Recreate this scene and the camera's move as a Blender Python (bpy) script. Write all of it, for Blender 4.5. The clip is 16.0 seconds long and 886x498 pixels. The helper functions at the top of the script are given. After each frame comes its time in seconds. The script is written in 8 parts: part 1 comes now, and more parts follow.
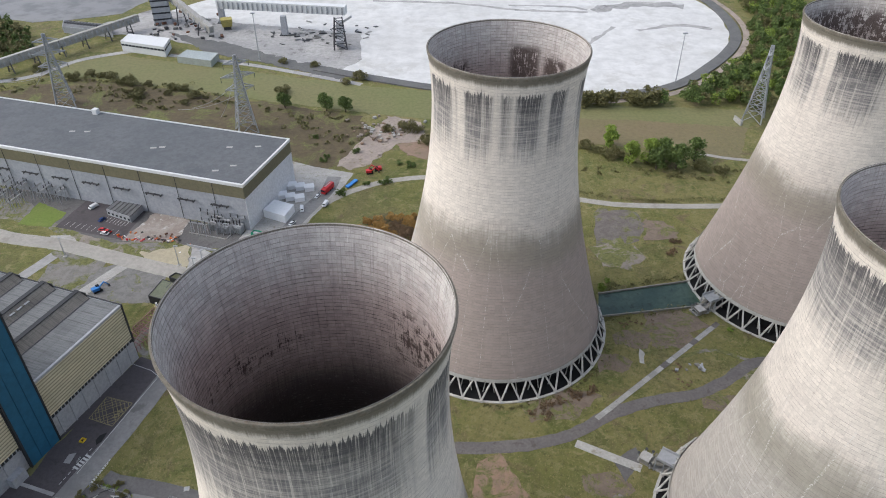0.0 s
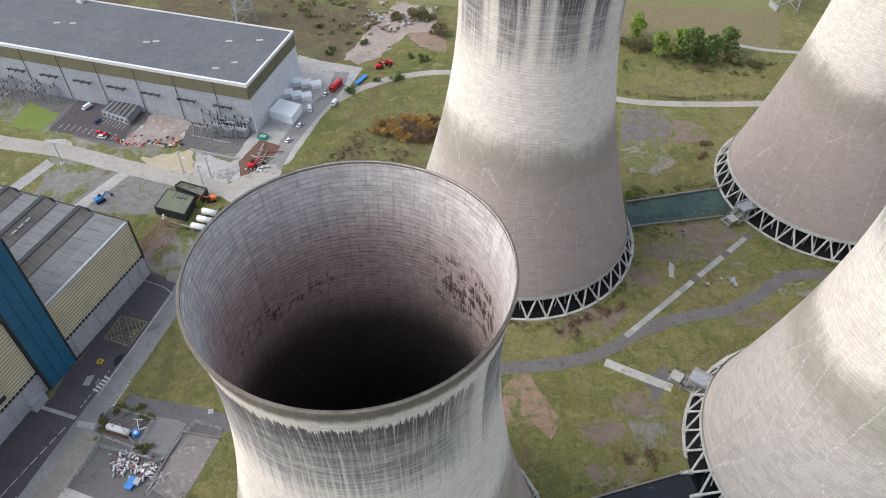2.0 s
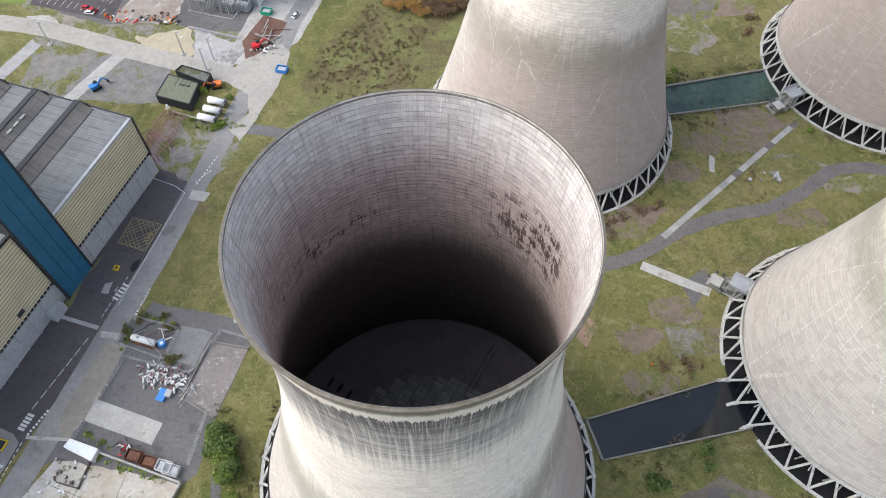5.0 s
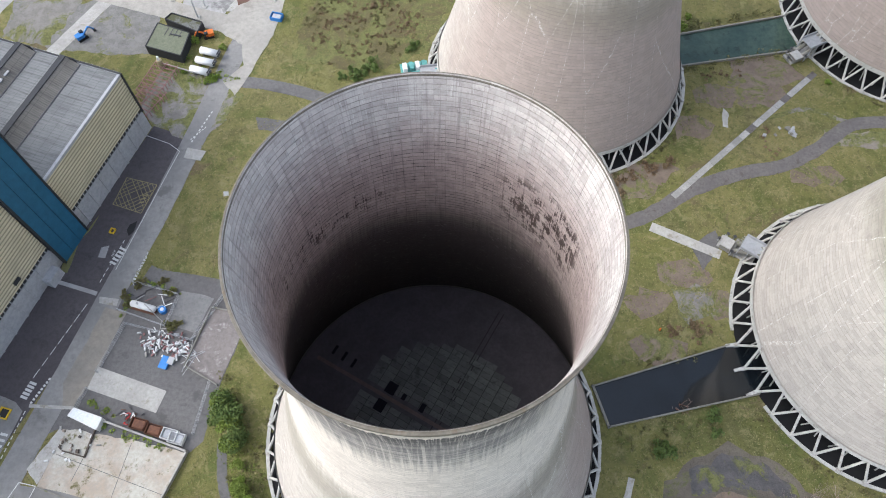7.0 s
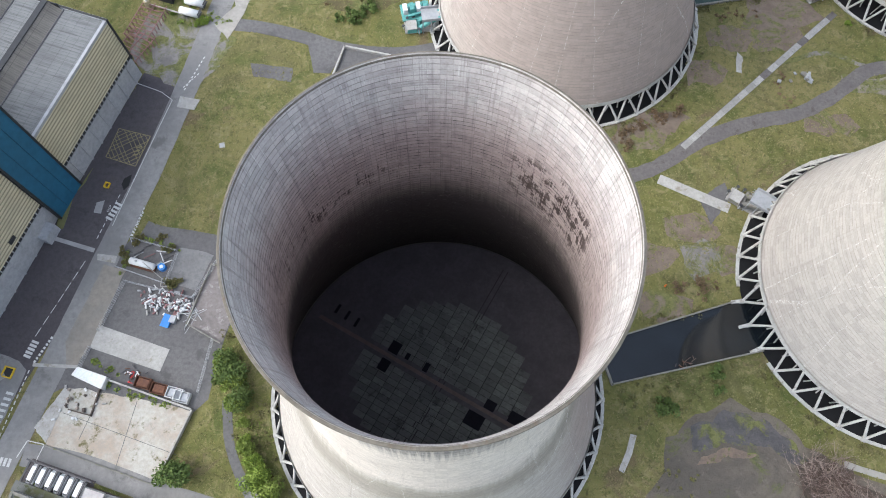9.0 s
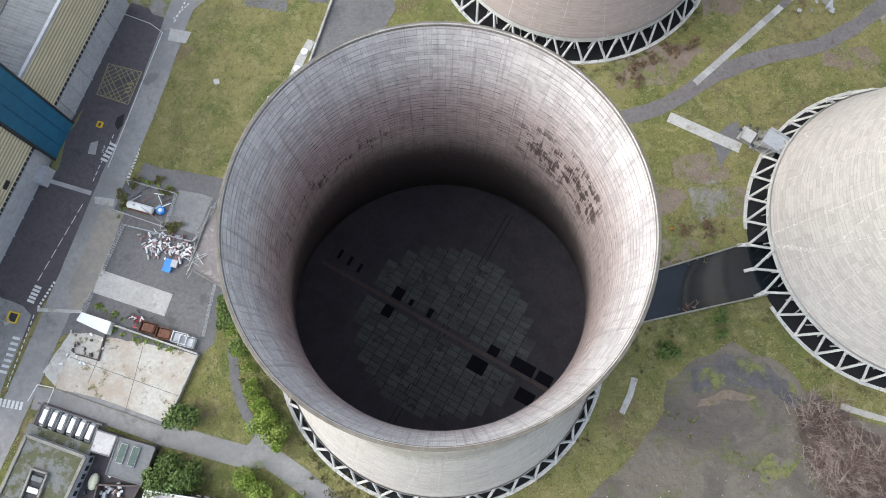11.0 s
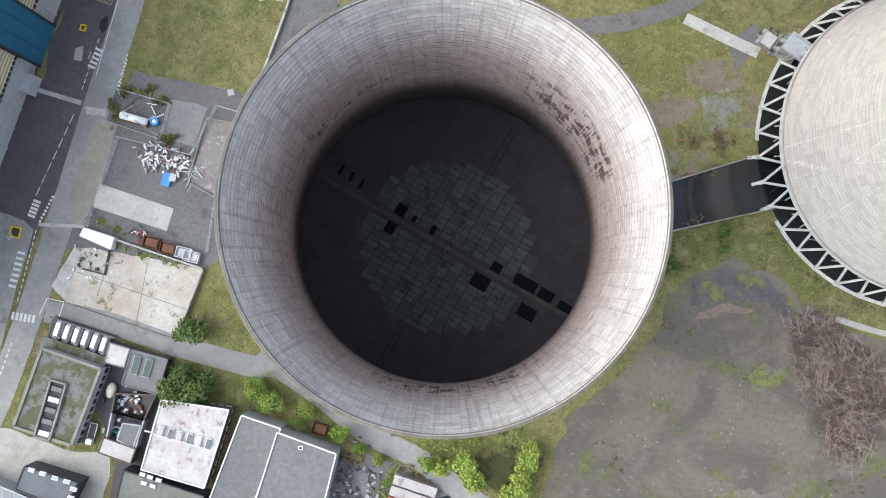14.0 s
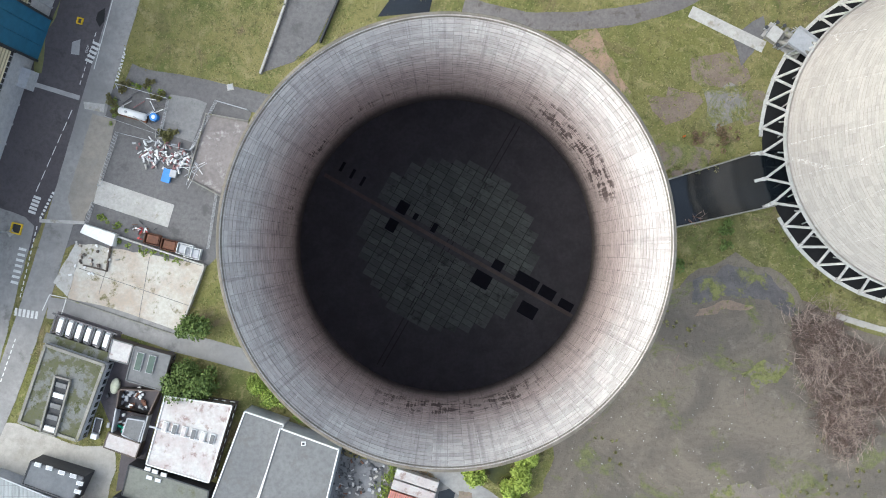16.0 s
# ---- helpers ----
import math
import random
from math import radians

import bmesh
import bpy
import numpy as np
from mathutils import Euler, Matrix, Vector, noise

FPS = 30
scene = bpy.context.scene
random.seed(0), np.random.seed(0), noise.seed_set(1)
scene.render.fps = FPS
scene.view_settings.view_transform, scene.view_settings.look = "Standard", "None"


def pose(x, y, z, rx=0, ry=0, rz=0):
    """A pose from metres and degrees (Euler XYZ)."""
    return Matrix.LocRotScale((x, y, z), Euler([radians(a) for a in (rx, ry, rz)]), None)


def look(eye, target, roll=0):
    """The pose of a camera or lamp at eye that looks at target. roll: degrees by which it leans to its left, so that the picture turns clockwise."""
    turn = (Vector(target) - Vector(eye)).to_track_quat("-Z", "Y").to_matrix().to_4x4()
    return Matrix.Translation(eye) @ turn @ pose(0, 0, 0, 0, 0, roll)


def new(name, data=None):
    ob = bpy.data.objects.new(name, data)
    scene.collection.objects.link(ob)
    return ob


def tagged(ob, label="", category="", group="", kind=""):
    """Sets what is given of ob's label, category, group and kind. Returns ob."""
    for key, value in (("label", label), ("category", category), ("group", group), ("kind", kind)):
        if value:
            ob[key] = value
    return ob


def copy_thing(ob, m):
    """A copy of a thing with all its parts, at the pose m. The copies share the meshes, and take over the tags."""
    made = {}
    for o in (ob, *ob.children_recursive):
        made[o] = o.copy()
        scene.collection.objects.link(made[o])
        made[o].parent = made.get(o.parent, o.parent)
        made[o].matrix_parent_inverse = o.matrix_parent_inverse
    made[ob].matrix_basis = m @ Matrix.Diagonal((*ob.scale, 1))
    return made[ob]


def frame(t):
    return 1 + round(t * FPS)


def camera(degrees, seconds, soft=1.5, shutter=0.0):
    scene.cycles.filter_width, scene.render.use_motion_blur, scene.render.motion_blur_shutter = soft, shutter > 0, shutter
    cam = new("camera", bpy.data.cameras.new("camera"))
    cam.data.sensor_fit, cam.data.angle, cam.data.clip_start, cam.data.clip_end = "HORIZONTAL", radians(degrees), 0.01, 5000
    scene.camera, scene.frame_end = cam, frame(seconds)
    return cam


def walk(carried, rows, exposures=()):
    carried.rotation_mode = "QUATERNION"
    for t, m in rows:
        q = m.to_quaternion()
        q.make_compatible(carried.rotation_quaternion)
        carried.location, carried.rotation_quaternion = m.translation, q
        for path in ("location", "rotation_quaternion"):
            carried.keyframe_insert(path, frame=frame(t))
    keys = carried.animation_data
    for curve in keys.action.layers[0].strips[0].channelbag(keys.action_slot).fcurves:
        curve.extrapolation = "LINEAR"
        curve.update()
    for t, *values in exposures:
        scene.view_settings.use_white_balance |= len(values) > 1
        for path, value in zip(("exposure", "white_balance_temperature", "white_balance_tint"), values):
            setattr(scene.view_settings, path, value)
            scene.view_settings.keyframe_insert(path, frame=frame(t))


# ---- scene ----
cam = camera(63.8, 16.0, soft=1.0)
METRES, EYE, TILT, LEAN, TURN = 102.0, 203.0, -36.0, 0.0, 0.0
EXPO = 0.95
ROWS = [
    (0.0, 0.0, 0.0, 0.0, -0.0, 0.0, 0.0),
    (0.5, -0.0128, 0.0418, 0.0349, -0.07, -1.97, 0.0),
    (1.0, -0.037, 0.0823, 0.0655, -0.16, -4.37, 0.07),
    (1.5, -0.0656, 0.1188, 0.0899, -0.21, -6.88, 0.14),
    (2.0, -0.0967, 0.1516, 0.1116, -0.26, -9.64, 0.19),
    (2.5, -0.1248, 0.1815, 0.1309, -0.3, -12.1, 0.24),
    (3.0, -0.1513, 0.2116, 0.1501, -0.35, -14.42, 0.3),
    (3.5, -0.1704, 0.2405, 0.169, -0.41, -16.34, 0.32),
    (4.0, -0.1851, 0.2693, 0.1891, -0.48, -18.15, 0.35),
    (6.5, -0.2188, 0.3922, 0.276, -0.78, -25.39, 0.5),
    (7.0, -0.2223, 0.4135, 0.2924, -0.81, -26.79, 0.52),
    (7.5, -0.2254, 0.4349, 0.309, -0.86, -28.23, 0.54),
    (8.0, -0.2278, 0.4549, 0.3241, -0.89, -29.61, 0.56),
    (8.5, -0.23, 0.4765, 0.3409, -0.91, -31.26, 0.59),
    (9.0, -0.2319, 0.4978, 0.358, -0.94, -33.01, 0.62),
    (11.5, -0.2376, 0.6039, 0.4379, -0.94, -42.3, 0.77),
    (12.0, -0.2377, 0.6255, 0.4537, -0.93, -44.18, 0.8),
    (12.5, -0.2379, 0.6436, 0.4674, -0.93, -45.86, 0.81),
    (13.0, -0.2381, 0.6633, 0.4826, -0.92, -47.73, 0.82),
    (13.5, -0.2385, 0.6824, 0.4973, -0.91, -49.6, 0.83),
    (14.0, -0.2385, 0.7009, 0.511, -0.91, -51.48, 0.85),
    (14.5, -0.2391, 0.7154, 0.5229, -0.9, -53.2, 0.86),
    (15.0, -0.2393, 0.7317, 0.534, -0.89, -53.84, 0.87),
    (15.5, -0.2397, 0.7465, 0.5454, -0.88, -53.88, 0.86),
    (16.0, -0.2393, 0.7611, 0.5552, -0.86, -53.9, 0.87),
]
walk(cam, [(t, pose(0, 0, EYE, TILT, LEAN, TURN) @ pose(METRES * x, METRES * y, METRES * z, 90 + pitch, roll, yaw)) for t, x, y, z, yaw, pitch, roll in ROWS],
     [(0.0, EXPO - 0.07, 6350, 9), (1.0, EXPO + 0.04, 6350, 9), (2.0, EXPO + 0.2, 6350, 9), (4.0, EXPO + 0.41, 6350, 9), (8.0, EXPO + 0.52, 6200, 8), (12.0, EXPO + 0.64, 6180, 6), (16.0, EXPO + 0.68, 6180, 4)])

# ---- world and sun: thin bright overcast, the sun a soft glow to the south-west ----
SUN_DIR = Vector((-0.68, -0.02, 0.70)).normalized()
world = bpy.data.worlds.new("sky")
scene.world = world
world.use_nodes = True
wn = world.node_tree
sky = wn.nodes.new("ShaderNodeTexSky")
sky.sky_type, sky.sun_disc = "NISHITA", False
sky.sun_elevation = math.asin(SUN_DIR.z)
sky.sun_rotation = math.atan2(SUN_DIR.x, SUN_DIR.y)
sky.dust_density, sky.air_density, sky.ozone_density = 3.0, 0.9, 1.0
veil = wn.nodes.new("ShaderNodeHueSaturation")  # thin cloud takes most of the blue out of the sky
veil.inputs["Saturation"].default_value = 0.6
wn.links.new(sky.outputs[0], veil.inputs["Color"])
wn.links.new(veil.outputs[0], wn.nodes["Background"].inputs[0])
wn.nodes["Background"].inputs[1].default_value = 0.15
sun = new("sun", bpy.data.lights.new("sun", "SUN"))
sun.data.energy, sun.data.angle, sun.data.color = 0.46, radians(70), (1.0, 0.985, 0.955)
sun.matrix_world = look(SUN_DIR * 300, (0, 0, 0))


# ---- materials ----
class Mat:
    """A small builder for a node material."""

    def __init__(self, name, rough=0.85, metal=0.0):
        self.m = bpy.data.materials.new(name)
        self.m.use_nodes = True
        self.t = self.m.node_tree
        self.b = self.t.nodes["Principled BSDF"]
        self.b.inputs["Roughness"].default_value = rough
        self.b.inputs["Metallic"].default_value = metal
        self.b.inputs["Specular IOR Level"].default_value = 0.3
        self.co = self.t.nodes.new("ShaderNodeTexCoord").outputs["Object"]

    def put(self, socket, value):
        if hasattr(value, "is_output"):
            self.t.links.new(value, socket)
        elif isinstance(value, tuple) and len(value) == 3 and socket.type == "RGBA":
            socket.default_value = (*value, 1)
        else:
            socket.default_value = value

    def math(self, op, a, b=0.0, c=0.0, clamp=False):
        n = self.t.nodes.new("ShaderNodeMath")
        n.operation, n.use_clamp = op, clamp
        for i, v in enumerate((a, b, c)):
            self.put(n.inputs[i], v)
        return n.outputs[0]

    def xyz(self, x, y, z):
        n = self.t.nodes.new("ShaderNodeCombineXYZ")
        for i, v in enumerate((x, y, z)):
            self.put(n.inputs[i], v)
        return n.outputs[0]

    def split(self, v):
        n = self.t.nodes.new("ShaderNodeSeparateXYZ")
        self.put(n.inputs[0], v)
        return n.outputs

    def world_co(self):
        return self.t.nodes.new("ShaderNodeNewGeometry").outputs["Position"]

    def noise(self, scale, detail=4.0, rough=0.6, co=None, distort=0.0):
        n = self.t.nodes.new("ShaderNodeTexNoise")
        self.put(n.inputs["Vector"], co or self.co)
        n.inputs["Scale"].default_value = scale
        n.inputs["Detail"].default_value = detail
        n.inputs["Roughness"].default_value = rough
        n.inputs["Distortion"].default_value = distort
        return n.outputs["Fac"]

    def ramp(self, v, lo, hi, a=0.0, b=1.0):
        n = self.t.nodes.new("ShaderNodeMapRange")
        n.interpolation_type = "SMOOTHSTEP"
        for i, k in enumerate((v, lo, hi, a, b)):
            self.put(n.inputs[i], k)
        return n.outputs[0]

    def mix(self, f, a, b, mode="MIX"):
        n = self.t.nodes.new("ShaderNodeMix")
        n.data_type, n.blend_type = "RGBA", mode
        self.put(n.inputs[0], f)
        self.put(n.inputs[6], a)
        self.put(n.inputs[7], b)
        return n.outputs[2]

    def rand(self):
        return self.t.nodes.new("ShaderNodeObjectInfo").outputs["Random"]

    def island(self):
        return self.t.nodes.new("ShaderNodeNewGeometry").outputs["Random Per Island"]

    def bump(self, h, strength=0.5, dist=0.1):
        n = self.t.nodes.new("ShaderNodeBump")
        n.inputs["Strength"].default_value, n.inputs["Distance"].default_value = strength, dist
        self.put(n.inputs["Height"], h)
        self.t.links.new(n.outputs[0], self.b.inputs["Normal"])

    def done(self, colour):
        self.put(self.b.inputs["Base Color"], colour)
        return self.m


def worn(name, a, b, big=0.12, fine=1.2, rough=0.85, metal=0.0, dirt=None, bump=0.3, vary=0.0, spread=0.18):
    """A weathered surface: two tones mingled at two scales, with stains of a third tone."""
    m = Mat(name, rough, metal)
    co = m.world_co()
    n1, n2 = m.noise(big, 5, 0.65, co), m.noise(fine, 5, 0.7, co)
    c = m.mix(m.ramp(n1, 0.5 - spread, 0.5 + spread), a, b)
    c = m.mix(m.ramp(n2, 0.3, 0.75, 0.0, 0.55), c, tuple(v * 0.55 for v in a))
    if dirt:
        n3 = m.noise(big * 2.2, 6, 0.72, co, 0.15)
        c = m.mix(m.ramp(n3, 0.54, 0.66), c, dirt)
    if vary:
        c = m.mix(m.math("MULTIPLY", m.rand(), vary), c, tuple(v * 0.35 for v in b))
    if bump:
        m.bump(n2, bump, 0.08)
    return m.done(c)


def plain(name, c, rough=0.5, metal=0.0, vary=0.25):
    m = Mat(name, rough, metal)
    n = m.noise(0.8, 4, 0.6, m.world_co())
    return m.done(m.mix(m.ramp(n, 0.35, 0.75, 0.0, vary + 0.2), c, tuple(v * 0.6 for v in c)))


def shell_coordinates(m):
    """Angle and height on a tower, and its own random shift."""
    x, y, z = m.split(m.co)
    th = m.math("ARCTAN2", y, x)
    return th, z, m.math("MULTIPLY", m.rand(), 40.0), m.math("COSINE", th), m.math("SINE", th)


SILL_Z, LIFT = 7.6, 1.08


def tower_concrete(name, inner, weeps=()):
    m = Mat(name, 0.9)
    th, z, off, cx, sx = shell_coordinates(m)
    arc = m.math("MULTIPLY", th, 27.0)
    brick = m.t.nodes.new("ShaderNodeTexBrick")
    m.put(brick.inputs["Vector"], m.xyz(arc, m.math("SUBTRACT", z, SILL_Z), 0.0))
    brick.inputs["Scale"].default_value = 1.0
    brick.inputs["Brick Width"].default_value = 2.0
    brick.inputs["Row Height"].default_value = LIFT
    brick.inputs["Mortar Size"].default_value = 0.06 if inner else 0.05
    brick.inputs["Mortar Smooth"].default_value = 0.6
    brick.inputs["Bias"].default_value = 0.0
    brick.offset = 0.0
    brick.inputs["Color1"].default_value = (0, 0, 0, 1)
    brick.inputs["Color2"].default_value = (1, 1, 1, 1)
    brick.inputs["Mortar"].default_value = (0.5, 0.5, 0.5, 1)
    tone = brick.outputs["Color"]
    lift = m.math("ABSOLUTE", m.math("SUBTRACT", m.math("FRACT", m.math("DIVIDE", m.math("SUBTRACT", z, SILL_Z), LIFT)), 0.945))
    joint = m.math("MAXIMUM", m.math("MULTIPLY", brick.outputs["Fac"], 0.75 if inner else 0.22), m.ramp(lift, 0.085, 0.03))
    ring = m.xyz(m.math("MULTIPLY_ADD", cx, 27.0, off), m.math("MULTIPLY", sx, 27.0), z)
    broad = m.noise(0.035, 5, 0.6, ring)
    mid = m.noise(0.22, 5, 0.65, ring)
    grain = m.noise(2.2, 4, 0.7, ring)
    run = m.noise(1.0, 4, 0.65, m.xyz(m.math("MULTIPLY_ADD", cx, 40.0, off), m.math("MULTIPLY", sx, 40.0), m.math("MULTIPLY", z, 0.035)))
    fine_run = m.noise(1.0, 3, 0.7, m.xyz(m.math("MULTIPLY_ADD", cx, 75.0, off), m.math("MULTIPLY", sx, 75.0), m.math("MULTIPLY", z, 0.09)))
    hoop = m.noise(1.0, 3, 0.7, m.xyz(m.math("MULTIPLY_ADD", cx, 2.2, off), m.math("MULTIPLY", sx, 2.2), m.math("MULTIPLY", z, 1.6)))
    blotch = m.noise(0.75, 5, 0.75, ring)
    broken = m.noise(1.0, 4, 0.7, m.xyz(m.math("MULTIPLY_ADD", cx, 8.0, off), m.math("MULTIPLY", sx, 8.0), m.math("MULTIPLY", z, 0.6)))
    if inner:
        height = m.math("ADD", z, m.math("MULTIPLY", mid, 14.0))
        c = m.mix(m.ramp(broad, 0.35, 0.65), (0.55, 0.45, 0.415), (0.46, 0.37, 0.345))
        c = m.mix(m.ramp(height, 104.0, 122.0, 0.0, 0.9), c, (0.54, 0.505, 0.47))
        lime = m.math("MULTIPLY", m.ramp(mid, 0.46, 0.70), m.ramp(z, 102.0, 113.0))
        c = m.mix(m.math("MULTIPLY", lime, 0.6), c, (0.63, 0.62, 0.57))
        c = m.mix(m.ramp(tone, 0.1, 1.0, 0.0, 0.3), c, (0.20, 0.165, 0.155))
        c = m.mix(m.ramp(run, 0.50, 0.72, 0.0, 0.5), c, (0.19, 0.155, 0.15))
        c = m.mix(m.ramp(hoop, 0.52, 0.78, 0.0, 0.5), c, (0.19, 0.155, 0.15))
        # white lime spatters near the rim
        spatter = m.math("MULTIPLY", m.ramp(fine_run, 0.60, 0.66), m.math("MULTIPLY", m.ramp(z, 106.0, 114.0), m.ramp(blotch, 0.48, 0.58)))
        c = m.mix(m.math("MULTIPLY", spatter, 0.7), c, (0.76, 0.75, 0.70))
        worn_joint = m.math("MULTIPLY", m.ramp(broken, 0.36, 0.60, 0.22, 0.9), m.ramp(height, 104.0, 120.0, 1.0, 0.6))
        c = m.mix(m.math("MULTIPLY", joint, worn_joint), c, (0.065, 0.052, 0.048))
        # gaps where the joints have opened, black and ragged, mostly above the wet zone
        gap = m.math("MULTIPLY", m.ramp(lift, 0.17, 0.09), m.ramp(m.math("ADD", m.math("MULTIPLY", broken, 0.6), m.math("MULTIPLY", blotch, 0.5)), 0.60, 0.66))
        gap = m.math("MULTIPLY", gap, m.math("MULTIPLY", m.ramp(z, 80.0, 88.0), m.ramp(z, 112.0, 102.0)))
        c = m.mix(m.math("MULTIPLY", gap, 0.9), c, (0.03, 0.022, 0.02))
        # wet lower shell, black with algae; light lost with depth is painted in too
        tide_and_depth = m.ramp(m.math("ADD", z, m.math("MULTIPLY", m.math("SUBTRACT", run, 0.5), 14.0)), 88.0, 70.0)
        c = m.mix(m.math("MULTIPLY", tide_and_depth, 0.9), c, (0.05, 0.041, 0.041))
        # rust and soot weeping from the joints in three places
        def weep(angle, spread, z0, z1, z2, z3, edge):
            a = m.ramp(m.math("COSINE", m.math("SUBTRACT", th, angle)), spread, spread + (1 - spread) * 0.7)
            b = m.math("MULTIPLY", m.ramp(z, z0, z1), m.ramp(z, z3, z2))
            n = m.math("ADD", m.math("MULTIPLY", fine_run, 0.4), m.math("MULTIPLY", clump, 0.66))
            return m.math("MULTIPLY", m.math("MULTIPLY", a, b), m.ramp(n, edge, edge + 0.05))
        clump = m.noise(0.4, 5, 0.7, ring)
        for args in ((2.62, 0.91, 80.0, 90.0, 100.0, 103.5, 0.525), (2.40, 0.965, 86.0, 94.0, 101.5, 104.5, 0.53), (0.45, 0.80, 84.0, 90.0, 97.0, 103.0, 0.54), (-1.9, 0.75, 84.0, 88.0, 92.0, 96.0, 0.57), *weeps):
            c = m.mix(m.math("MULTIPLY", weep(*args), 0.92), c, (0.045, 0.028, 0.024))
    else:
        edge = m.math("ADD", z, m.math("MULTIPLY", m.math("SUBTRACT", broad, 0.5), 26.0))
        edge = m.math("ADD", edge, m.math("MULTIPLY", m.math("SUBTRACT", run, 0.5), 9.0))
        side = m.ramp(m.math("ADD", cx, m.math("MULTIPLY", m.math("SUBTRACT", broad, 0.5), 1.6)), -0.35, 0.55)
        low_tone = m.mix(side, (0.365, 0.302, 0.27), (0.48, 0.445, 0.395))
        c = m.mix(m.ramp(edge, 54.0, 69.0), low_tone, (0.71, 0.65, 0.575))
        band = m.math("MULTIPLY", m.ramp(edge, 44.0, 56.0), m.ramp(edge, 68.0, 58.0))
        c = m.mix(m.math("MULTIPLY", band, 0.6), c, (0.235, 0.22, 0.165))
        c = m.mix(m.ramp(broad, 0.45, 0.72, 0.0, 0.25), c, (0.36, 0.30, 0.27))
        c = m.mix(m.math("MULTIPLY", m.ramp(hoop, 0.5, 0.8, 0.0, 0.34), m.ramp(edge, 76.0, 58.0, 0.4, 1.0)), c, (0.27, 0.245, 0.225))
        # damp blocks that tell the lifts apart low down
        c = m.mix(m.math("MULTIPLY", m.ramp(m.math("ADD", m.math("MULTIPLY", tone, 0.5), m.math("MULTIPLY", mid, 0.7)), 0.45, 0.9, 0.0, 0.13), m.ramp(edge, 72.0, 58.0, 0.15, 1.0)), c, (0.20, 0.175, 0.16))
        c = m.mix(m.ramp(tone, 0.2, 1.0, 0.0, 0.14), c, (0.2, 0.18, 0.165))
        c = m.mix(m.ramp(run, 0.55, 0.8, 0.0, 0.35), c, (0.22, 0.20, 0.18))
        c = m.mix(m.math("MULTIPLY", joint, m.ramp(broken, 0.38, 0.62, 0.08, 0.5)), c, (0.13, 0.115, 0.105))
        # soot runs below the rim
        patch = m.ramp(m.noise(0.085, 3, 0.6, m.xyz(m.math("MULTIPLY_ADD", cx, 27.0, off), m.math("MULTIPLY", sx, 27.0), 0.0)), 0.42, 0.53)
        patch = m.math("MAXIMUM", patch, m.math("MULTIPLY", m.ramp(cx, 0.2, 0.6), 0.95))
        top = m.math("ADD", m.math("MULTIPLY", run, 7.0), m.math("MULTIPLY_ADD", fine_run, 4.0, 107.6))
        low = m.math("MULTIPLY_ADD", run, 22.0, 76.0)
        cut = m.ramp(m.math("SUBTRACT", z, top), 0.5, -0.3)
        wash = m.math("MULTIPLY", m.math("MULTIPLY", cut, m.ramp(z, low, m.math("ADD", low, 13.0))), patch)
        wash = m.math("MULTIPLY", wash, m.math("MULTIPLY", m.ramp(hoop, 0.35, 0.6, 0.55, 1.0), m.ramp(fine_run, 0.36, 0.56, 0.72, 1.0)))
        wash = m.math("MULTIPLY", wash, m.ramp(run, 0.64, 0.56, 0.35, 1.0))
        c = m.mix(m.math("MULTIPLY", wash, 0.9), c, (0.108, 0.110, 0.120))
        soot = m.math("MULTIPLY", m.math("MULTIPLY", cut, m.ramp(m.math("SUBTRACT", z, top), -12.0, -1.0)), m.ramp(fine_run, 0.36, 0.52))
        c = m.mix(m.math("MULTIPLY", m.math("MULTIPLY", soot, patch), 0.85), c, (0.045, 0.045, 0.05))
        # dark weathered crown
        crown = m.ramp(m.math("ADD", z, m.math("MULTIPLY", m.math("ADD", mid, fine_run), 2.0)), 117.6, 119.4)
        c = m.mix(m.math("MULTIPLY", crown, 0.88), c, (0.098, 0.088, 0.062))
        # lime weeping from hairline cracks
        vor = m.t.nodes.new("ShaderNodeTexVoronoi")
        vor.feature = "DISTANCE_TO_EDGE"
        m.put(vor.inputs["Vector"], m.xyz(m.math("ADD", m.math("MULTIPLY", th, 3.2), off), m.math("MULTIPLY_ADD", z, 0.018, m.math("MULTIPLY", mid, 0.12)), 0.0))
        vor.inputs["Scale"].default_value = 1.0
        lime = m.math("MULTIPLY", m.ramp(vor.outputs["Distance"], 0.009, 0.003), m.ramp(grain, 0.5, 0.6))
        lime = m.math("MULTIPLY", lime, m.ramp(z, 84.0, 70.0))
        c = m.mix(m.math("MULTIPLY", lime, 0.8), c, (0.75, 0.73, 0.68))
    c = m.mix(m.ramp(blotch, 0.5, 0.72, 0.0, 0.4 if inner else 0.18), c, (0.17, 0.14, 0.13))
    c = m.mix(m.ramp(blotch, 0.45, 0.3, 0.0, 0.3 if inner else 0.12), c, (0.58, 0.52, 0.48))
    c = m.mix(m.ramp(grain, 0.3, 0.8, 0.0, 0.25), c, (0.16, 0.14, 0.13))
    h = m.math("SUBTRACT", m.math("MULTIPLY", grain, 0.35), joint)
    m.bump(m.math("ADD", m.math("MULTIPLY", h, 0.6), m.math("MULTIPLY", tone, 0.35)), 0.4, 0.1)
    return m.done(c)


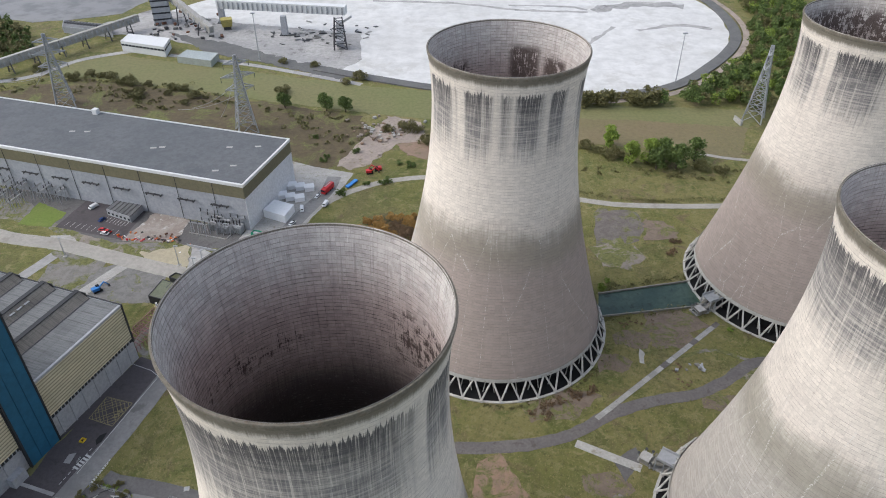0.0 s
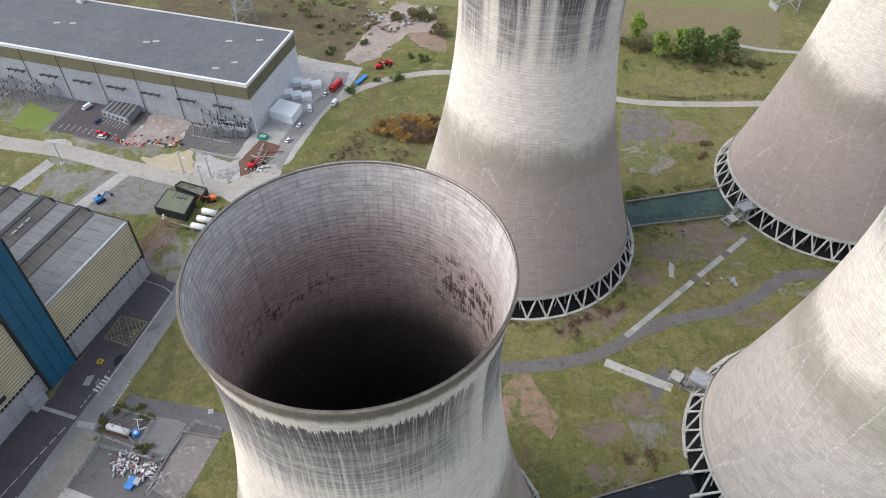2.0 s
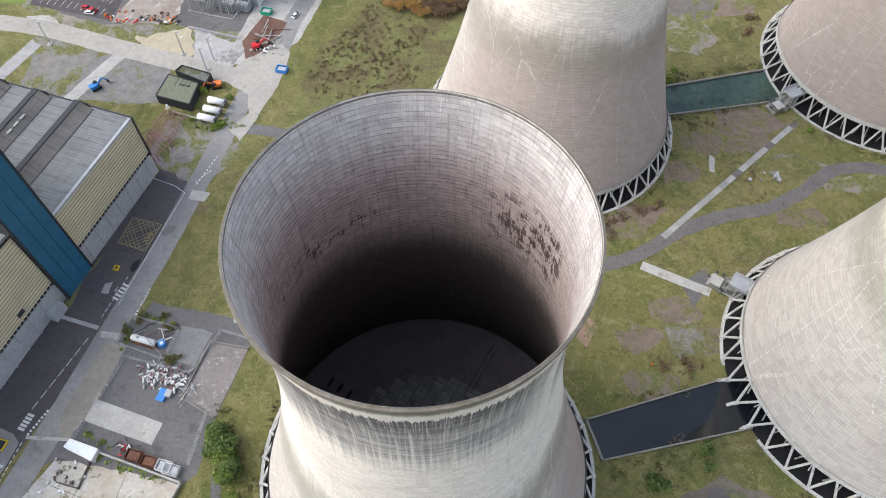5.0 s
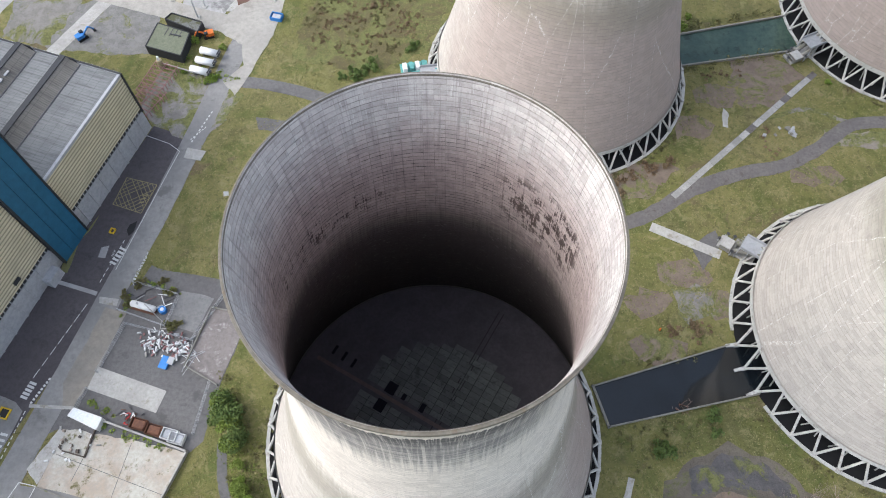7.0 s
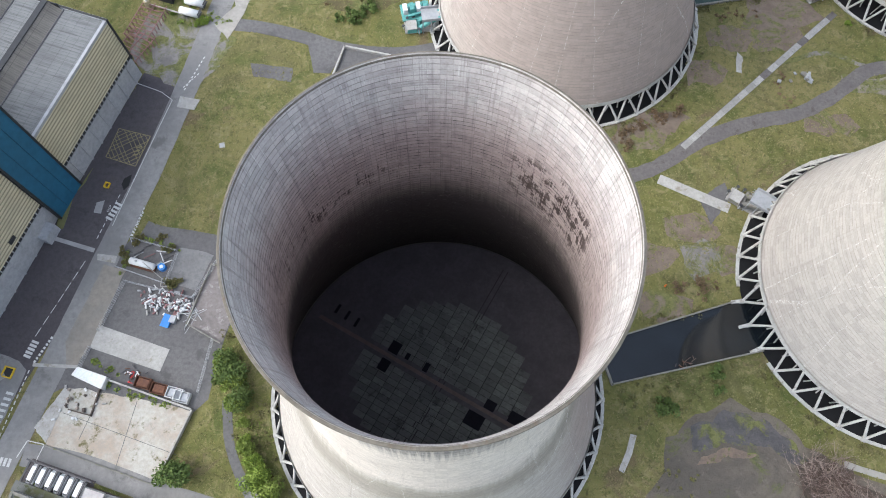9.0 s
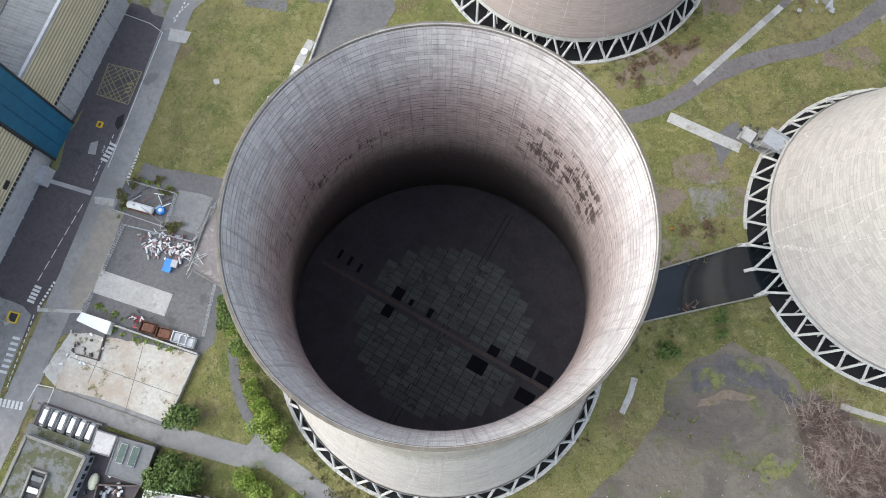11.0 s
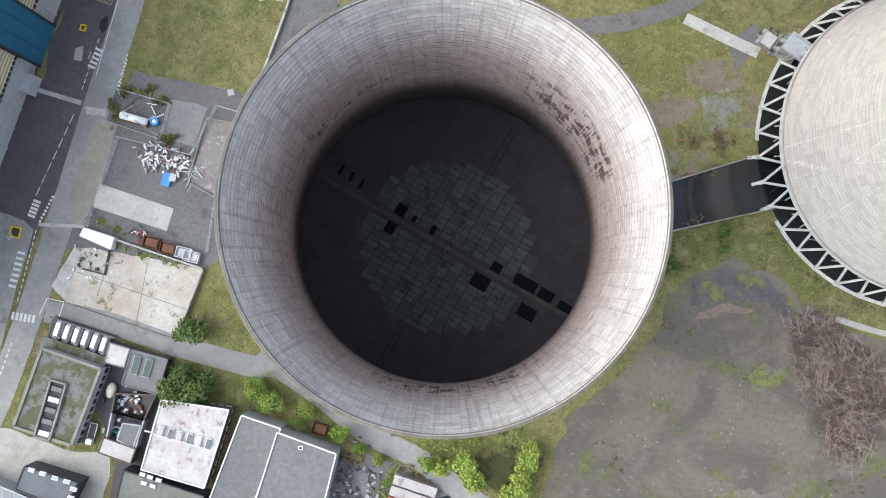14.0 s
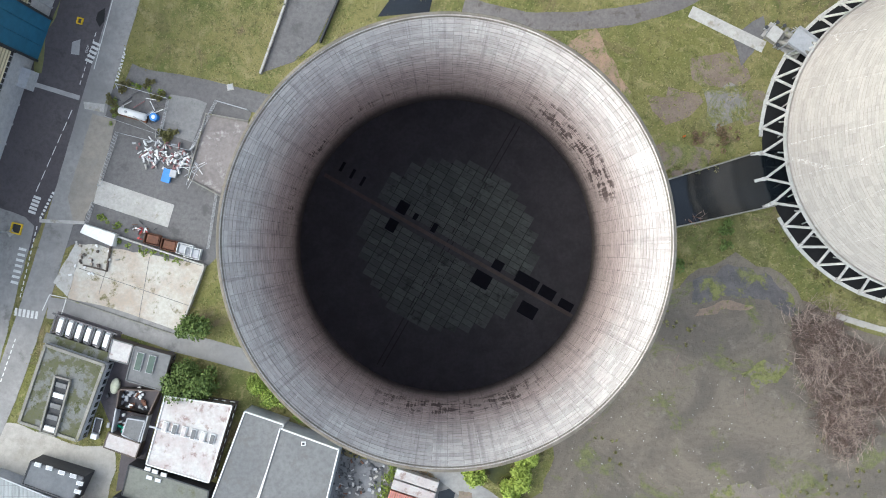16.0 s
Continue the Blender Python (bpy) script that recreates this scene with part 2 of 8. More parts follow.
def grass_material(name, tuft=False):
    m = Mat(name, 0.95)
    co = m.world_co()
    n1, n2, n4 = m.noise(0.016, 5, 0.6, co), m.noise(0.075, 6, 0.72, co, 0.6), m.noise(0.045, 6, 0.65, co, 1.2)
    n3, n5 = m.noise(0.55, 6, 0.8, co, 0.4), m.noise(0.22, 5, 0.75, co, 0.8)
    c = m.mix(m.ramp(n1, 0.38, 0.62), (0.134, 0.134, 0.040), (0.182, 0.163, 0.065))
    c = m.mix(m.ramp(m.noise(0.03, 6, 0.7, co, 1.0), 0.50, 0.64, 0.0, 0.65), c, (0.098, 0.094, 0.040))
    c = m.mix(m.ramp(n2, 0.46, 0.66), c, (0.088, 0.105, 0.028))
    c = m.mix(m.ramp(n5, 0.50, 0.66, 0.0, 0.75), c, (0.23, 0.20, 0.098))
    c = m.mix(m.ramp(n4, 0.56, 0.66, 0.0, 0.75), c, (0.135, 0.098, 0.062))
    c = m.mix(m.ramp(n3, 0.5, 0.68, 0.0, 0.75), c, (0.06, 0.065, 0.022))
    if tuft:
        c = m.mix(m.math("MULTIPLY", m.island(), 0.8), c, (0.25, 0.222, 0.105))
        c = m.mix(m.ramp(m.island(), 0.5, 0.2, 0.0, 0.5), c, (0.07, 0.085, 0.025))
    else:
        c = m.mix(m.ramp(n3, 0.42, 0.28, 0.0, 0.6), c, (0.26, 0.232, 0.115))
        m.bump(m.math("ADD", n3, n5), 0.9, 0.5)
    return m.done(c)


def patchy(name, a, b, cover=0.5, scale=0.11):
    """Bare ground that the grass has half grown over."""
    m = Mat(name, 0.95)
    co = m.world_co()
    n1, n2, n3 = m.noise(scale, 6, 0.72, co, 0.8), m.noise(0.6, 6, 0.8, co), m.noise(0.25, 5, 0.7, co, 0.5)
    c = m.mix(m.ramp(n3, 0.35, 0.65), a, b)
    c = m.mix(m.ramp(n2, 0.5, 0.75, 0.0, 0.6), c, tuple(v * 0.45 for v in b))
    c = m.mix(m.ramp(n1, cover + 0.06, cover - 0.06), c, m.mix(m.ramp(n2, 0.4, 0.65), (0.155, 0.155, 0.058), (0.08, 0.092, 0.03)))
    m.bump(n2, 0.8, 0.4)
    return m.done(c)


def tracked_soil():
    """Bare soil scraped in wide arcs by machines."""
    m = Mat("dark_bare_soil", 0.95)
    co = m.world_co()
    x, y, z = m.split(co)
    w = m.t.nodes.new("ShaderNodeTexWave")
    w.wave_type, w.rings_direction = "RINGS", "Z"
    m.put(w.inputs["Vector"], m.xyz(m.math("SUBTRACT", x, 52.0), m.math("SUBTRACT", y, 70.0), 0.0))
    w.inputs["Scale"].default_value, w.inputs["Distortion"].default_value = 0.13, 16.0
    w.inputs["Detail"].default_value, w.inputs["Detail Scale"].default_value = 4.0, 0.6
    n1, n2, n3, n4 = m.noise(0.05, 6, 0.65, co, 0.7), m.noise(0.7, 6, 0.8, co), m.noise(0.09, 5, 0.7, co, 0.6), m.noise(0.2, 5, 0.7, co)
    c = m.mix(m.ramp(n1, 0.38, 0.62), (0.098, 0.086, 0.071), (0.15, 0.128, 0.10))
    c = m.mix(m.math("MULTIPLY", m.ramp(w.outputs["Fac"], 0.3, 0.9, 0.0, 0.3), m.ramp(n4, 0.4, 0.62)), c, (0.095, 0.082, 0.07))
    c = m.mix(m.ramp(n4, 0.55, 0.72, 0.0, 0.6), c, (0.19, 0.165, 0.132))
    c = m.mix(m.ramp(n2, 0.5, 0.75, 0.0, 0.7), c, (0.06, 0.052, 0.045))
    c = m.mix(m.ramp(n3, 0.54, 0.66, 0.0, 0.75), c, m.mix(m.ramp(n2, 0.4, 0.6), (0.125, 0.135, 0.045), (0.08, 0.095, 0.03)))
    m.bump(m.math("ADD", n2, m.math("MULTIPLY", w.outputs["Fac"], 0.06)), 0.9, 0.4)
    return m.done(c)


def sheeted(name, a, b, pitch=1.05):
    """Old corrugated sheeting: seams, and grime washed down the fall."""
    m = Mat(name, 0.7)
    x, y, z = m.split(m.co)
    streak = m.noise(1.0, 5, 0.7, m.xyz(m.math("MULTIPLY", x, 0.9), m.math("MULTIPLY", y, 0.07), 0.0))
    big = m.noise(0.07, 5, 0.65)
    seam = m.math("ABSOLUTE", m.math("SUBTRACT", m.math("FRACT", m.math("DIVIDE", x, pitch)), 0.5))
    lap = m.math("ABSOLUTE", m.math("SUBTRACT", m.math("FRACT", m.math("DIVIDE", y, 3.1)), 0.5))
    c = m.mix(m.ramp(big, 0.35, 0.65), a, b)
    c = m.mix(m.ramp(streak, 0.46, 0.7, 0.0, 0.65), c, tuple(v * 0.45 for v in b))
    c = m.mix(m.ramp(streak, 0.42, 0.3, 0.0, 0.4), c, tuple(v * 1.35 for v in a))
    c = m.mix(m.math("MULTIPLY", m.math("MAXIMUM", m.ramp(seam, 0.07, 0.02), m.ramp(lap, 0.03, 0.01)), 0.5), c, tuple(v * 0.35 for v in b))
    m.bump(m.ramp(seam, 0.0, 0.5), 0.4, 0.1)
    return m.done(c)


def ribbed(name, a, b, pitch, along="u", rough=0.55):
    """Profiled cladding: ribs across the object's x or z."""
    m = Mat(name, rough, 0.0)
    x, y, z = m.split(m.co)
    w = m.t.nodes.new("ShaderNodeTexWave")
    m.put(w.inputs["Vector"], m.xyz(m.math("DIVIDE", {"u": x, "v": y, "z": z}[along], pitch), 0.0, 0.0))
    w.inputs["Scale"].default_value = 0.314
    f = w.outputs["Fac"]
    n = m.noise(0.15, 5, 0.65, m.world_co())
    c = m.mix(m.ramp(f, 0.15, 0.5), b, a)
    c = m.mix(m.ramp(n, 0.4, 0.75, 0.0, 0.4), c, tuple(v * 0.5 for v in a))
    m.bump(f, 0.6, 0.15)
    return m.done(c)


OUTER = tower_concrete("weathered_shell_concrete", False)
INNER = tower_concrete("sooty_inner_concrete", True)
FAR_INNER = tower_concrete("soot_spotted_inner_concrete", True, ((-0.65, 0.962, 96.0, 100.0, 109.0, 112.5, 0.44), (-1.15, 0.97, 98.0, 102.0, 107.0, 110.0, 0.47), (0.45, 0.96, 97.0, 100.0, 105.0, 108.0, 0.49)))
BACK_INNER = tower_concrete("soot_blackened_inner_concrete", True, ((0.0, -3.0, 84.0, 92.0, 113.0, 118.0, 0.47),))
GRASS = grass_material("rough_grass")
TUFT = grass_material("grass_tuft", True)
GROWN = patchy("overgrown_gravel", (0.22, 0.205, 0.195), (0.16, 0.148, 0.14))
GROWNBROWN = patchy("overgrown_brown_ground", (0.15, 0.115, 0.09), (0.19, 0.15, 0.12), 0.46)
HEATH = patchy("dark_heath", (0.085, 0.066, 0.042), (0.115, 0.092, 0.052), 0.43, 0.05)
LAWN = worn("bright_lawn", (0.13, 0.185, 0.035), (0.16, 0.20, 0.05), 0.1, 0.8)
HALLWALL = worn("blue_grey_panels", (0.37, 0.385, 0.41), (0.33, 0.345, 0.37), 0.05, 0.6, 0.7, bump=0.05)
CANVAS = plain("white_canvas", (0.76, 0.77, 0.78), 0.6, vary=0.0)
PATHTAR = worn("brown_tarmac", (0.125, 0.115, 0.112), (0.155, 0.142, 0.136), 0.15, 0.9, dirt=(0.085, 0.075, 0.068), bump=0.3)
GROWNPALE = patchy("overgrown_pale_rubble", (0.25, 0.22, 0.19), (0.19, 0.165, 0.145), 0.53)
STRUT = worn("pale_strut_concrete", (0.52, 0.51, 0.48), (0.40, 0.39, 0.36), 0.3, 2.0, dirt=(0.25, 0.23, 0.2))
RIMCON = worn("rim_concrete", (0.135, 0.12, 0.094), (0.20, 0.178, 0.148), 0.3, 1.5, dirt=(0.14, 0.11, 0.08))
DECK = worn("black_wet_deck", (0.225, 0.204, 0.226), (0.17, 0.153, 0.172), 0.2, 1.0, 0.7)
SLAB = worn("tower_floor_slab", (0.39, 0.41, 0.39), (0.33, 0.35, 0.335), 0.15, 1.2, 0.75, dirt=(0.16, 0.16, 0.16), vary=0.5)
VOID_SHADE = plain("void_shade", (0.012, 0.012, 0.013), 0.9)
ROADGREY = worn("old_road_concrete", (0.25, 0.244, 0.236), (0.19, 0.186, 0.182), 0.05, 0.6, dirt=(0.14, 0.135, 0.13), spread=0.12)
PALEROAD = worn("dusty_pale_road", (0.36, 0.34, 0.305), (0.30, 0.285, 0.258), 0.05, 0.5, dirt=(0.24, 0.225, 0.20))
TARMAC = worn("dark_tarmac", (0.074, 0.065, 0.070), (0.094, 0.085, 0.088), 0.05, 0.8, dirt=(0.056, 0.05, 0.053), bump=0.15)
YARDTAR = worn("grey_tarmac", (0.112, 0.108, 0.108), (0.145, 0.14, 0.138), 0.06, 0.9, dirt=(0.082, 0.079, 0.078), bump=0.15)
PALECON = worn("pale_concrete", (0.41, 0.40, 0.375), (0.32, 0.31, 0.29), 0.15, 1.0, dirt=(0.24, 0.22, 0.18))
RUINCON = worn("broken_pale_concrete", (0.44, 0.425, 0.38), (0.35, 0.29, 0.23), 0.10, 0.9, dirt=(0.12, 0.11, 0.05), spread=0.14)
SOIL = tracked_soil()
REDSOIL = worn("reddish_bare_earth", (0.27, 0.185, 0.135), (0.21, 0.155, 0.115), 0.1, 0.8, dirt=(0.13, 0.12, 0.06), bump=0.8)
RUBBLE = worn("pale_rubble_earth", (0.36, 0.30, 0.26), (0.25, 0.21, 0.18), 0.1, 0.6, dirt=(0.16, 0.14, 0.08), bump=0.8)
MOWN = worn("mown_field", (0.155, 0.165, 0.065), (0.185, 0.17, 0.082), 0.012, 0.4, bump=0.3)
BROWNFIELD = worn("dry_field", (0.19, 0.15, 0.085), (0.16, 0.145, 0.07), 0.012, 0.4, bump=0.3)
GYPSUM = worn("white_lagoon_ash", (0.62, 0.615, 0.60), (0.52, 0.515, 0.50), 0.012, 0.1, dirt=(0.44, 0.43, 0.41), bump=0.1, spread=0.25)
GREYASH = worn("grey_ash", (0.30, 0.295, 0.29), (0.40, 0.39, 0.375), 0.03, 0.3, dirt=(0.17, 0.165, 0.16))
DARKBANK = worn("dark_bank_stone", (0.115, 0.115, 0.115), (0.15, 0.148, 0.142), 0.1, 0.8, bump=0.8)
CREAM = ribbed("cream_profiled_cladding", (0.56, 0.51, 0.36), (0.27, 0.245, 0.17), 1.3, "z")
BLUE = worn("blue_cladding", (0.026, 0.125, 0.215), (0.022, 0.105, 0.18), 0.06, 0.5, 0.5, bump=0.05)
GREYWALL = worn("grey_wall_panels", (0.38, 0.39, 0.405), (0.33, 0.34, 0.355), 0.08, 0.8, 0.7, bump=0.1)
OLIVE = worn("olive_cladding", (0.175, 0.16, 0.10), (0.155, 0.14, 0.09), 0.05, 0.7, 0.6, bump=0.1)
HALLROOF = worn("dark_felt_roof", (0.105, 0.112, 0.12), (0.125, 0.13, 0.138), 0.03, 0.4, 0.8, dirt=(0.085, 0.092, 0.1), bump=0.1)
WHITE = plain("white_paint", (0.60, 0.605, 0.60), 0.55, vary=0.05)
SHEETROOF = sheeted("old_sheet_roof", (0.175, 0.18, 0.18), (0.135, 0.139, 0.141))
NORTHLIGHT = sheeted("northlight_sheet", (0.185, 0.172, 0.152), (0.14, 0.13, 0.115), 0.7)
DARKTRIM = plain("dark_trim", (0.03, 0.032, 0.036), 0.6)
GLASS = Mat("window_glass", 0.08).done((0.03, 0.035, 0.04))
STEEL = plain("grey_galvanised_steel", (0.34, 0.35, 0.36), 0.55, 0.2)
DARKSTEEL = plain("dark_steel", (0.07, 0.07, 0.075), 0.5, 0.5)
RUST = worn("rusty_steel", (0.16, 0.075, 0.045), (0.11, 0.055, 0.04), 0.5, 2.0, 0.85)
PINKSTEEL = worn("faded_red_steel", (0.30, 0.16, 0.16), (0.22, 0.12, 0.12), 0.4, 2.0)
RED = plain("red_paint", (0.50, 0.025, 0.03), 0.4)
YELLOW = plain("yellow_paint", (0.62, 0.42, 0.03), 0.5)
ORANGE = plain("orange_paint", (0.62, 0.16, 0.03), 0.5)
SKYBLUE = plain("bright_blue_paint", (0.04, 0.20, 0.52), 0.4)
GREENP = plain("green_paint", (0.02, 0.30, 0.17), 0.5)
TEAL = worn("teal_painted_steel", (0.12, 0.36, 0.33), (0.09, 0.27, 0.26), 0.5, 2.0, 0.6)
RUBBER = plain("black_rubber", (0.02, 0.02, 0.02), 0.85)
MARK = worn("worn_road_paint", (0.60, 0.60, 0.58), (0.48, 0.48, 0.46), 0.4, 3.0)
YMARK = worn("worn_yellow_paint", (0.30, 0.26, 0.13), (0.24, 0.21, 0.12), 0.4, 3.0)
MOSSROOF = worn("mossy_roof", (0.145, 0.148, 0.14), (0.075, 0.078, 0.032), 0.2, 1.2, dirt=(0.05, 0.056, 0.018), spread=0.05)
WHITEROOF = worn("flaking_white_roof", (0.46, 0.45, 0.435), (0.37, 0.32, 0.305), 0.14, 1.1, dirt=(0.22, 0.165, 0.15))
GREYROOF = worn("grey_felt_roof", (0.135, 0.137, 0.138), (0.16, 0.161, 0.16), 0.06, 0.8, dirt=(0.115, 0.113, 0.108), bump=0.1)
BRICK = worn("brown_brick", (0.105, 0.082, 0.07), (0.085, 0.07, 0.062), 0.3, 2.5)
DEADWOOD = worn("dead_grey_wood", (0.23, 0.165, 0.14), (0.13, 0.088, 0.072), 0.4, 2.0)
BARK = worn("bark", (0.10, 0.08, 0.06), (0.07, 0.055, 0.04), 1.0, 4.0)
WALLCON = worn("basin_wall_concrete", (0.245, 0.235, 0.21), (0.18, 0.172, 0.152), 0.3, 1.5, dirt=(0.15, 0.15, 0.09))


def leaf_material(name, a, b, c3):
    m = Mat(name, 0.7)
    c = m.mix(m.island(), a, b)
    c = m.mix(m.math("MULTIPLY", m.rand(), 0.6), c, c3)
    m.b.inputs["Subsurface Weight"].default_value = 0.0
    return m.done(c)


LEAF = leaf_material("dark_green_leaves", (0.06, 0.10, 0.025), (0.13, 0.18, 0.045), (0.08, 0.11, 0.03))
LIMELEAF = leaf_material("lime_green_leaves", (0.20, 0.27, 0.045), (0.31, 0.38, 0.08), (0.24, 0.28, 0.06))
BRIGHTLEAF = leaf_material("bright_green_leaves", (0.12, 0.19, 0.03), (0.24, 0.32, 0.05), (0.16, 0.19, 0.045))
AUTUMN = leaf_material("autumn_leaves", (0.36, 0.19, 0.045), (0.22, 0.13, 0.05), (0.34, 0.23, 0.07))
BRACKEN = leaf_material("russet_bracken", (0.12, 0.08, 0.05), (0.19, 0.125, 0.07), (0.15, 0.11, 0.06))
OLIVELEAF = leaf_material("olive_scrub_leaves", (0.10, 0.10, 0.04), (0.17, 0.16, 0.06), (0.13, 0.11, 0.05))


def water_material(name, c, rough):
    m = Mat(name, rough)
    m.b.inputs["Specular IOR Level"].default_value = 0.5
    n = m.noise(0.06, 4, 0.6, m.world_co())
    m.bump(m.noise(1.5, 3, 0.5, m.world_co()), 0.08, 0.05)
    return m.done(m.mix(m.ramp(n, 0.4, 0.65), c, tuple(v * 0.5 for v in c)))


WATER = water_material("dark_pool_water", (0.008, 0.011, 0.014), 0.04)
GREENWATER = worn("green_pool_water", (0.030, 0.058, 0.048), (0.055, 0.088, 0.066), 0.07, 0.5, 0.12, dirt=(0.018, 0.03, 0.024), bump=0.03)
LAGOON = water_material("grey_lagoon_water", (0.16, 0.15, 0.145), 0.4)


# ---- building helpers ----
def thing(name, label, category, at=(0, 0, 0), turn=0.0, group="", kind=""):
    """An empty at the base of a thing; its parts are built round it in its own axes."""
    ob = new(name)
    ob.matrix_basis = pose(*at, 0, 0, turn)
    return tagged(ob, label, category, group, kind)


def mesh_of(name, bm, material, smooth=False):
    me = bpy.data.meshes.new(name)
    bm.normal_update()
    bm.to_mesh(me)
    bm.free()
    me.materials.append(material)
    if smooth:
        me.shade_smooth()
    return me


def part(name, bm, material, parent=None, label="", smooth=False):
    """Links a bmesh, or a mesh, as one mesh object under a thing or a part."""
    me = bm if isinstance(bm, bpy.types.Mesh) else mesh_of(name, bm, material, smooth)
    ob = new(name, me)
    ob.parent = parent
    return tagged(ob, label)


def box(bm, c, s, turn=0.0, taper=1.0):
    """A box with its base's middle at c."""
    r = bmesh.ops.create_cube(bm, size=1.0)
    for v in r["verts"]:
        k = taper if v.co.z > 0 else 1.0
        v.co = Vector((v.co.x * s[0] * k, v.co.y * s[1] * k, (v.co.z + 0.5) * s[2]))
    bmesh.ops.transform(bm, matrix=pose(*c, 0, 0, turn), verts=r["verts"])
    return bm


def boxes(*rows):
    bm = bmesh.new()
    for r in rows:
        box(bm, *r)
    return bm


def beam(bm, a, b, w, d=None):
    """A square bar from a to b."""
    a, b = Vector(a), Vector(b)
    r = bmesh.ops.create_cube(bm, size=1.0)
    m = Matrix.Translation((a + b) / 2) @ (b - a).to_track_quat("Z", "Y").to_matrix().to_4x4() @ Matrix.Diagonal((w, d or w, (b - a).length, 1))
    bmesh.ops.transform(bm, matrix=m, verts=r["verts"])
    return bm


def tube(bm, a, b, r1, r2=None, n=10):
    a, b = Vector(a), Vector(b)
    r = bmesh.ops.create_cone(bm, cap_ends=True, segments=n, radius1=r1, radius2=r1 if r2 is None else r2, depth=(b - a).length)
    bmesh.ops.transform(bm, matrix=Matrix.Translation((a + b) / 2) @ (b - a).to_track_quat("Z", "Y").to_matrix().to_4x4(), verts=r["verts"])
    return bm


def prism(bm, pts, z0, z1):
    """An upright prism over a polygon."""
    lo = [bm.verts.new((x, y, z0)) for x, y in pts]
    hi = [bm.verts.new((x, y, z1)) for x, y in pts]
    faces = [bm.faces.new(lo[::-1]), bm.faces.new(hi)]
    n = len(pts)
    faces += [bm.faces.new((lo[i], lo[(i + 1) % n], hi[(i + 1) % n], hi[i])) for i in range(n)]
    bmesh.ops.recalc_face_normals(bm, faces=faces)
    bmesh.ops.triangulate(bm, faces=[f for f in faces[:2] if n > 4])
    return bm


def ragged(pts, step=3.0, amount=0.8):
    """The outline with wandering edges, as of grass grown over it."""
    out = []
    n = len(pts)
    for i in range(n):
        a, b = Vector(pts[i]), Vector(pts[(i + 1) % n])
        k = max(1, int((b - a).length / step))
        for j in range(k):
            p = a.lerp(b, j / k)
            q = noise.noise_vector(Vector((p.x * 0.21, p.y * 0.21, 0.3))) + 0.6 * noise.noise_vector(Vector((p.x * 0.7, p.y * 0.7, 5.3))) + 0.35 * noise.noise_vector(Vector((p.x * 1.9, p.y * 1.9, 8.1)))
            out.append((p.x + q.x * amount, p.y + q.y * amount))
    return out


LAID, OUTLINES = [], []


def layer(z):
    """Each new area of ground lies a hair above the last."""
    LAID.append(z)
    return z + 0.0004 * len(LAID)


def pad(name, pts, z, material, label="", category="", rag=0.0, kind="structure", step=1.6):
    """A flat area of ground, laid a little above what lies under it."""
    if rag:
        pts = ragged(pts, max(step, rag * 0.9), rag)
    if "grass" not in label and "lawn" not in label and "field" not in label:
        OUTLINES.append(pts)
    ob = part(name, prism(bmesh.new(), pts, -0.2, layer(z)), material)
    return tagged(ob, label, category or name.replace("_", " "), "", kind)


def smooth_line(pts, step=3.0):
    """Points along a soft curve through pts."""
    p = [Vector(q) for q in pts]
    p = [p[0] * 2 - p[1]] + p + [p[-1] * 2 - p[-2]]
    out = []
    for i in range(1, len(p) - 2):
        k = max(2, int((p[i + 1] - p[i]).length / step))
        for j in range(k):
            t = j / k
            out.append(0.5 * (2 * p[i] + (p[i + 1] - p[i - 1]) * t + (2 * p[i - 1] - 5 * p[i] + 4 * p[i + 1] - p[i + 2]) * t * t
                              + (3 * p[i] - p[i - 1] - 3 * p[i + 1] + p[i + 2]) * t ** 3))
    return out + [p[-2]]


def ribbon(pts, width, rag=0.0, step=3.0):
    """The outline of a lane along a curve."""
    c = smooth_line(pts, step)
    left, right = [], []
    for i, q in enumerate(c):
        d = (c[min(i + 1, len(c) - 1)] - c[max(i - 1, 0)]).normalized()
        s = Vector((-d.y, d.x)) * width / 2
        a, b = noise.noise(Vector((q.x, q.y, 1.0)) * 0.25) * rag, noise.noise(Vector((q.x, q.y, 9.0)) * 0.25) * rag
        left.append(tuple(q + s * (1 + a)))
        right.append(tuple(q - s * (1 + b)))
    return left + right[::-1]


def lane(name, pts, width, z, material, label, category, rag=0.15, kind="structure", step=3.0):
    """A lane as a strip of quads."""
    o = ribbon(pts, width, rag, step)
    n = len(o) // 2
    OUTLINES.append(o)
    z = layer(z)
    bm = bmesh.new()
    top = [bm.verts.new((x, y, z)) for x, y in o]
    low = [bm.verts.new((x, y, -0.2)) for x, y in o]
    for i in range(n - 1):
        a, b, c, d = i, i + 1, 2 * n - 2 - i, 2 * n - 1 - i
        bm.faces.new((top[d], top[c], top[b], top[a]))
        bm.faces.new((top[a], top[b], low[b], low[a]))
        bm.faces.new((top[c], top[d], low[d], low[c]))
    bmesh.ops.recalc_face_normals(bm, faces=bm.faces)
    return tagged(part(name, bm, material), label, category, "", kind)


def wall_run(name, pts, h, w, material, label, category, closed=False, kind="structure"):
    """A low wall or kerb along a broken line."""
    bm = bmesh.new()
    for a, b in zip(pts, pts[1:] + (pts[:1] if closed else [])):
        d = (Vector(b) - Vector(a))
        box(bm, ((a[0] + b[0]) / 2, (a[1] + b[1]) / 2, -0.1), (d.length + w, w, h + 0.1), math.degrees(math.atan2(d.y, d.x)))
    return tagged(part(name, bm, material), label, category, "", kind)


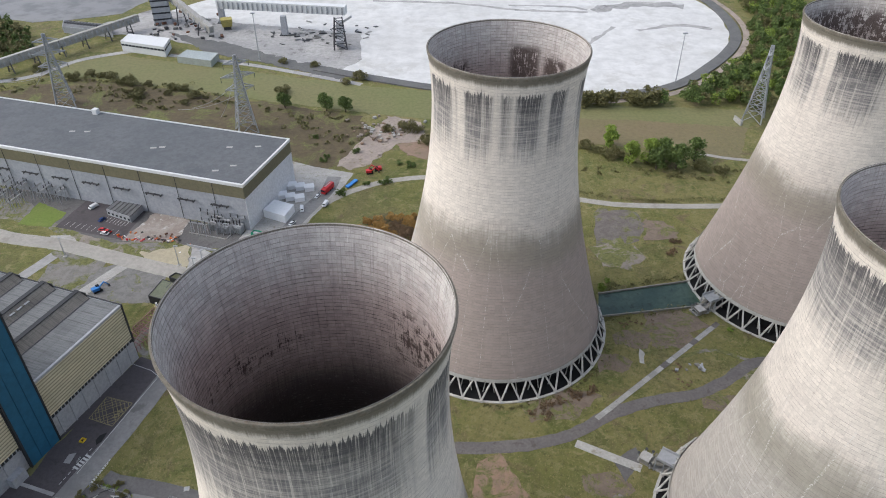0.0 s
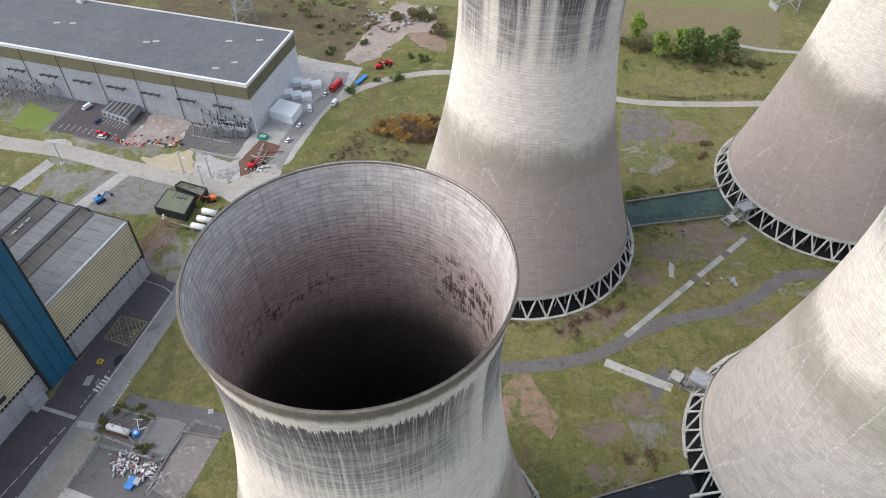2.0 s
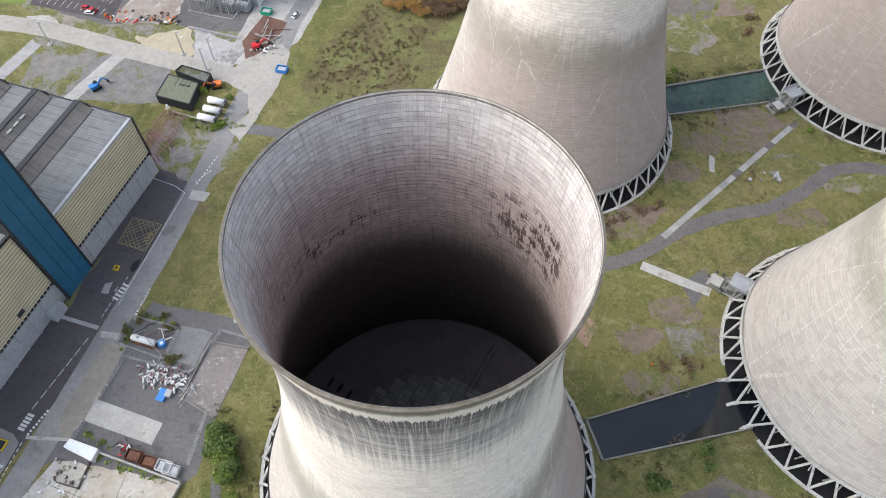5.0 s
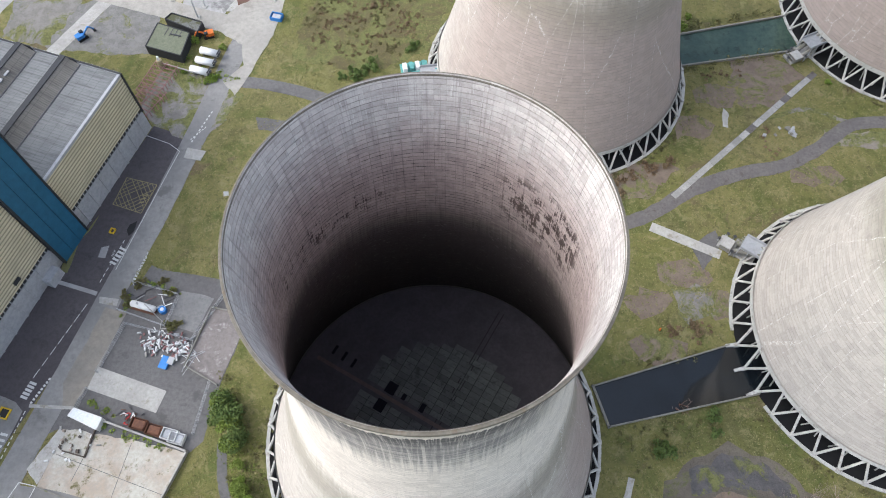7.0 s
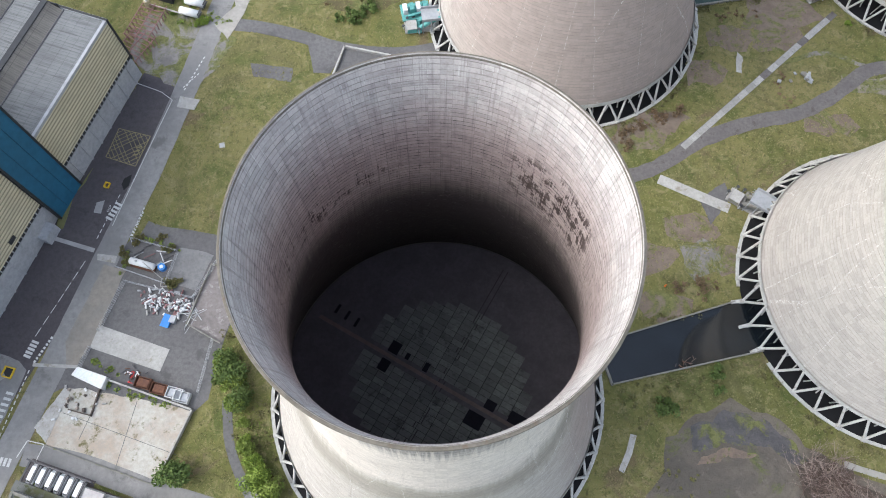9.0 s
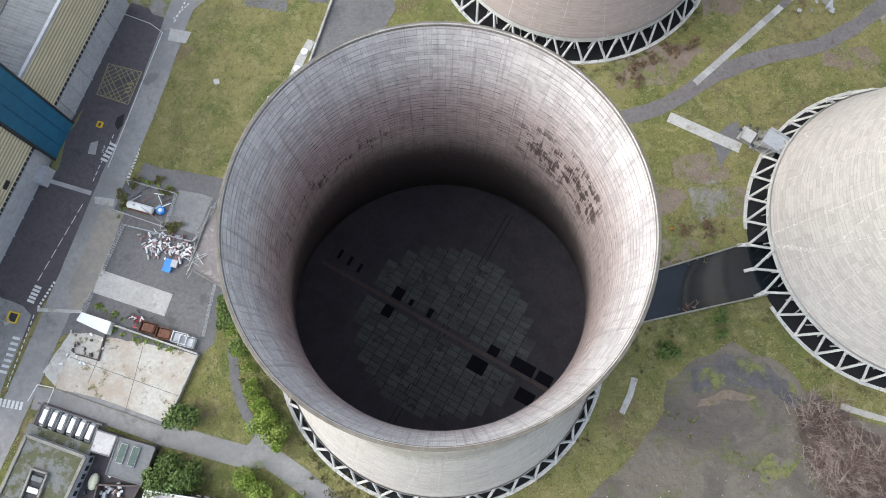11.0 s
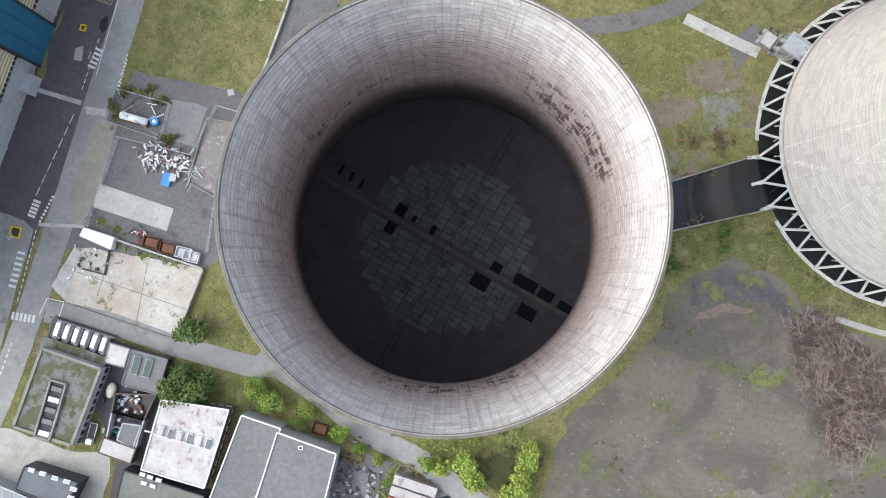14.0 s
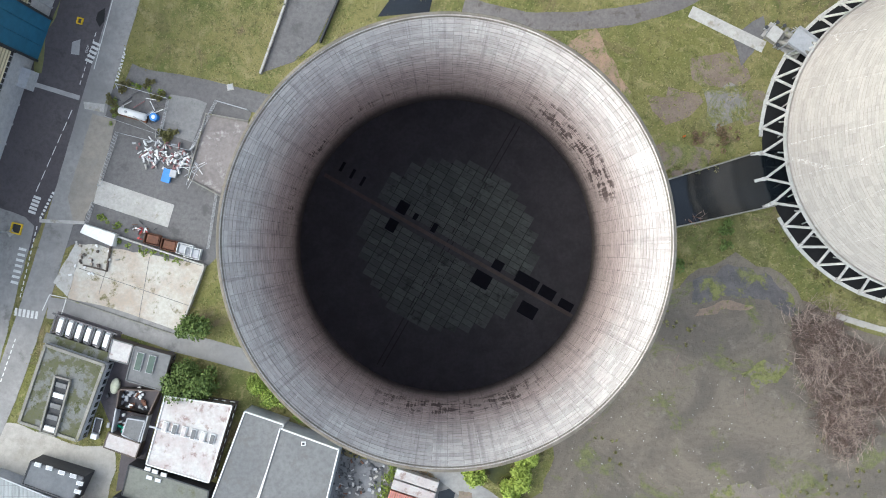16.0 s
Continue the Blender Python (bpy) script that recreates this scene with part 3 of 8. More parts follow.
def fence(pts, h, label, material=None, step=3.0):
    """A light fence: posts, and a mesh of thin rails between them."""
    ob = thing("fence", label, "fence", (*pts[0], 0))
    x0, y0 = pts[0]
    for a, b in zip(pts, pts[1:]):
        a, b = Vector((a[0] - x0, a[1] - y0, 0)), Vector((b[0] - x0, b[1] - y0, 0))
        k = max(1, int((b - a).length / step))
        for j in range(k + 1):
            q = a.lerp(b, j / k)
            part("post", beam(bmesh.new(), q - Vector((0, 0, 0.2)), q + Vector((0, 0, h)), 0.14), material or STEEL, ob)
        for z in (0.15, h * 0.35, h * 0.67, h - 0.05):
            part("rail", beam(bmesh.new(), a + Vector((0, 0, z)), b + Vector((0, 0, z)), 0.07), material or STEEL, ob)
    return ob


# ---- the ground ----
HALL_AXIS = 17.0
bm = bmesh.new()
bmesh.ops.create_grid(bm, x_segments=60, y_segments=60, size=2600)
ground = tagged(part("ground", bm, GRASS), "rough tussocky grass with bare brown patches", "grass", "", "structure")
ground.location = (0, 700, 0)

# ---- cooling towers ----
TOWERS = {"near": (-24.3, 97.1), "far": (21.6, 228.0), "right": (112.4, 123.8), "back": (158.3, 254.6)}
TOP, SILL, THROAT = 119.5, 7.6, 102.0


def shell_radius(z):
    return 25.5 * math.sqrt(1 + ((z - THROAT) / (50.3 if z > THROAT else 69.5)) ** 2)


def revolve(profile, n=144):
    """A surface of revolution, from (radius, height) pairs."""
    bm = bmesh.new()
    rings = [[bm.verts.new((r * math.cos(2 * math.pi * i / n), r * math.sin(2 * math.pi * i / n), z)) for i in range(n)] for r, z in profile]
    for a, b in zip(rings, rings[1:]):
        for i in range(n):
            bm.faces.new((a[i], a[(i + 1) % n], b[(i + 1) % n], b[i]))
    return bm


def cooling_tower():
    ob = thing("cooling_tower", "tall hyperbolic concrete cooling tower, soot-streaked below its rim", "cooling tower", group="cooling towers")
    zs = [SILL + (TOP - SILL) * i / 76 for i in range(77)]
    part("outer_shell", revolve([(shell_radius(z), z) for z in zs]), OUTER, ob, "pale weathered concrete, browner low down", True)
    lifts = []
    z = SILL
    while z < TOP - 0.1:
        lifts += [(shell_radius(h) - d, h) for h, d in ((z, 0.45), (z + LIFT * 0.9, 0.45), (z + LIFT * 0.915, 0.41), (z + LIFT * 0.98, 0.41))]
        z += LIFT
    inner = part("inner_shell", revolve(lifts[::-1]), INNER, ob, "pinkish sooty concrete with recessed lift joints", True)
    inner.data.set_sharp_from_angle(angle=radians(20))
    r = shell_radius(TOP)
    part("rim", revolve([(r - 0.47, TOP - 1.1), (r - 0.5, TOP + 0.1), (r - 0.44, TOP + 0.16), (r + 0.02, TOP + 0.16), (r + 0.1, TOP + 0.06), (r + 0.1, TOP - 0.5), (r - 0.05, TOP - 1.2)]), RIMCON, ob, "dark stiffening ring")
    r = shell_radius(SILL)
    part("lower_ring_beam", revolve([(r - 0.6, SILL + 1.2), (r - 0.7, SILL - 0.35), (r + 0.35, SILL - 0.35), (r + 0.08, SILL + 1.2)]), STRUT, ob)
    part("basin_kerb", revolve([(46.0, -0.3), (46.0, 0.45), (46.95, 0.45), (46.95, -0.3)]), STRUT, ob, "pale concrete basin kerb")
    # basin and packing are coloured near black for the shade under the shell
    part("basin_water", revolve([(46.0, 0.1), (20.0, 0.1), (0.02, 0.1)], 72), VOID_SHADE, ob, "basin below the packing, coloured near black for its shade")
    part("packing_wall", revolve([(39.5, 0.1), (39.5, 7.2)], 96), VOID_SHADE, ob, "packing behind the struts, its shade put into the colour")
    part("deck", revolve([(42.2, SILL + 0.6), (20, SILL + 0.6), (0.02, SILL + 0.6)], 96), DECK, ob, "black deck over the packing")
    n = 40
    low = 46.3
    strut = None
    pier = None
    for i in range(n):
        a = 2 * math.pi * i / n
        foot = (low * math.cos(a), low * math.sin(a), 0.4)
        if pier is None:
            pier = mesh_of("pier", boxes(((0, 0, -0.9), (1.7, 1.3, 1.5), 0, 0.8)), STRUT)
        p = part("pier", pier, STRUT, ob)
        p.matrix_local = pose(low * math.cos(a), low * math.sin(a), 0.3, 0, 0, math.degrees(a))
        for s in (-1, 1):
            b = a + s * math.pi / n * 0.93
            head = Vector(((r - 0.2) * math.cos(b), (r - 0.2) * math.sin(b), SILL))
            d = head - Vector(foot)
            if strut is None:
                bm = bmesh.new()
                tube(bm, (0, 0, 0), (0, 0, d.length), 0.40, 0.36, 8)
                strut = mesh_of("strut", bm, STRUT, False)
            q = part("strut", strut, STRUT, ob)
            q.matrix_local = Matrix.Translation(foot) @ d.to_track_quat("Z", "Y").to_matrix().to_4x4()
    # slimmer posts inside carry the packing
    post = None
    for i in range(60):
        a = 2 * math.pi * (i + 0.5) / 60
        if post is None:
            post = mesh_of("inner_post", tube(bmesh.new(), (0, 0, 0), (0, 0, 7.6), 0.22, 0.22, 6), STRUT)
        q = part("inner_post", post, STRUT, ob)
        q.matrix_local = Matrix.Translation((41.5 * math.cos(a), 41.5 * math.sin(a), 0.1)) @ pose(0, 0, 0, 0, 9 if i % 2 else -9, math.degrees(a) + 90)
    return ob


tower = cooling_tower()
tower.matrix_basis = pose(*TOWERS["near"], 0, 0, 0, -112)
copies = {key: copy_thing(tower, pose(*TOWERS[key], 0, 0, 0, turn)) for key, turn in (("far", 108), ("right", 173.5), ("back", 36))}
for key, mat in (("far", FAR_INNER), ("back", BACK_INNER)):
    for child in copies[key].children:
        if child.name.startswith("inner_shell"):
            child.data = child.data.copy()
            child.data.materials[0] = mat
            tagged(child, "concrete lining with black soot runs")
# at the cooling channel the kerb is left open, and the piers run on down to the water
bm = bmesh.new()
arc = [radians(32.5 + 330.5 * i / 150) for i in range(151)]
ends = [[bm.verts.new((r * math.cos(a), r * math.sin(a), z)) for r, z in ((46.0, -0.3), (46.0, 0.45), (46.95, 0.45), (46.95, -0.3))] for a in arc]
for a, b in zip(ends, ends[1:]):
    for i in range(4):
        bm.faces.new((a[i], a[(i + 1) % 4], b[(i + 1) % 4], b[i]))
bm.faces.new(ends[0][::-1])
bm.faces.new(ends[-1])
open_kerb = mesh_of("basin_kerb", bm, STRUT)
for child in copies["right"].children:
    if child.name.startswith("basin_kerb"):
        child.data = open_kerb
for i in (1, 2, 3):
    a = 2 * math.pi * i / 40
    leg = part("channel_pier", beam(bmesh.new(), (46.0, 0, 0.55), (49.4, 0, 0.25), 0.9, 1.1), STRUT, copies["right"])
    leg.matrix_local = pose(0, 0, 0, 0, 0, math.degrees(a))

# ---- roads, yards and paths ----
lane("road", [(-165.4, 28.2), (-151.8, 57.3), (-142.4, 82.9), (-131.2, 116.7), (-121.7, 147.2), (-114.4, 169.7), (-105.3, 203.9), (-96.1, 240.1), (-87.8, 263.0), (-85.9, 263.1), (-81.4, 285.5), (-73.6, 307.9), (-63.7, 332.3), (-61.1, 348.6)], 7.8, 0.09, ROADGREY, "worn grey concrete site road with patched edges", "road", 0.05)
pad("tarmac_apron", [(-121.3, 205.8), (-109.5, 201.2), (-108.3, 187.4), (-119.7, 156.6), (-128.3, 131.9), (-140.9, 103.5), (-152.2, 79.9), (-162.2, 67.2), (-188.1, 67.7), (-163.9, 146.5), (-137.2, 165.1)], 0.06, TARMAC, "dark smooth tarmac apron beside the turbine hall", "tarmac")
pad("grass_verge", [(-140.7, 154.9), (-134.3, 165.3), (-132.9, 170.1), (-137.3, 160.5), (-138.7, 149.2), (-141.1, 149.2)], 0.12, MOWN, "narrow weedy verge along the hall wall", "verge", 0.3)
lane("crossroad", [(-229.8, 294.0), (-212.5, 288.3), (-185.6, 282.6), (-158.0, 272.9), (-131.5, 263.5), (-106.1, 255.1), (-89.0, 250.8)], 9.0, 0.11, PALEROAD, "dusty pale concrete works road", "road", 0.08)
pad("junction", [(-106.7, 252.0), (-97.9, 263.2), (-84.7, 272.2), (-80.3, 266.6), (-83.4, 247.4), (-90.0, 229.7), (-94.2, 219.1), (-99.7, 225.1), (-93.1, 232.8), (-94.7, 242.5)], 0.13, PALEROAD, "dusty pale road junction", "road", 0.5)
pad("hall_apron", [(-99.1, 294.9), (-97.5, 319.1), (-87.4, 366.4), (-74.7, 360.3), (-50.8, 352.6), (-54.2, 340.1), (-67.9, 306.6), (-77.9, 273.0), (-92.3, 260.0), (-107.4, 260.1)], 0.07, PALECON, "pale concrete apron at the end of the hall", "apron", 0.4)
pad("gravel_lot", [(-158.2, 264.8), (-147.6, 270.2), (-128.2, 261.3), (-126.4, 238.9), (-145.4, 239.1), (-165.5, 241.6), (-185.0, 251.8), (-185.6, 267.6)], 0.05, patchy("grey_lot_gravel", (0.20, 0.195, 0.185), (0.145, 0.14, 0.132), 0.40, 0.12), "grey gravel lot with weeds", "gravel lot", 1.2)
pad("dusty_turning_area", [(-195.5, 282.7), (-172.0, 278.6), (-158.9, 267.4), (-168.3, 243.2), (-186.1, 248.4), (-181.3, 269.4)], 0.08, patchy("turning_gravel", (0.21, 0.20, 0.185), (0.165, 0.155, 0.142), 0.47, 0.06), "dusty turning area half grown over", "gravel", 2.0)
lane("service_track", [(-203.2, 238.7), (-192.7, 260.5), (-184.3, 278.7)], 6.0, 0.07, GREYASH, "grey service track beside the lawn", "track", 0.1)
lane("pale_track", [(-165.0, 239.9), (-157.4, 253.2), (-149.3, 267.3)], 5.5, 0.07, PALECON, "pale concrete track", "track", 0.1)
pad("yard_margin", [(-235.1, 307.3), (-206.8, 300.8), (-188.1, 290.4), (-160.0, 280.0), (-133.2, 270.8), (-101.2, 261.1), (-92.8, 277.9), (-106.0, 314.7), (-160.9, 333.2), (-234.7, 348.3)], 0.025, GROWN, "weedy gravel between the hall and the works road", "gravel", 0.8)
pad("substation_yard", [(-286.4, 345.7), (-193.0, 326.5), (-95.9, 292.9), (-102.1, 279.9), (-118.6, 279.9), (-135.1, 287.0), (-164.9, 284.6), (-193.0, 298.4), (-226.5, 326.5), (-238.1, 325.4), (-282.1, 338.3)], 0.04, YARDTAR, "grey gravelled substation yard before the hall", "yard", 0.5)
pad("car_park", [(-196.5, 298.4), (-189.6, 329.4), (-154.8, 314.2), (-158.8, 287.0)], 0.08, TARMAC, "dark tarmac car park with faded bays", "car park", 0.2)
pad("lawn", [(-216.9, 300.5), (-215.3, 322.0), (-196.1, 311.0), (-198.8, 298.4)], 0.1, LAWN, "bright mown lawn in the substation", "lawn", 0.8)
pad("demolished_floor", [(-158.7, 286.2), (-149.3, 313.3), (-128.7, 303.8), (-132.3, 286.8), (-138.9, 285.2)], 0.1, worn("demolished_slab", (0.33, 0.295, 0.265), (0.24, 0.195, 0.17), 0.12, 0.8, dirt=(0.44, 0.43, 0.41)), "pale floor slab of a demolished building", "floor slab", 1.4)
pad("sandy_yard", [(-146.7, 276.5), (-124.7, 282.8), (-119.2, 261.6), (-133.9, 263.5)], 0.08, worn("yellow_sand", (0.42, 0.37, 0.26), (0.36, 0.32, 0.23), 0.1, 0.6), "sandy yellow yard", "yard", 2.6)
pad("grey_yard", [(-122.8, 282.0), (-99.1, 270.4), (-102.3, 257.9), (-118.8, 261.9)], 0.085, GREYASH, "light grey concrete yard", "yard", 1.6)
pad("red_trench", [(-101.3, 273.1), (-94.2, 290.4), (-83.8, 285.0), (-90.5, 264.0), (-97.3, 260.1)], 0.1, worn("brown_earth", (0.15, 0.085, 0.06), (0.11, 0.065, 0.05), 0.2, 1.0), "brown earth strip beside stored pipes", "earth", 0.4)

lane("side_road", [(-114.0, 148.6), (-108.7, 146.6), (-95.9, 144.2), (-79.8, 140.1), (-72.0, 138.0)], 6.0, 0.11, YARDTAR, "grey tarmac lane towards the tower", "lane", 0.06)
lane("tower_lane", [(-93.3, 225.2), (-83.9, 223.8), (-69.3, 219.7), (-56.1, 214.7), (-36.7, 212.0), (-17.4, 214.7)], 5.0, 0.08, YARDTAR, "grey tarmac lane between the towers", "lane", 0.08)
pad("forecourt", [(-66.8, 217.2), (-53.7, 214.0), (-58.6, 204.5), (-64.3, 204.6)], 0.07, YARDTAR, "grey tarmac forecourt", "forecourt", 0.3)
pad("grass_puddle_pad", [(-85.5, 209.0), (-71.4, 206.5), (-71.7, 201.1), (-84.6, 203.8)], 0.08, YARDTAR, "sunken grey pad in the grass", "pad", 0.5)
pad("yard_base", [(-125.1, 137.6), (-117.2, 145.1), (-102.4, 142.7), (-90.8, 140.0), (-78.9, 137.2), (-86.5, 111.5), (-89.1, 96.4), (-93.4, 92.3), (-118.7, 97.6), (-130.7, 100.2), (-134.8, 98.1), (-129.1, 116.6)], 0.03, YARDTAR, "grey tarmac round the storage yard", "yard", 0.4)
pad("fenced_yard", [(-118.0, 130.9), (-96.3, 124.8), (-88.1, 113.3), (-90.7, 98.0), (-96.1, 93.3), (-125.8, 106.0), (-122.3, 118.1)], 0.05, YARDTAR, "grey tarmac storage yard", "yard")
pad("slope_yard", [(-124.3, 137.5), (-117.9, 135.0), (-123.1, 116.5), (-127.4, 106.9), (-130.6, 105.3), (-132.1, 113.4)], 0.085, worn("tan_concrete", (0.26, 0.235, 0.20), (0.21, 0.195, 0.175), 0.1, 0.6), "tan dusty yard entrance", "yard", 0.5)
pad("concrete_ramp", [(-122.9, 118.4), (-101.6, 110.7), (-103.6, 104.3), (-124.8, 111.7)], 0.12, PALECON, "pale concrete slab in the storage yard", "slab")
pad("tank_pad", [(-102.0, 143.5), (-91.7, 139.6), (-95.9, 128.5), (-105.0, 131.5)], 0.1, worn("tank_pad_concrete", (0.20, 0.198, 0.196), (0.165, 0.163, 0.162), 0.12, 0.9, dirt=(0.13, 0.128, 0.126)), "grey concrete pad beside the gas tank", "pad", 0.3)
pad("bund_floor", [(-91.8, 136.5), (-79.9, 134.1), (-86.8, 112.2), (-97.4, 118.2)], 0.1, worn("stained_concrete", (0.215, 0.192, 0.182), (0.17, 0.152, 0.145), 0.1, 0.8, dirt=(0.30, 0.285, 0.27)), "stained concrete floor inside a low bund", "slab")
pad("broken_floor", [(-129.1, 100.4), (-118.6, 98.6), (-92.9, 93.2), (-100.9, 73.7), (-132.7, 84.7)], 0.07, RUINCON, "broken pale concrete floor with moss and rubble", "floor slab", 0.6)
pad("chipped_corner", [(-136.6, 89.3), (-129.9, 100.5), (-128.3, 98.8), (-132.7, 85.2)], 0.1, PALECON, "pale concrete corner slab", "slab", 0.3)
lane("back_lane", [(-138.4, 82.1), (-123.1, 79.3), (-101.4, 71.6), (-92.5, 69.0), (-76.5, 64.6), (-72.9, 65.2), (-60.3, 56.5), (-47.8, 46.2), (-39.7, 42.0), (-32.2, 37.9), (-25.9, 33.0), (-19.6, 28.0), (-14.3, 24.2), (-3.0, 15.8)], 6.0, 0.07, ROADGREY, "grey lane behind the small buildings", "lane", 0.05)
lane("foot_path", [(-83.7, 95.8), (-83.0, 89.4), (-81.7, 83.0), (-79.1, 76.7), (-76.2, 71.7), (-72.9, 66.1)], 2.6, 0.075, YARDTAR, "narrow tarmac path along the tower foot", "path", 0.15)
pad("lane_mouth", [(-81.2, 65.7), (-77.4, 69.0), (-74.6, 72.3), (-71.9, 68.8), (-66.3, 64.1), (-72.5, 62.0)], 0.08, ROADGREY, "worn concrete where path and lane meet", "road", 0.8)
pad("works_yard", [(-162.5, 51.0), (-148.0, 49.1), (-130.3, 42.3), (-119.8, 42.1), (-119.9, 35.6), (-122.5, 27.3), (-129.2, 14.8), (-172.9, 15.7)], 0.06, PALEROAD, "pale concrete works yard", "yard", 0.3)
pad("dark_alley", [(-128.2, 66.5), (-102.2, 69.2), (-113.5, 30.7), (-120.0, 29.2), (-118.2, 40.5)], 0.05, TARMAC, "dark tarmac alley between small buildings", "yard")
pad("scrap_ground", [(-57.6, 39.2), (-43.2, 35.7), (-46.6, 25.8), (-50.1, 13.3), (-63.0, 13.5)], 0.06, worn("scrap_grit", (0.20, 0.20, 0.205), (0.12, 0.118, 0.118), 0.16, 1.0, dirt=(0.055, 0.053, 0.052)), "dark gritty ground strewn with scrap", "scrap yard", 0.8)

pad("road_margin", [(-166.0, 117.4), (-144.4, 108.0), (-141.6, 105.6), (-147.2, 86.3), (-152.5, 67.0), (-157.8, 44.5), (-175.7, 41.6)], 0.07, ROADGREY, "grey patched road margin", "road", 0.3)
pad("crossing_scar", [(-140.3, 107.5), (-127.4, 106.6), (-127.4, 105.7), (-140.3, 106.5)], 0.13, PALECON, "pale reinstated trench across the road", "patch")
# paths east of the near tower
lane("tarmac_path", [(-17.8, 165.9), (-0.2, 161.3), (19.2, 160.9), (35.3, 163.4), (47.1, 167.1), (62.6, 176.5), (80.0, 182.6), (94.9, 185.5), (109.2, 192.4), (122.7, 201.8), (135.9, 203.3), (151.8, 200.4), (178.6, 203.5)], 5.0, 0.06, PATHTAR, "dark grey tarmac path across the grass", "path", 0.25)
lane("worn_track", [(112.8, 197.2), (122.8, 195.8), (135.5, 196.2), (149.0, 199.6)], 6.5, 0.045, GROWNPALE, "worn muddy track beside the path", "track", 0.5)
lane("grey_track", [(94.1, 205.7), (110.1, 209.3), (123.2, 203.5), (137.5, 201.7)], 1.8, 0.05, GROWN, "faint gravel track", "track", 0.6)
lane("gravel_path", [(-68.8, 314.0), (-58.7, 325.1), (-47.8, 334.6), (-30.5, 343.9), (-3.4, 347.8), (35.2, 337.0), (74.7, 324.0), (99.6, 318.8), (145.4, 318.1), (178.4, 322.1)], 4.6, 0.06, PALEROAD, "pale gravel track through rough grass", "track", 0.1)
slabs = thing("concrete_strip", "row of pale concrete slabs laid as a walkway", "walkway", kind="structure")
s_a, s_b = [Vector(p) for p in ((56.1, 173.9), (116.7, 225.9))]
s_d = (s_b - s_a).normalized()
s_mesh = mesh_of("slab", boxes(((0, 0, -0.2), (3.9, 2.1, 0.32))), worn("walkway_slab", (0.42, 0.41, 0.39), (0.33, 0.325, 0.31), 0.3, 1.2, vary=0.45))
for i in range(int((s_b - s_a).length / 4.0)):
    if i in (10, 15):
        continue
    q = part("slab", s_mesh, None, slabs)
    q.matrix_local = pose(*(s_a + s_d * (4.0 * i + 2.0)), random.uniform(-0.02, 0.03), 0, 0, math.degrees(math.atan2(s_d.y, s_d.x)) + random.uniform(-0.6, 0.6))
lane("concrete_strip_bed", [tuple(s_a), tuple((s_a + s_b) / 2), tuple(s_b)], 2.3, 0.07, PATHTAR, "dark bed under the concrete walkway", "path", 0.1)
lane("concrete_stub", [(46.9, 162.8), (57.8, 157.1), (67.6, 152.1)], 3.4, 0.14, PALECON, "pale concrete walkway to the valve house", "walkway", 0.04)
pad("valve_pad", [(58.7, 155.8), (67.5, 161.1), (68.3, 155.6), (61.1, 146.7)], 0.08, YARDTAR, "dark tarmac pad by the valve house", "pad", 0.3)

pad("container_yard", [(-47.5, 40.0), (-39.0, 37.5), (-28.0, 31.5), (-20.0, 26.5), (-12.0, 20.0), (-10.0, 8.0), (-52.0, 8.0)], 0.045, worn("wet_grey_yard", (0.17, 0.165, 0.16), (0.13, 0.125, 0.12), 0.12, 0.8, dirt=(0.085, 0.075, 0.06)), "damp grey yard round the containers", "yard", 1.0)
pad("puddle", [(-27.6, 27.6), (-24.9, 28.4), (-23.3, 27.0), (-23.9, 24.9), (-26.1, 24.1), (-28.2, 25.0)], 0.06, WATER, "dark puddle beside the containers", "puddle", 0.5, step=1.0)
pad("brown_hump", [(-22.3, 27.5), (-18.0, 26.9), (-17.5, 24.2), (-21.8, 22.2), (-24.0, 21.9), (-22.8, 24.9)], 0.09, GROWNBROWN, "brown weedy hump in the yard", "earth", 0.8, step=1.0)
pad("mossy_pool", [(-12.4, 38.5), (-5.3, 41.1), (-6.0, 35.3), (-7.2, 29.9), (-10.9, 28.9), (-13.8, 31.1)], 0.05, worn("pool_moss", (0.060, 0.064, 0.012), (0.040, 0.045, 0.012), 0.3, 1.5, 0.35, dirt=(0.085, 0.085, 0.02)), "shallow pool thick with dark green moss", "pool", 0.6, step=1.2)
# bare ground
pad("bare_soil", [(38.7, 82.4), (46.6, 89.0), (57.9, 92.5), (70.7, 87.2), (77.8, 79.2), (89.7, 72.5), (112.0, 66.4), (129.6, -9.5), (31.6, -10.8), (-8.2, 8.5), (-2.0, 22.0), (4.5, 36.0), (9.5, 48.5), (22.5, 58.7), (31.0, 68.0), (36.8, 74.2)], 0.05, SOIL, "bare dark soil with tyre tracks and sparse weeds", "soil", 2.0, step=3.0)
pad("branch_litter", [(73.8, 74.9), (80.4, 76.1), (87.8, 74.1), (91.4, 68.0), (100.1, 62.2), (106.0, 55.0), (104.0, 46.0), (93.2, 44.5), (94.5, 39.9), (88.8, 35.8), (83.3, 40.1), (80.7, 50.5), (76.2, 58.0), (74.5, 64.6)], 0.06, worn("twig_litter", (0.105, 0.082, 0.064), (0.075, 0.06, 0.048), 0.3, 1.2, bump=0.8), "dark litter of twigs and bark", "litter", 3.0, step=1.5)
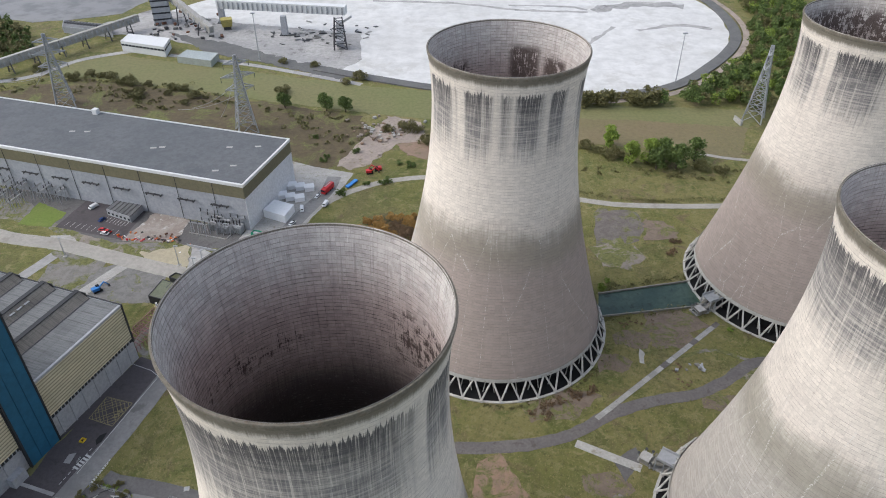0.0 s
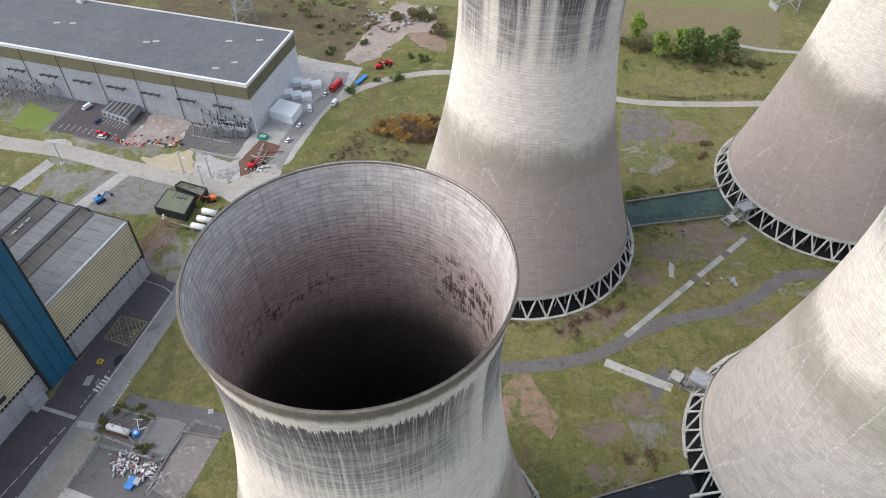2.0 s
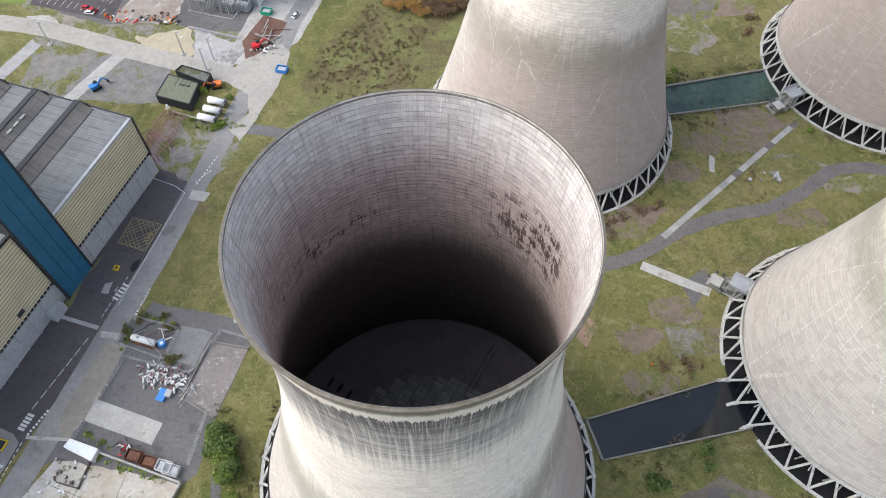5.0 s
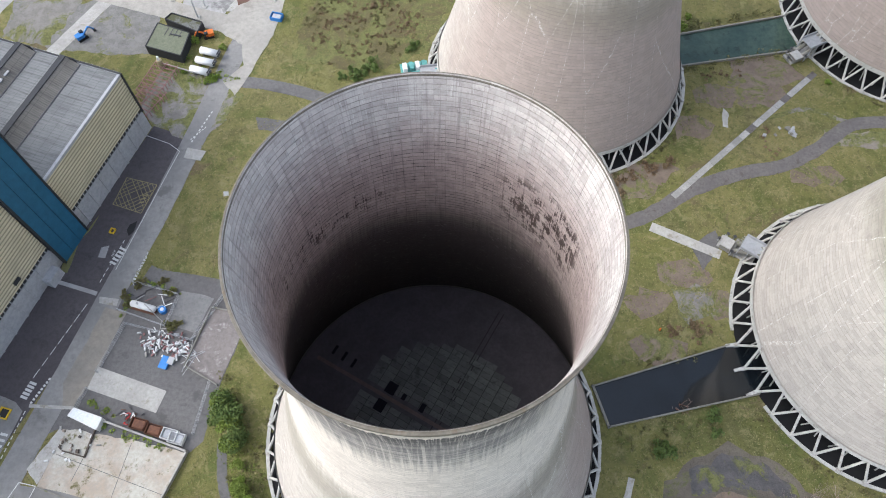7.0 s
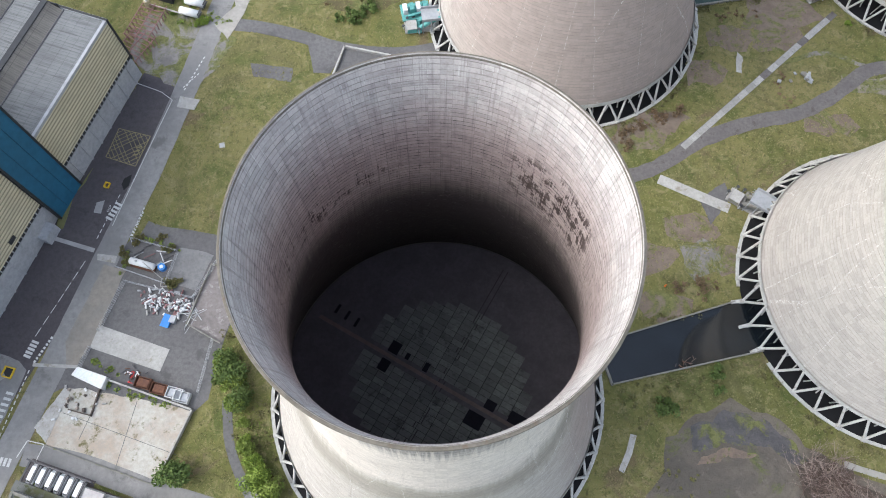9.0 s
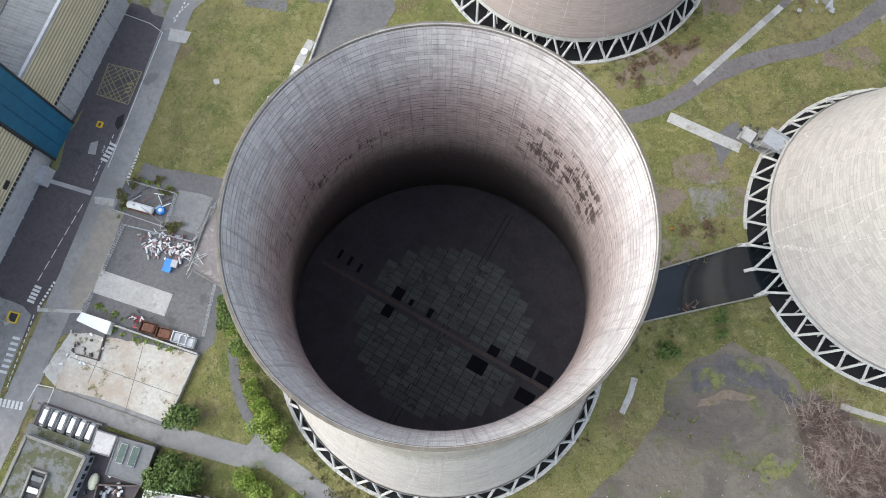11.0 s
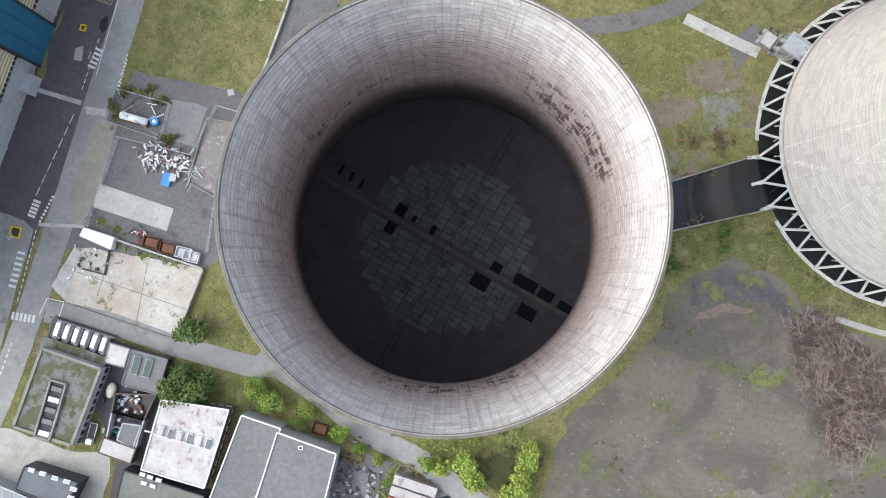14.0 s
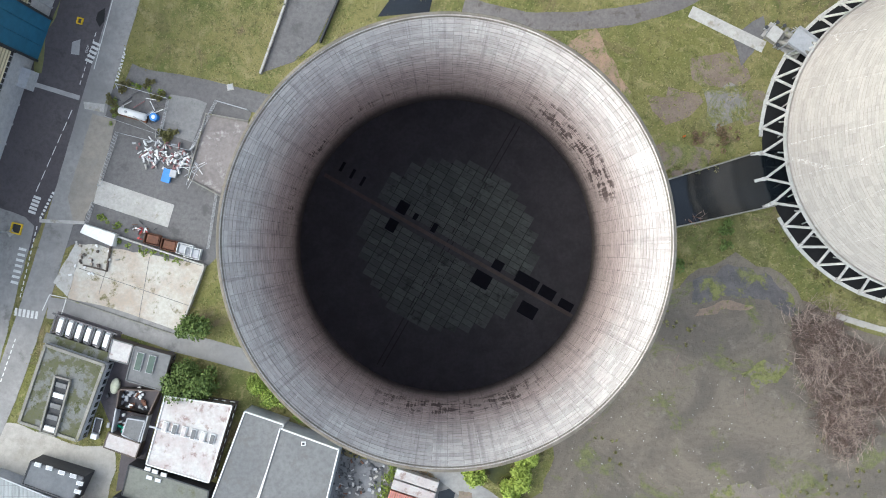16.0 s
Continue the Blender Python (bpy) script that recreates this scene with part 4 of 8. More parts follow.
pad("ash_patch", [(45.6, 86.2), (49.8, 86.6), (54.6, 89.3), (62.0, 89.3), (69.4, 85.3), (74.9, 79.5), (76.8, 75.3), (73.8, 74.9), (67.4, 79.7), (60.0, 80.8), (50.6, 80.5), (45.5, 80.2)], 0.08, patchy("ash_and_moss", (0.075, 0.07, 0.072), (0.105, 0.098, 0.096), 0.45, 0.14), "black ash crescent on the bare soil", "ash", 1.8, step=1.2)
pad("brown_ridge", [(46.3, 75.5), (48.7, 78.2), (53.4, 79.7), (59.0, 79.6), (63.2, 77.9), (59.9, 77.1), (53.4, 77.4), (49.6, 75.9)], 0.11, patchy("ridge_earth", (0.20, 0.145, 0.11), (0.16, 0.122, 0.095), 0.44, 0.2), "reddish earth ridge", "soil", 1.0, step=0.8)
pad("soil_moss", [(58.6, 60.3), (66.0, 62.4), (73.5, 61.8), (71.0, 57.4), (68.7, 55.4), (61.3, 55.5)], 0.09, patchy("soil_moss", (0.15, 0.13, 0.11), (0.12, 0.105, 0.09), 0.53, 0.2), "green moss creeping over the soil", "moss", 2.2, step=1.0)
pad("soil_moss", [(50.0, 27.0), (58.0, 27.5), (68.0, 26.0), (74.0, 20.0), (60.0, 12.0), (48.0, 14.0)], 0.09, patchy("soil_grass", (0.17, 0.145, 0.12), (0.14, 0.12, 0.10), 0.47, 0.14), "thin grass seeding over the soil", "grass", 2.6, step=1.2)
pad("red_scrape", [(11.9, 155.1), (19.9, 158.2), (24.2, 149.9), (29.2, 139.2), (25.4, 133.8), (19.5, 138.3), (12.7, 131.9), (9.5, 138.3)], 0.05, patchy("scraped_red_earth", (0.30, 0.20, 0.145), (0.23, 0.165, 0.12), 0.47), "scraped reddish earth in the grass", "soil", 1.0)
pad("gravel_patch", [(79.8, 315.1), (102.2, 313.6), (101.5, 295.8), (88.8, 276.2), (73.5, 280.1)], 0.04, patchy("dark_rubble_gravel", (0.16, 0.142, 0.13), (0.12, 0.104, 0.094), 0.47, 0.09), "grey rubbly gravel patch", "gravel", 4.0)
pad("rough_meadow", [(-70.3, 261.8), (-50.7, 292.3), (-44.0, 305.0), (-30.0, 312.0), (-8.0, 306.0), (-6.0, 290.0), (-14.9, 262.0), (-25.0, 240.0), (-42.0, 231.0), (-62.0, 231.0), (-76.0, 236.0)], 0.03, patchy("rough_meadow", (0.092, 0.076, 0.038), (0.115, 0.10, 0.045), 0.5, 0.07), "dark rough grass with russet weeds", "grass", 3.0)
pad("bare_bank", [(89.0, 229.6), (107.8, 232.5), (112.4, 224.7), (94.5, 215.8), (82.8, 221.9)], 0.04, GROWNBROWN, "purplish gravel bank by the pool", "gravel", 3.0)
pad("brown_weeds", [(30.2, 179.8), (40.1, 186.0), (54.8, 189.0), (60.4, 185.8), (44.6, 175.9), (32.1, 171.2)], 0.05, GROWNBROWN, "brown dead weeds by the tower", "weeds", 3.0)
pad("moss_gravel", [(50.1, 141.0), (61.4, 141.7), (64.1, 131.5), (53.4, 128.2)], 0.04, GROWN, "stony mossy patch in the grass", "gravel", 2.5)
for x, y, r in (
    (78.2, 216.4, 6),
    (67.8, 202.5, 5),
    (43.4, 179.5, 7),
    (86.5, 239.1, 6),
    (95.9, 231.2, 7),
    (54.6, 145.5, 6),
    (42.0, 135.5, 5),
    (63.3, 135.3, 5),
    (42.9, 120.4, 6),
    (94.3, 216.2, 6),
    (105.6, 181.3, 6),
):
    pad("bare_patch", [(x + r * 1.5 * math.cos(k * 0.9), y + r * math.sin(k * 0.9)) for k in range(7)], 0.03, GROWNBROWN, "brown dead growth and bare earth among grass", "weeds", 3.0)
lane("bank_path", [(86.5, 75.3), (94.5, 72.4), (105.7, 68.9), (121.5, 61.4)], 1.7, 0.06, PALEROAD, "pale gravel path at the basin", "path", 0.3)
lane("broken_kerb", [(29.9, 84.1), (28.3, 79.6), (25.4, 74.4)], 1.6, 0.09, PALECON, "broken pale kerb in the soil", "kerb", 0.6)

pad("shed_ground", [(-128.5, 213.5), (-123.8, 229.4), (-114.2, 231.5), (-99.9, 226.7), (-91.0, 219.0), (-96.6, 207.5), (-106.3, 197.4), (-120.9, 206.9)], 0.045, GROWN, "grey weedy gravel round the dismantled shed", "gravel", 1.5)
pad("verge_ground", [(-193.5, 295.3), (-178.2, 291.1), (-159.8, 283.9), (-144.3, 278.4), (-124.5, 282.0), (-123.7, 278.2), (-145.8, 272.7), (-172.2, 279.4)], 0.04, GROWNPALE, "rubbly verge between the road and the car park", "verge", 1.2)
pad("slab_row", [(-195.7, 290.5), (-185.8, 291.2), (-178.7, 284.5), (-186.8, 282.6)], 0.06, PALECON, "old pale slabs beside the road", "slab", 0.6)
pad("grass_clearing", [(70.3, 279.9), (88.7, 289.4), (96.1, 273.0), (88.4, 262.0), (73.4, 266.3)], 0.035, GROWNPALE, "pale stony clearing", "gravel", 4.0)
pad("stony_ground", [(103.1, 306.2), (118.5, 299.7), (115.3, 287.6), (99.7, 285.7)], 0.035, GROWNBROWN, "brown stony ground", "gravel", 3.0)
pad("dry_puddle", [(80.2, 210.7), (81.9, 208.7), (79.9, 201.6), (77.9, 202.2)], 0.05, PALECON, "dried pale puddle", "puddle", 0.6)

# the far country
pad("grass_field", [(-305.7, 519.0), (-249.6, 535.3), (-125.9, 497.0), (-57.7, 476.4), (-7.5, 466.6), (45.0, 457.1), (85.9, 444.3), (149.6, 440.7), (210.1, 435.5), (193.3, 408.9), (148.7, 408.9), (81.5, 413.7), (-6.9, 421.9), (-46.0, 430.3), (-116.6, 449.7), (-180.2, 470.5), (-259.9, 490.7), (-301.7, 501.3)], 0.05, MOWN, "long mown green field", "field", 1.5)
pad("dry_field", [(42.8, 426.9), (126.2, 420.2), (192.8, 410.5), (174.6, 369.2), (153.4, 376.1), (121.4, 383.2), (77.9, 389.0), (40.2, 392.0)], 0.07, BROWNFIELD, "dry brownish field", "field", 1.5)
lane("field_track", [(148.7, 377.5), (171.2, 369.2), (202.8, 365.1)], 3.0, 0.09, PALEROAD, "pale field track", "track", 0.1)
pad("scrubland", [(-328.8, 459.0), (-259.0, 488.6), (-179.1, 466.6), (-115.9, 446.1), (-53.0, 425.2), (-43.6, 399.6), (-60.4, 363.8), (-83.6, 345.7), (-111.5, 357.2), (-291.8, 432.0)], 0.03, HEATH, "brown heath scrub behind the hall", "scrub", 4.0)
pad("rubble_track", [(-61.6, 362.4), (-47.1, 399.6), (-36.5, 426.9), (-15.3, 420.2), (-8.3, 392.0), (-28.9, 387.6), (-42.4, 363.8), (-51.4, 355.9)], 0.06, RUBBLE, "pale rubble and bare earth heap", "rubble", 2.5)
pad("rubble_bank", [(-28.9, 388.3), (-6.6, 392.0), (-6.3, 367.1), (-21.4, 374.0)], 0.08, REDSOIL, "reddish earth bank", "earth", 2.0)
pad("ash_lagoon", [(-230.8, 595.0), (-185.2, 552.5), (-146.5, 535.3), (-113.0, 519.0), (-76.7, 501.3), (-42.4, 486.6), (-7.6, 474.5), (45.5, 462.8), (83.8, 456.2), (123.9, 462.8), (163.2, 478.4), (197.5, 512.3), (227.4, 555.0), (239.5, 586.7), (243.9, 630.5), (237.1, 676.5), (206.8, 732.1), (70.3, 795.9), (-99.4, 795.9), (-88.7, 694.2), (-207.6, 694.2), (-245.8, 643.1)], 0.06, GYPSUM, "wide white ash lagoon, dry and cracked", "ash lagoon", 3.0, step=14)
pad("stocking_ground", [(-311.9, 583.9), (-258.6, 651.2), (-177.7, 612.4), (-67.4, 581.2), (-62.4, 527.1), (-76.7, 501.3), (-145.5, 530.6), (-190.6, 552.5), (-249.9, 581.2)], 0.1, GREYASH, "grey ash-strewn stocking ground", "ground", 4.0, step=8)
pad("dark_spill", [(-228.2, 586.7), (-175.2, 562.6), (-113.8, 523.6), (-59.8, 499.2), (-75.2, 488.6), (-134.4, 519.0), (-187.9, 542.6)], 0.14, DARKBANK, "dark wet ash at the lagoon's edge", "ash", 3.0)
lane("lagoon_bank", [(-94.3, 507.8), (-42.3, 485.5), (-7.6, 472.5), (45.3, 460.0), (83.4, 453.4), (123.1, 459.0), (164.4, 475.5), (199.3, 510.1), (230.2, 552.5), (243.3, 586.7), (247.9, 630.5), (242.3, 683.5), (211.6, 752.4)], 9.0, 0.9, DARKBANK, "dark stone bank round the lagoon", "bank", 0.1, step=8.0)
lane("bank_road", [(82.4, 446.1), (125.4, 451.6), (166.1, 466.6), (202.5, 501.3), (234.9, 545.0), (252.8, 586.7), (257.9, 633.6), (251.9, 683.5)], 5.0, 0.12, RUBBLE, "gravel road outside the lagoon bank", "road", 0.1, step=8.0)
pad("grey_lagoon", [(-421.8, 630.5), (-353.4, 612.4), (-318.0, 621.3), (-286.1, 635.2), (-275.1, 673.0), (-316.3, 795.9), (-511.4, 795.9)], 0.08, LAGOON, "still grey lagoon", "lagoon", 2.0, step=12)
lane("far_road", [(-331.3, 478.4), (-298.2, 493.9), (-274.7, 527.1), (-218.4, 555.0)], 6.0, 0.12, GREYASH, "grey service road by the conveyor", "road", 0.1, step=6.0)
lane("north_road", [(-212.3, 535.3), (-155.8, 519.0), (-110.0, 501.3), (-57.9, 478.4)], 5.0, 0.11, GREYASH, "grey perimeter road", "road", 0.1, step=6.0)
lane("lagoon_flow", [(-65.4, 673.0), (8.4, 666.2), (69.3, 646.3), (129.5, 639.9)], 5.0, 0.09, GREYASH, "grey run-off channel on the lagoon", "channel", 0.9, step=6.0)
for name_pts, w in (([(135.1, 643.1), (163.8, 659.5), (195.7, 662.8), (219.9, 656.1)], 14), ([(116.3, 560.1), (131.5, 581.2), (144.7, 600.7)], 4), ([(164.1, 590.8), (201.1, 605.1), (227.0, 595.0)], 6), ([(60.1, 659.5), (111.5, 656.1), (130.5, 646.3)], 4)):
    lane("ash_stain", name_pts, w, 0.1, GREYASH, "grey wet stain on the white ash", "ash", 1.2, step=6.0)

# ---- pools ----
near_pool = [(22.0, 110.0), (25.2, 98.1), (69.8, 106.9), (80.8, 108.9), (81.1, 123.1), (66.0, 122.4)]
pad("pool_water", near_pool, 0.10, WATER, "black still water in the cooling channel", "pool")
wall_run("pool_wall", near_pool[1:3], 0.9, 0.4, WALLCON, "pale concrete wall of the cooling channel", "pool wall")
wall_run("pool_wall", [near_pool[5], near_pool[0]], 0.9, 0.4, WALLCON, "pale concrete wall of the cooling channel", "pool wall")
wall_run("pool_wall", near_pool[:2], 0.9, 0.7, WALLCON, "pale concrete end wall with a rail", "pool wall")
far_pool = [(69.4, 245.0), (111.3, 253.8), (113.5, 236.7), (66.5, 229.5)]
pad("pool_water", far_pool, 0.10, GREENWATER, "murky green water in the far channel", "pool")
wall_run("pool_wall", far_pool[:2], 0.9, 0.6, WALLCON, "mossy concrete channel wall", "pool wall")
wall_run("pool_wall", far_pool[2:], 0.9, 0.6, WALLCON, "mossy concrete channel wall", "pool wall")
pad("pool_water", [(-75.4, 148.1), (-53.7, 214.4), (-38.3, 210.4), (-36.7, 201.8), (-60.0, 156.3), (-66.6, 150.8)], 0.09, YARDTAR, "grey silted floor of an open tank", "tank")
wall_run("tank_wall", [(-76.0, 147.8), (-68.7, 167.0), (-54.1, 214.7), (-38.6, 210.7)], 1.2, 0.6, PALECON, "pale concrete wall of an open tank", "tank wall")
pad("pool_water", [(-42.4, 163.2), (-38.8, 168.0), (-26.7, 167.7), (-27.6, 164.2)], 0.11, WATER, "dark water behind the tower", "pool")
wall_run("tank_wall", [(-58.7, 156.3), (-53.3, 168.3)], 1.5, 0.5, DARKTRIM, "dark wall beside the tank", "tank wall")
lane("pipe_walk", [(-70.9, 170.5), (-67.6, 182.1), (-63.4, 191.1)], 2.6, 0.12, PALECON, "pale concrete gutter with hatches", "gutter", 0.1)

# ---- road paint ----
def paint(name, rows, material, label, category="road marking"):
    """Bars of paint: from, to, width."""
    bm = bmesh.new()
    for a, b, w in rows:
        d = Vector(b) - Vector(a)
        box(bm, ((a[0] + b[0]) / 2, (a[1] + b[1]) / 2, 0.09), (d.length, w, 0.03), math.degrees(math.atan2(d.y, d.x)))
    return tagged(part(name, bm, material), label, category, "", "structure")


def dashes(a, b, n, fill, w):
    a, b = Vector(a), Vector(b)
    return [(tuple(a.lerp(b, i / n)), tuple(a.lerp(b, (i + fill) / n)), w) for i in range(n)]


for (a, b), n, fill, w in (([(-123.0, 160.5), (-128.2, 144.9)], 8, 0.6, 0.22), ([(-130.3, 138.5), (-141.5, 114.5)], 7, 0.75, 0.22), ([(-136.1, 115.1), (-140.3, 107.2)], 8, 0.6, 0.7),
                           ([(-114.7, 155.9), (-117.8, 146.0)], 9, 0.6, 0.45), ([(-114.9, 154.3), (-117.3, 146.0)], 9, 0.6, 0.45), ([(-141.0, 105.5), (-146.4, 84.6)], 12, 0.6, 0.3), ([(-147.8, 73.4), (-152.6, 60.5)], 8, 0.6, 0.3),
                           ([(-102.9, 205.1), (-107.9, 199.2)], 6, 0.6, 0.3), ([(-101.6, 211.8), (-107.4, 197.9)], 9, 0.5, 0.4)):
    paint("lane_dashes", dashes(a, b, n, fill, w), MARK, "worn white dashed line on the tarmac")
for (a, b), n in (([(-122.8, 157.2), (-125.2, 152.4)], 5), ([(-140.8, 113.6), (-142.4, 109.5)], 5), ([(-145.3, 98.9), (-147.8, 89.5)], 7), ([(-147.6, 81.1), (-141.7, 80.0)], 6)):
    a, b = Vector(a), Vector(b)
    s = Vector(((b - a).y, -(b - a).x)).normalized()
    paint("stop_bars", [(tuple(a.lerp(b, i / (n - 1)) - s * 1.1), tuple(a.lerp(b, i / (n - 1)) + s * 1.1), 0.75) for i in range(n)], MARK, "white striped bars at a give-way")
text = bpy.data.curves.new("stop_text", "FONT")
text.body, text.size, text.align_x, text.extrude = "STOP", 1.0, "CENTER", 0.01
word = tagged(new("stop_text", text), "white painted word on the tarmac", "road marking", "", "structure")
(wx, wy), = ((-125.3, 155.7),)
word.matrix_basis = pose(wx, wy, 0.09, 0, 0, 74)
word.data.materials.append(MARK)
# yellow hatched box, with its ground words as bars
h0, h1, h2, h3 = [Vector(p) for p in ((-126.7, 184.4), (-116.1, 181.3), (-119.5, 170.4), (-129.4, 174.0))]
rows = [(tuple(a), tuple(b), 0.25) for a, b in ((h0, h1), (h1, h2), (h2, h3), (h3, h0))]
for i in range(1, 6):
    f = i / 6
    rows += [(tuple(h0.lerp(h1, f)), tuple(h0.lerp(h3, f)), 0.2), (tuple(h1.lerp(h2, f)), tuple(h3.lerp(h2, f)), 0.2),
             (tuple(h0.lerp(h1, f)), tuple(h1.lerp(h2, 1 - f)), 0.2), (tuple(h0.lerp(h3, f)), tuple(h3.lerp(h2, 1 - f)), 0.2)]
paint("hatched_box", rows, YMARK, "worn yellow cross-hatched keep-clear box")
paint("ground_words", [(tuple(h1.lerp(h2, f).lerp(h3, 0.1)), tuple(h1.lerp(h2, f).lerp(h3, 0.25)), 0.5) for f in (0.3, 0.45, 0.6)], YMARK, "worn painted bars in the hatched box")
paint("kerb_line", [((-123.4, 201.8), (-114.6, 198.1), 0.2), ((-114.6, 198.1), (-110.6, 194.9), 0.2), ((-110.6, 194.9), (-113.5, 185.3), 0.2), ((-113.5, 185.3), (-123.8, 150.0), 0.2)], MARK, "thin white edge line round the apron")
pad("trench_patch", [(-142.4, 147.2), (-127.9, 142.5), (-128.3, 141.2), (-142.8, 146.0)], 0.105, GREYASH, "grey reinstated trench in the tarmac", "patch")
pad("road_patch", [(-127.0, 140.8), (-120.9, 139.9), (-121.2, 137.5), (-126.7, 138.7)], 0.12, PALECON, "pale concrete patch in the road", "patch")
pad("road_patch", [(-108.1, 196.3), (-101.5, 194.8), (-102.9, 190.9), (-108.8, 192.1)], 0.12, PALECON, "pale concrete patch in the road", "patch")
pad("road_patch", [(-129.9, 157.9), (-127.5, 158.6), (-128.0, 154.1), (-130.3, 154.5)], 0.105, GREYASH, "pale rectangular tarmac patch", "patch")
pad("oil_stain", [(-122.3, 166.3), (-120.2, 167.5), (-120.7, 163.7), (-122.0, 162.1), (-123.0, 164.2)], 0.11, RUBBER, "black oil stain on the road", "stain", 0.3)
bay_a, bay_b = [Vector(p) for p in ((-192.2, 299.4), (-164.3, 291.0))]
paint("bay_lines", [(tuple(bay_a.lerp(bay_b, i / 9)), tuple(bay_a.lerp(bay_b, i / 9) + Vector((1.3, 4.2))), 0.15) for i in range(10)], MARK, "faded white parking bay lines")
cp_a, cp_b = [Vector(p) for p in ((-174.1, 303.4), (-161.9, 298.3))]
paint("bay_lines", [(tuple(cp_a.lerp(cp_b, i / 7)), tuple(cp_a.lerp(cp_b, i / 7) + Vector((1.3, 4.2))), 0.15) for i in range(8)], MARK, "faded white parking bay lines")
paint("floor_joints", [((-119.4, 98.6), (-123.7, 85.8), 0.15), ((-109.0, 96.0), (-112.6, 77.5), 0.15), ((-129.3, 93.2), (-96.3, 81.2), 0.15)], DARKBANK, "dark joints across the old floor", "joint")
paint("box_lines", [((-137.8, 85.8), (-133.0, 84.7), 0.25), ((-133.0, 84.7), (-134.7, 79.6), 0.25), ((-137.8, 85.8), (-140.0, 81.3), 0.25)], MARK, "white box line at the lane's mouth")


# ---- buildings ----
def building(name, pts, h, wallm, roofm, label, category, parapet=0.35, trim=None, windows=(), group="", base=0.0, trim_w=0.35):
    """A flat-roofed block: walls, roof, an upstand along each edge, and rows of windows (edge, z, height, count, share)."""
    cx, cy = sum(p[0] for p in pts) / len(pts), sum(p[1] for p in pts) / len(pts)
    ob = thing(name, label, category, (cx, cy, base), group=group)
    q = [(x - cx, y - cy) for x, y in pts]
    part("wall", prism(bmesh.new(), q, -0.2, h), wallm, ob)
    part("roof", prism(bmesh.new(), [(x * 0.99, y * 0.99) for x, y in q], h, h + 0.06), roofm, ob)
    n = len(q)
    for i in range(n):
        a, b = Vector(q[i]), Vector(q[(i + 1) % n])
        d = b - a
        turn = math.degrees(math.atan2(d.y, d.x))
        mid = (a + b) / 2
        out = mid.normalized()
        nrm = Vector((d.y, -d.x)).normalized()
        nrm = nrm if nrm.dot(out) > 0 else -nrm
        if parapet:
            c = mid - nrm * (trim_w / 2 - 0.05)
            part("parapet", boxes(((c.x, c.y, h - 0.25), (d.length - trim_w + 0.04 * i, trim_w, parapet + 0.25), turn)), trim or wallm, ob)
        for e, z, wh, count, share in windows:
            if e == i:
                for k in range(count):
                    c = a.lerp(b, (k + 0.5) / count) + nrm * 0.02
                    w = part("window", boxes(((c.x, c.y, z), (d.length / count * share, 0.12, wh), turn)), GLASS, ob)
                    part("sill", boxes(((c.x + nrm.x * 0.08, c.y + nrm.y * 0.08, z - 0.12), (d.length / count * share + 0.2, 0.2, 0.12), turn)), trim or wallm, w)
    return ob


# the long hall beside the substation
hx, hy = -96.8, 295.5
hall = thing("transformer_hall", "long flat-roofed hall clad in grey, olive and white", "hall", (hx, hy, 0), 90.5 - HALL_AXIS)
# local x runs back along the short side, local y runs west along the long front
HH, HL, HW = 26.0, 205.0, 50.0
part("wall", boxes(((HW / 2, HL / 2, -0.2), (HW, HL, HH))), HALLWALL, hall, "grey panelled walls")
part("white_end", boxes(((HW / 2, -0.1, -0.2), (HW + 0.1, 0.3, HH - 7.3))), worn("off_white_wall", (0.66, 0.67, 0.69), (0.60, 0.61, 0.635), 0.08, 0.8, 0.7, bump=0.1), hall, "off-white end wall")
part("fascia", boxes(((-0.12, HL / 2, HH - 7.4), (0.3, HL + 0.3, 6.6))), OLIVE, hall, "olive cladding band")
part("fascia", boxes(((HW / 2, -0.14, HH - 7.4), (HW, 0.34, 6.6))), OLIVE, hall, "olive cladding band")
part("roof", boxes(((HW / 2, HL / 2, HH - 0.2), (HW - 1, HL - 1, 0.4))), HALLROOF, hall, "dark felt roof with pale patches")
for c, s in (((0, HL / 2, HH - 0.9), (1.1, HL + 1.0, 1.6)), ((HW, HL / 2, HH - 0.7), (0.6, HL + 0.6, 1.3)), ((HW / 2, -0.15, HH - 0.8), (HW - 0.8, 1.0, 1.5))):
    part("parapet", boxes((c, s)), WHITE, hall, "white roof edging")
for i in range(9):
    part("panel_joint", boxes(((-0.3, 17 + i * 21.0, 0), (0.12, 0.28, HH - 1))), DARKTRIM, hall)
part("roof_hatch", boxes(((HW - 2.5, 120, HH), (3, 3, 3.2))), WHITE, hall, "white stair hatch")
for x, y in ((21, 64), (23, 60), (25, 118), (27, 110), (9, 20), (16, 14), (38, 12), (33, 26)):
    part("roof_patch", boxes(((x, y, HH + 0.2), (1.5, 3.2, 0.05), 20)), PALECON, hall)
for i in range(8):
    y = 14 + i * 19
    part("bushing_rail", boxes(((-1.6, y, 13.0), (1.0, 10, 0.25)), ((-1.0, y - 4, 12.2), (2.2, 0.2, 0.8)), ((-1.0, y, 12.2), (2.2, 0.2, 0.8)), ((-1.0, y + 4, 12.2), (2.2, 0.2, 0.8))), DARKSTEEL, hall)

# the turbine hall with its blue tower
turbine = thing("turbine_hall", "cream-clad turbine hall with sheeted northlight roof", "industrial hall", (-136.6, 164.8, 0), 70)
TH = 27.4
DEEP = 95.0


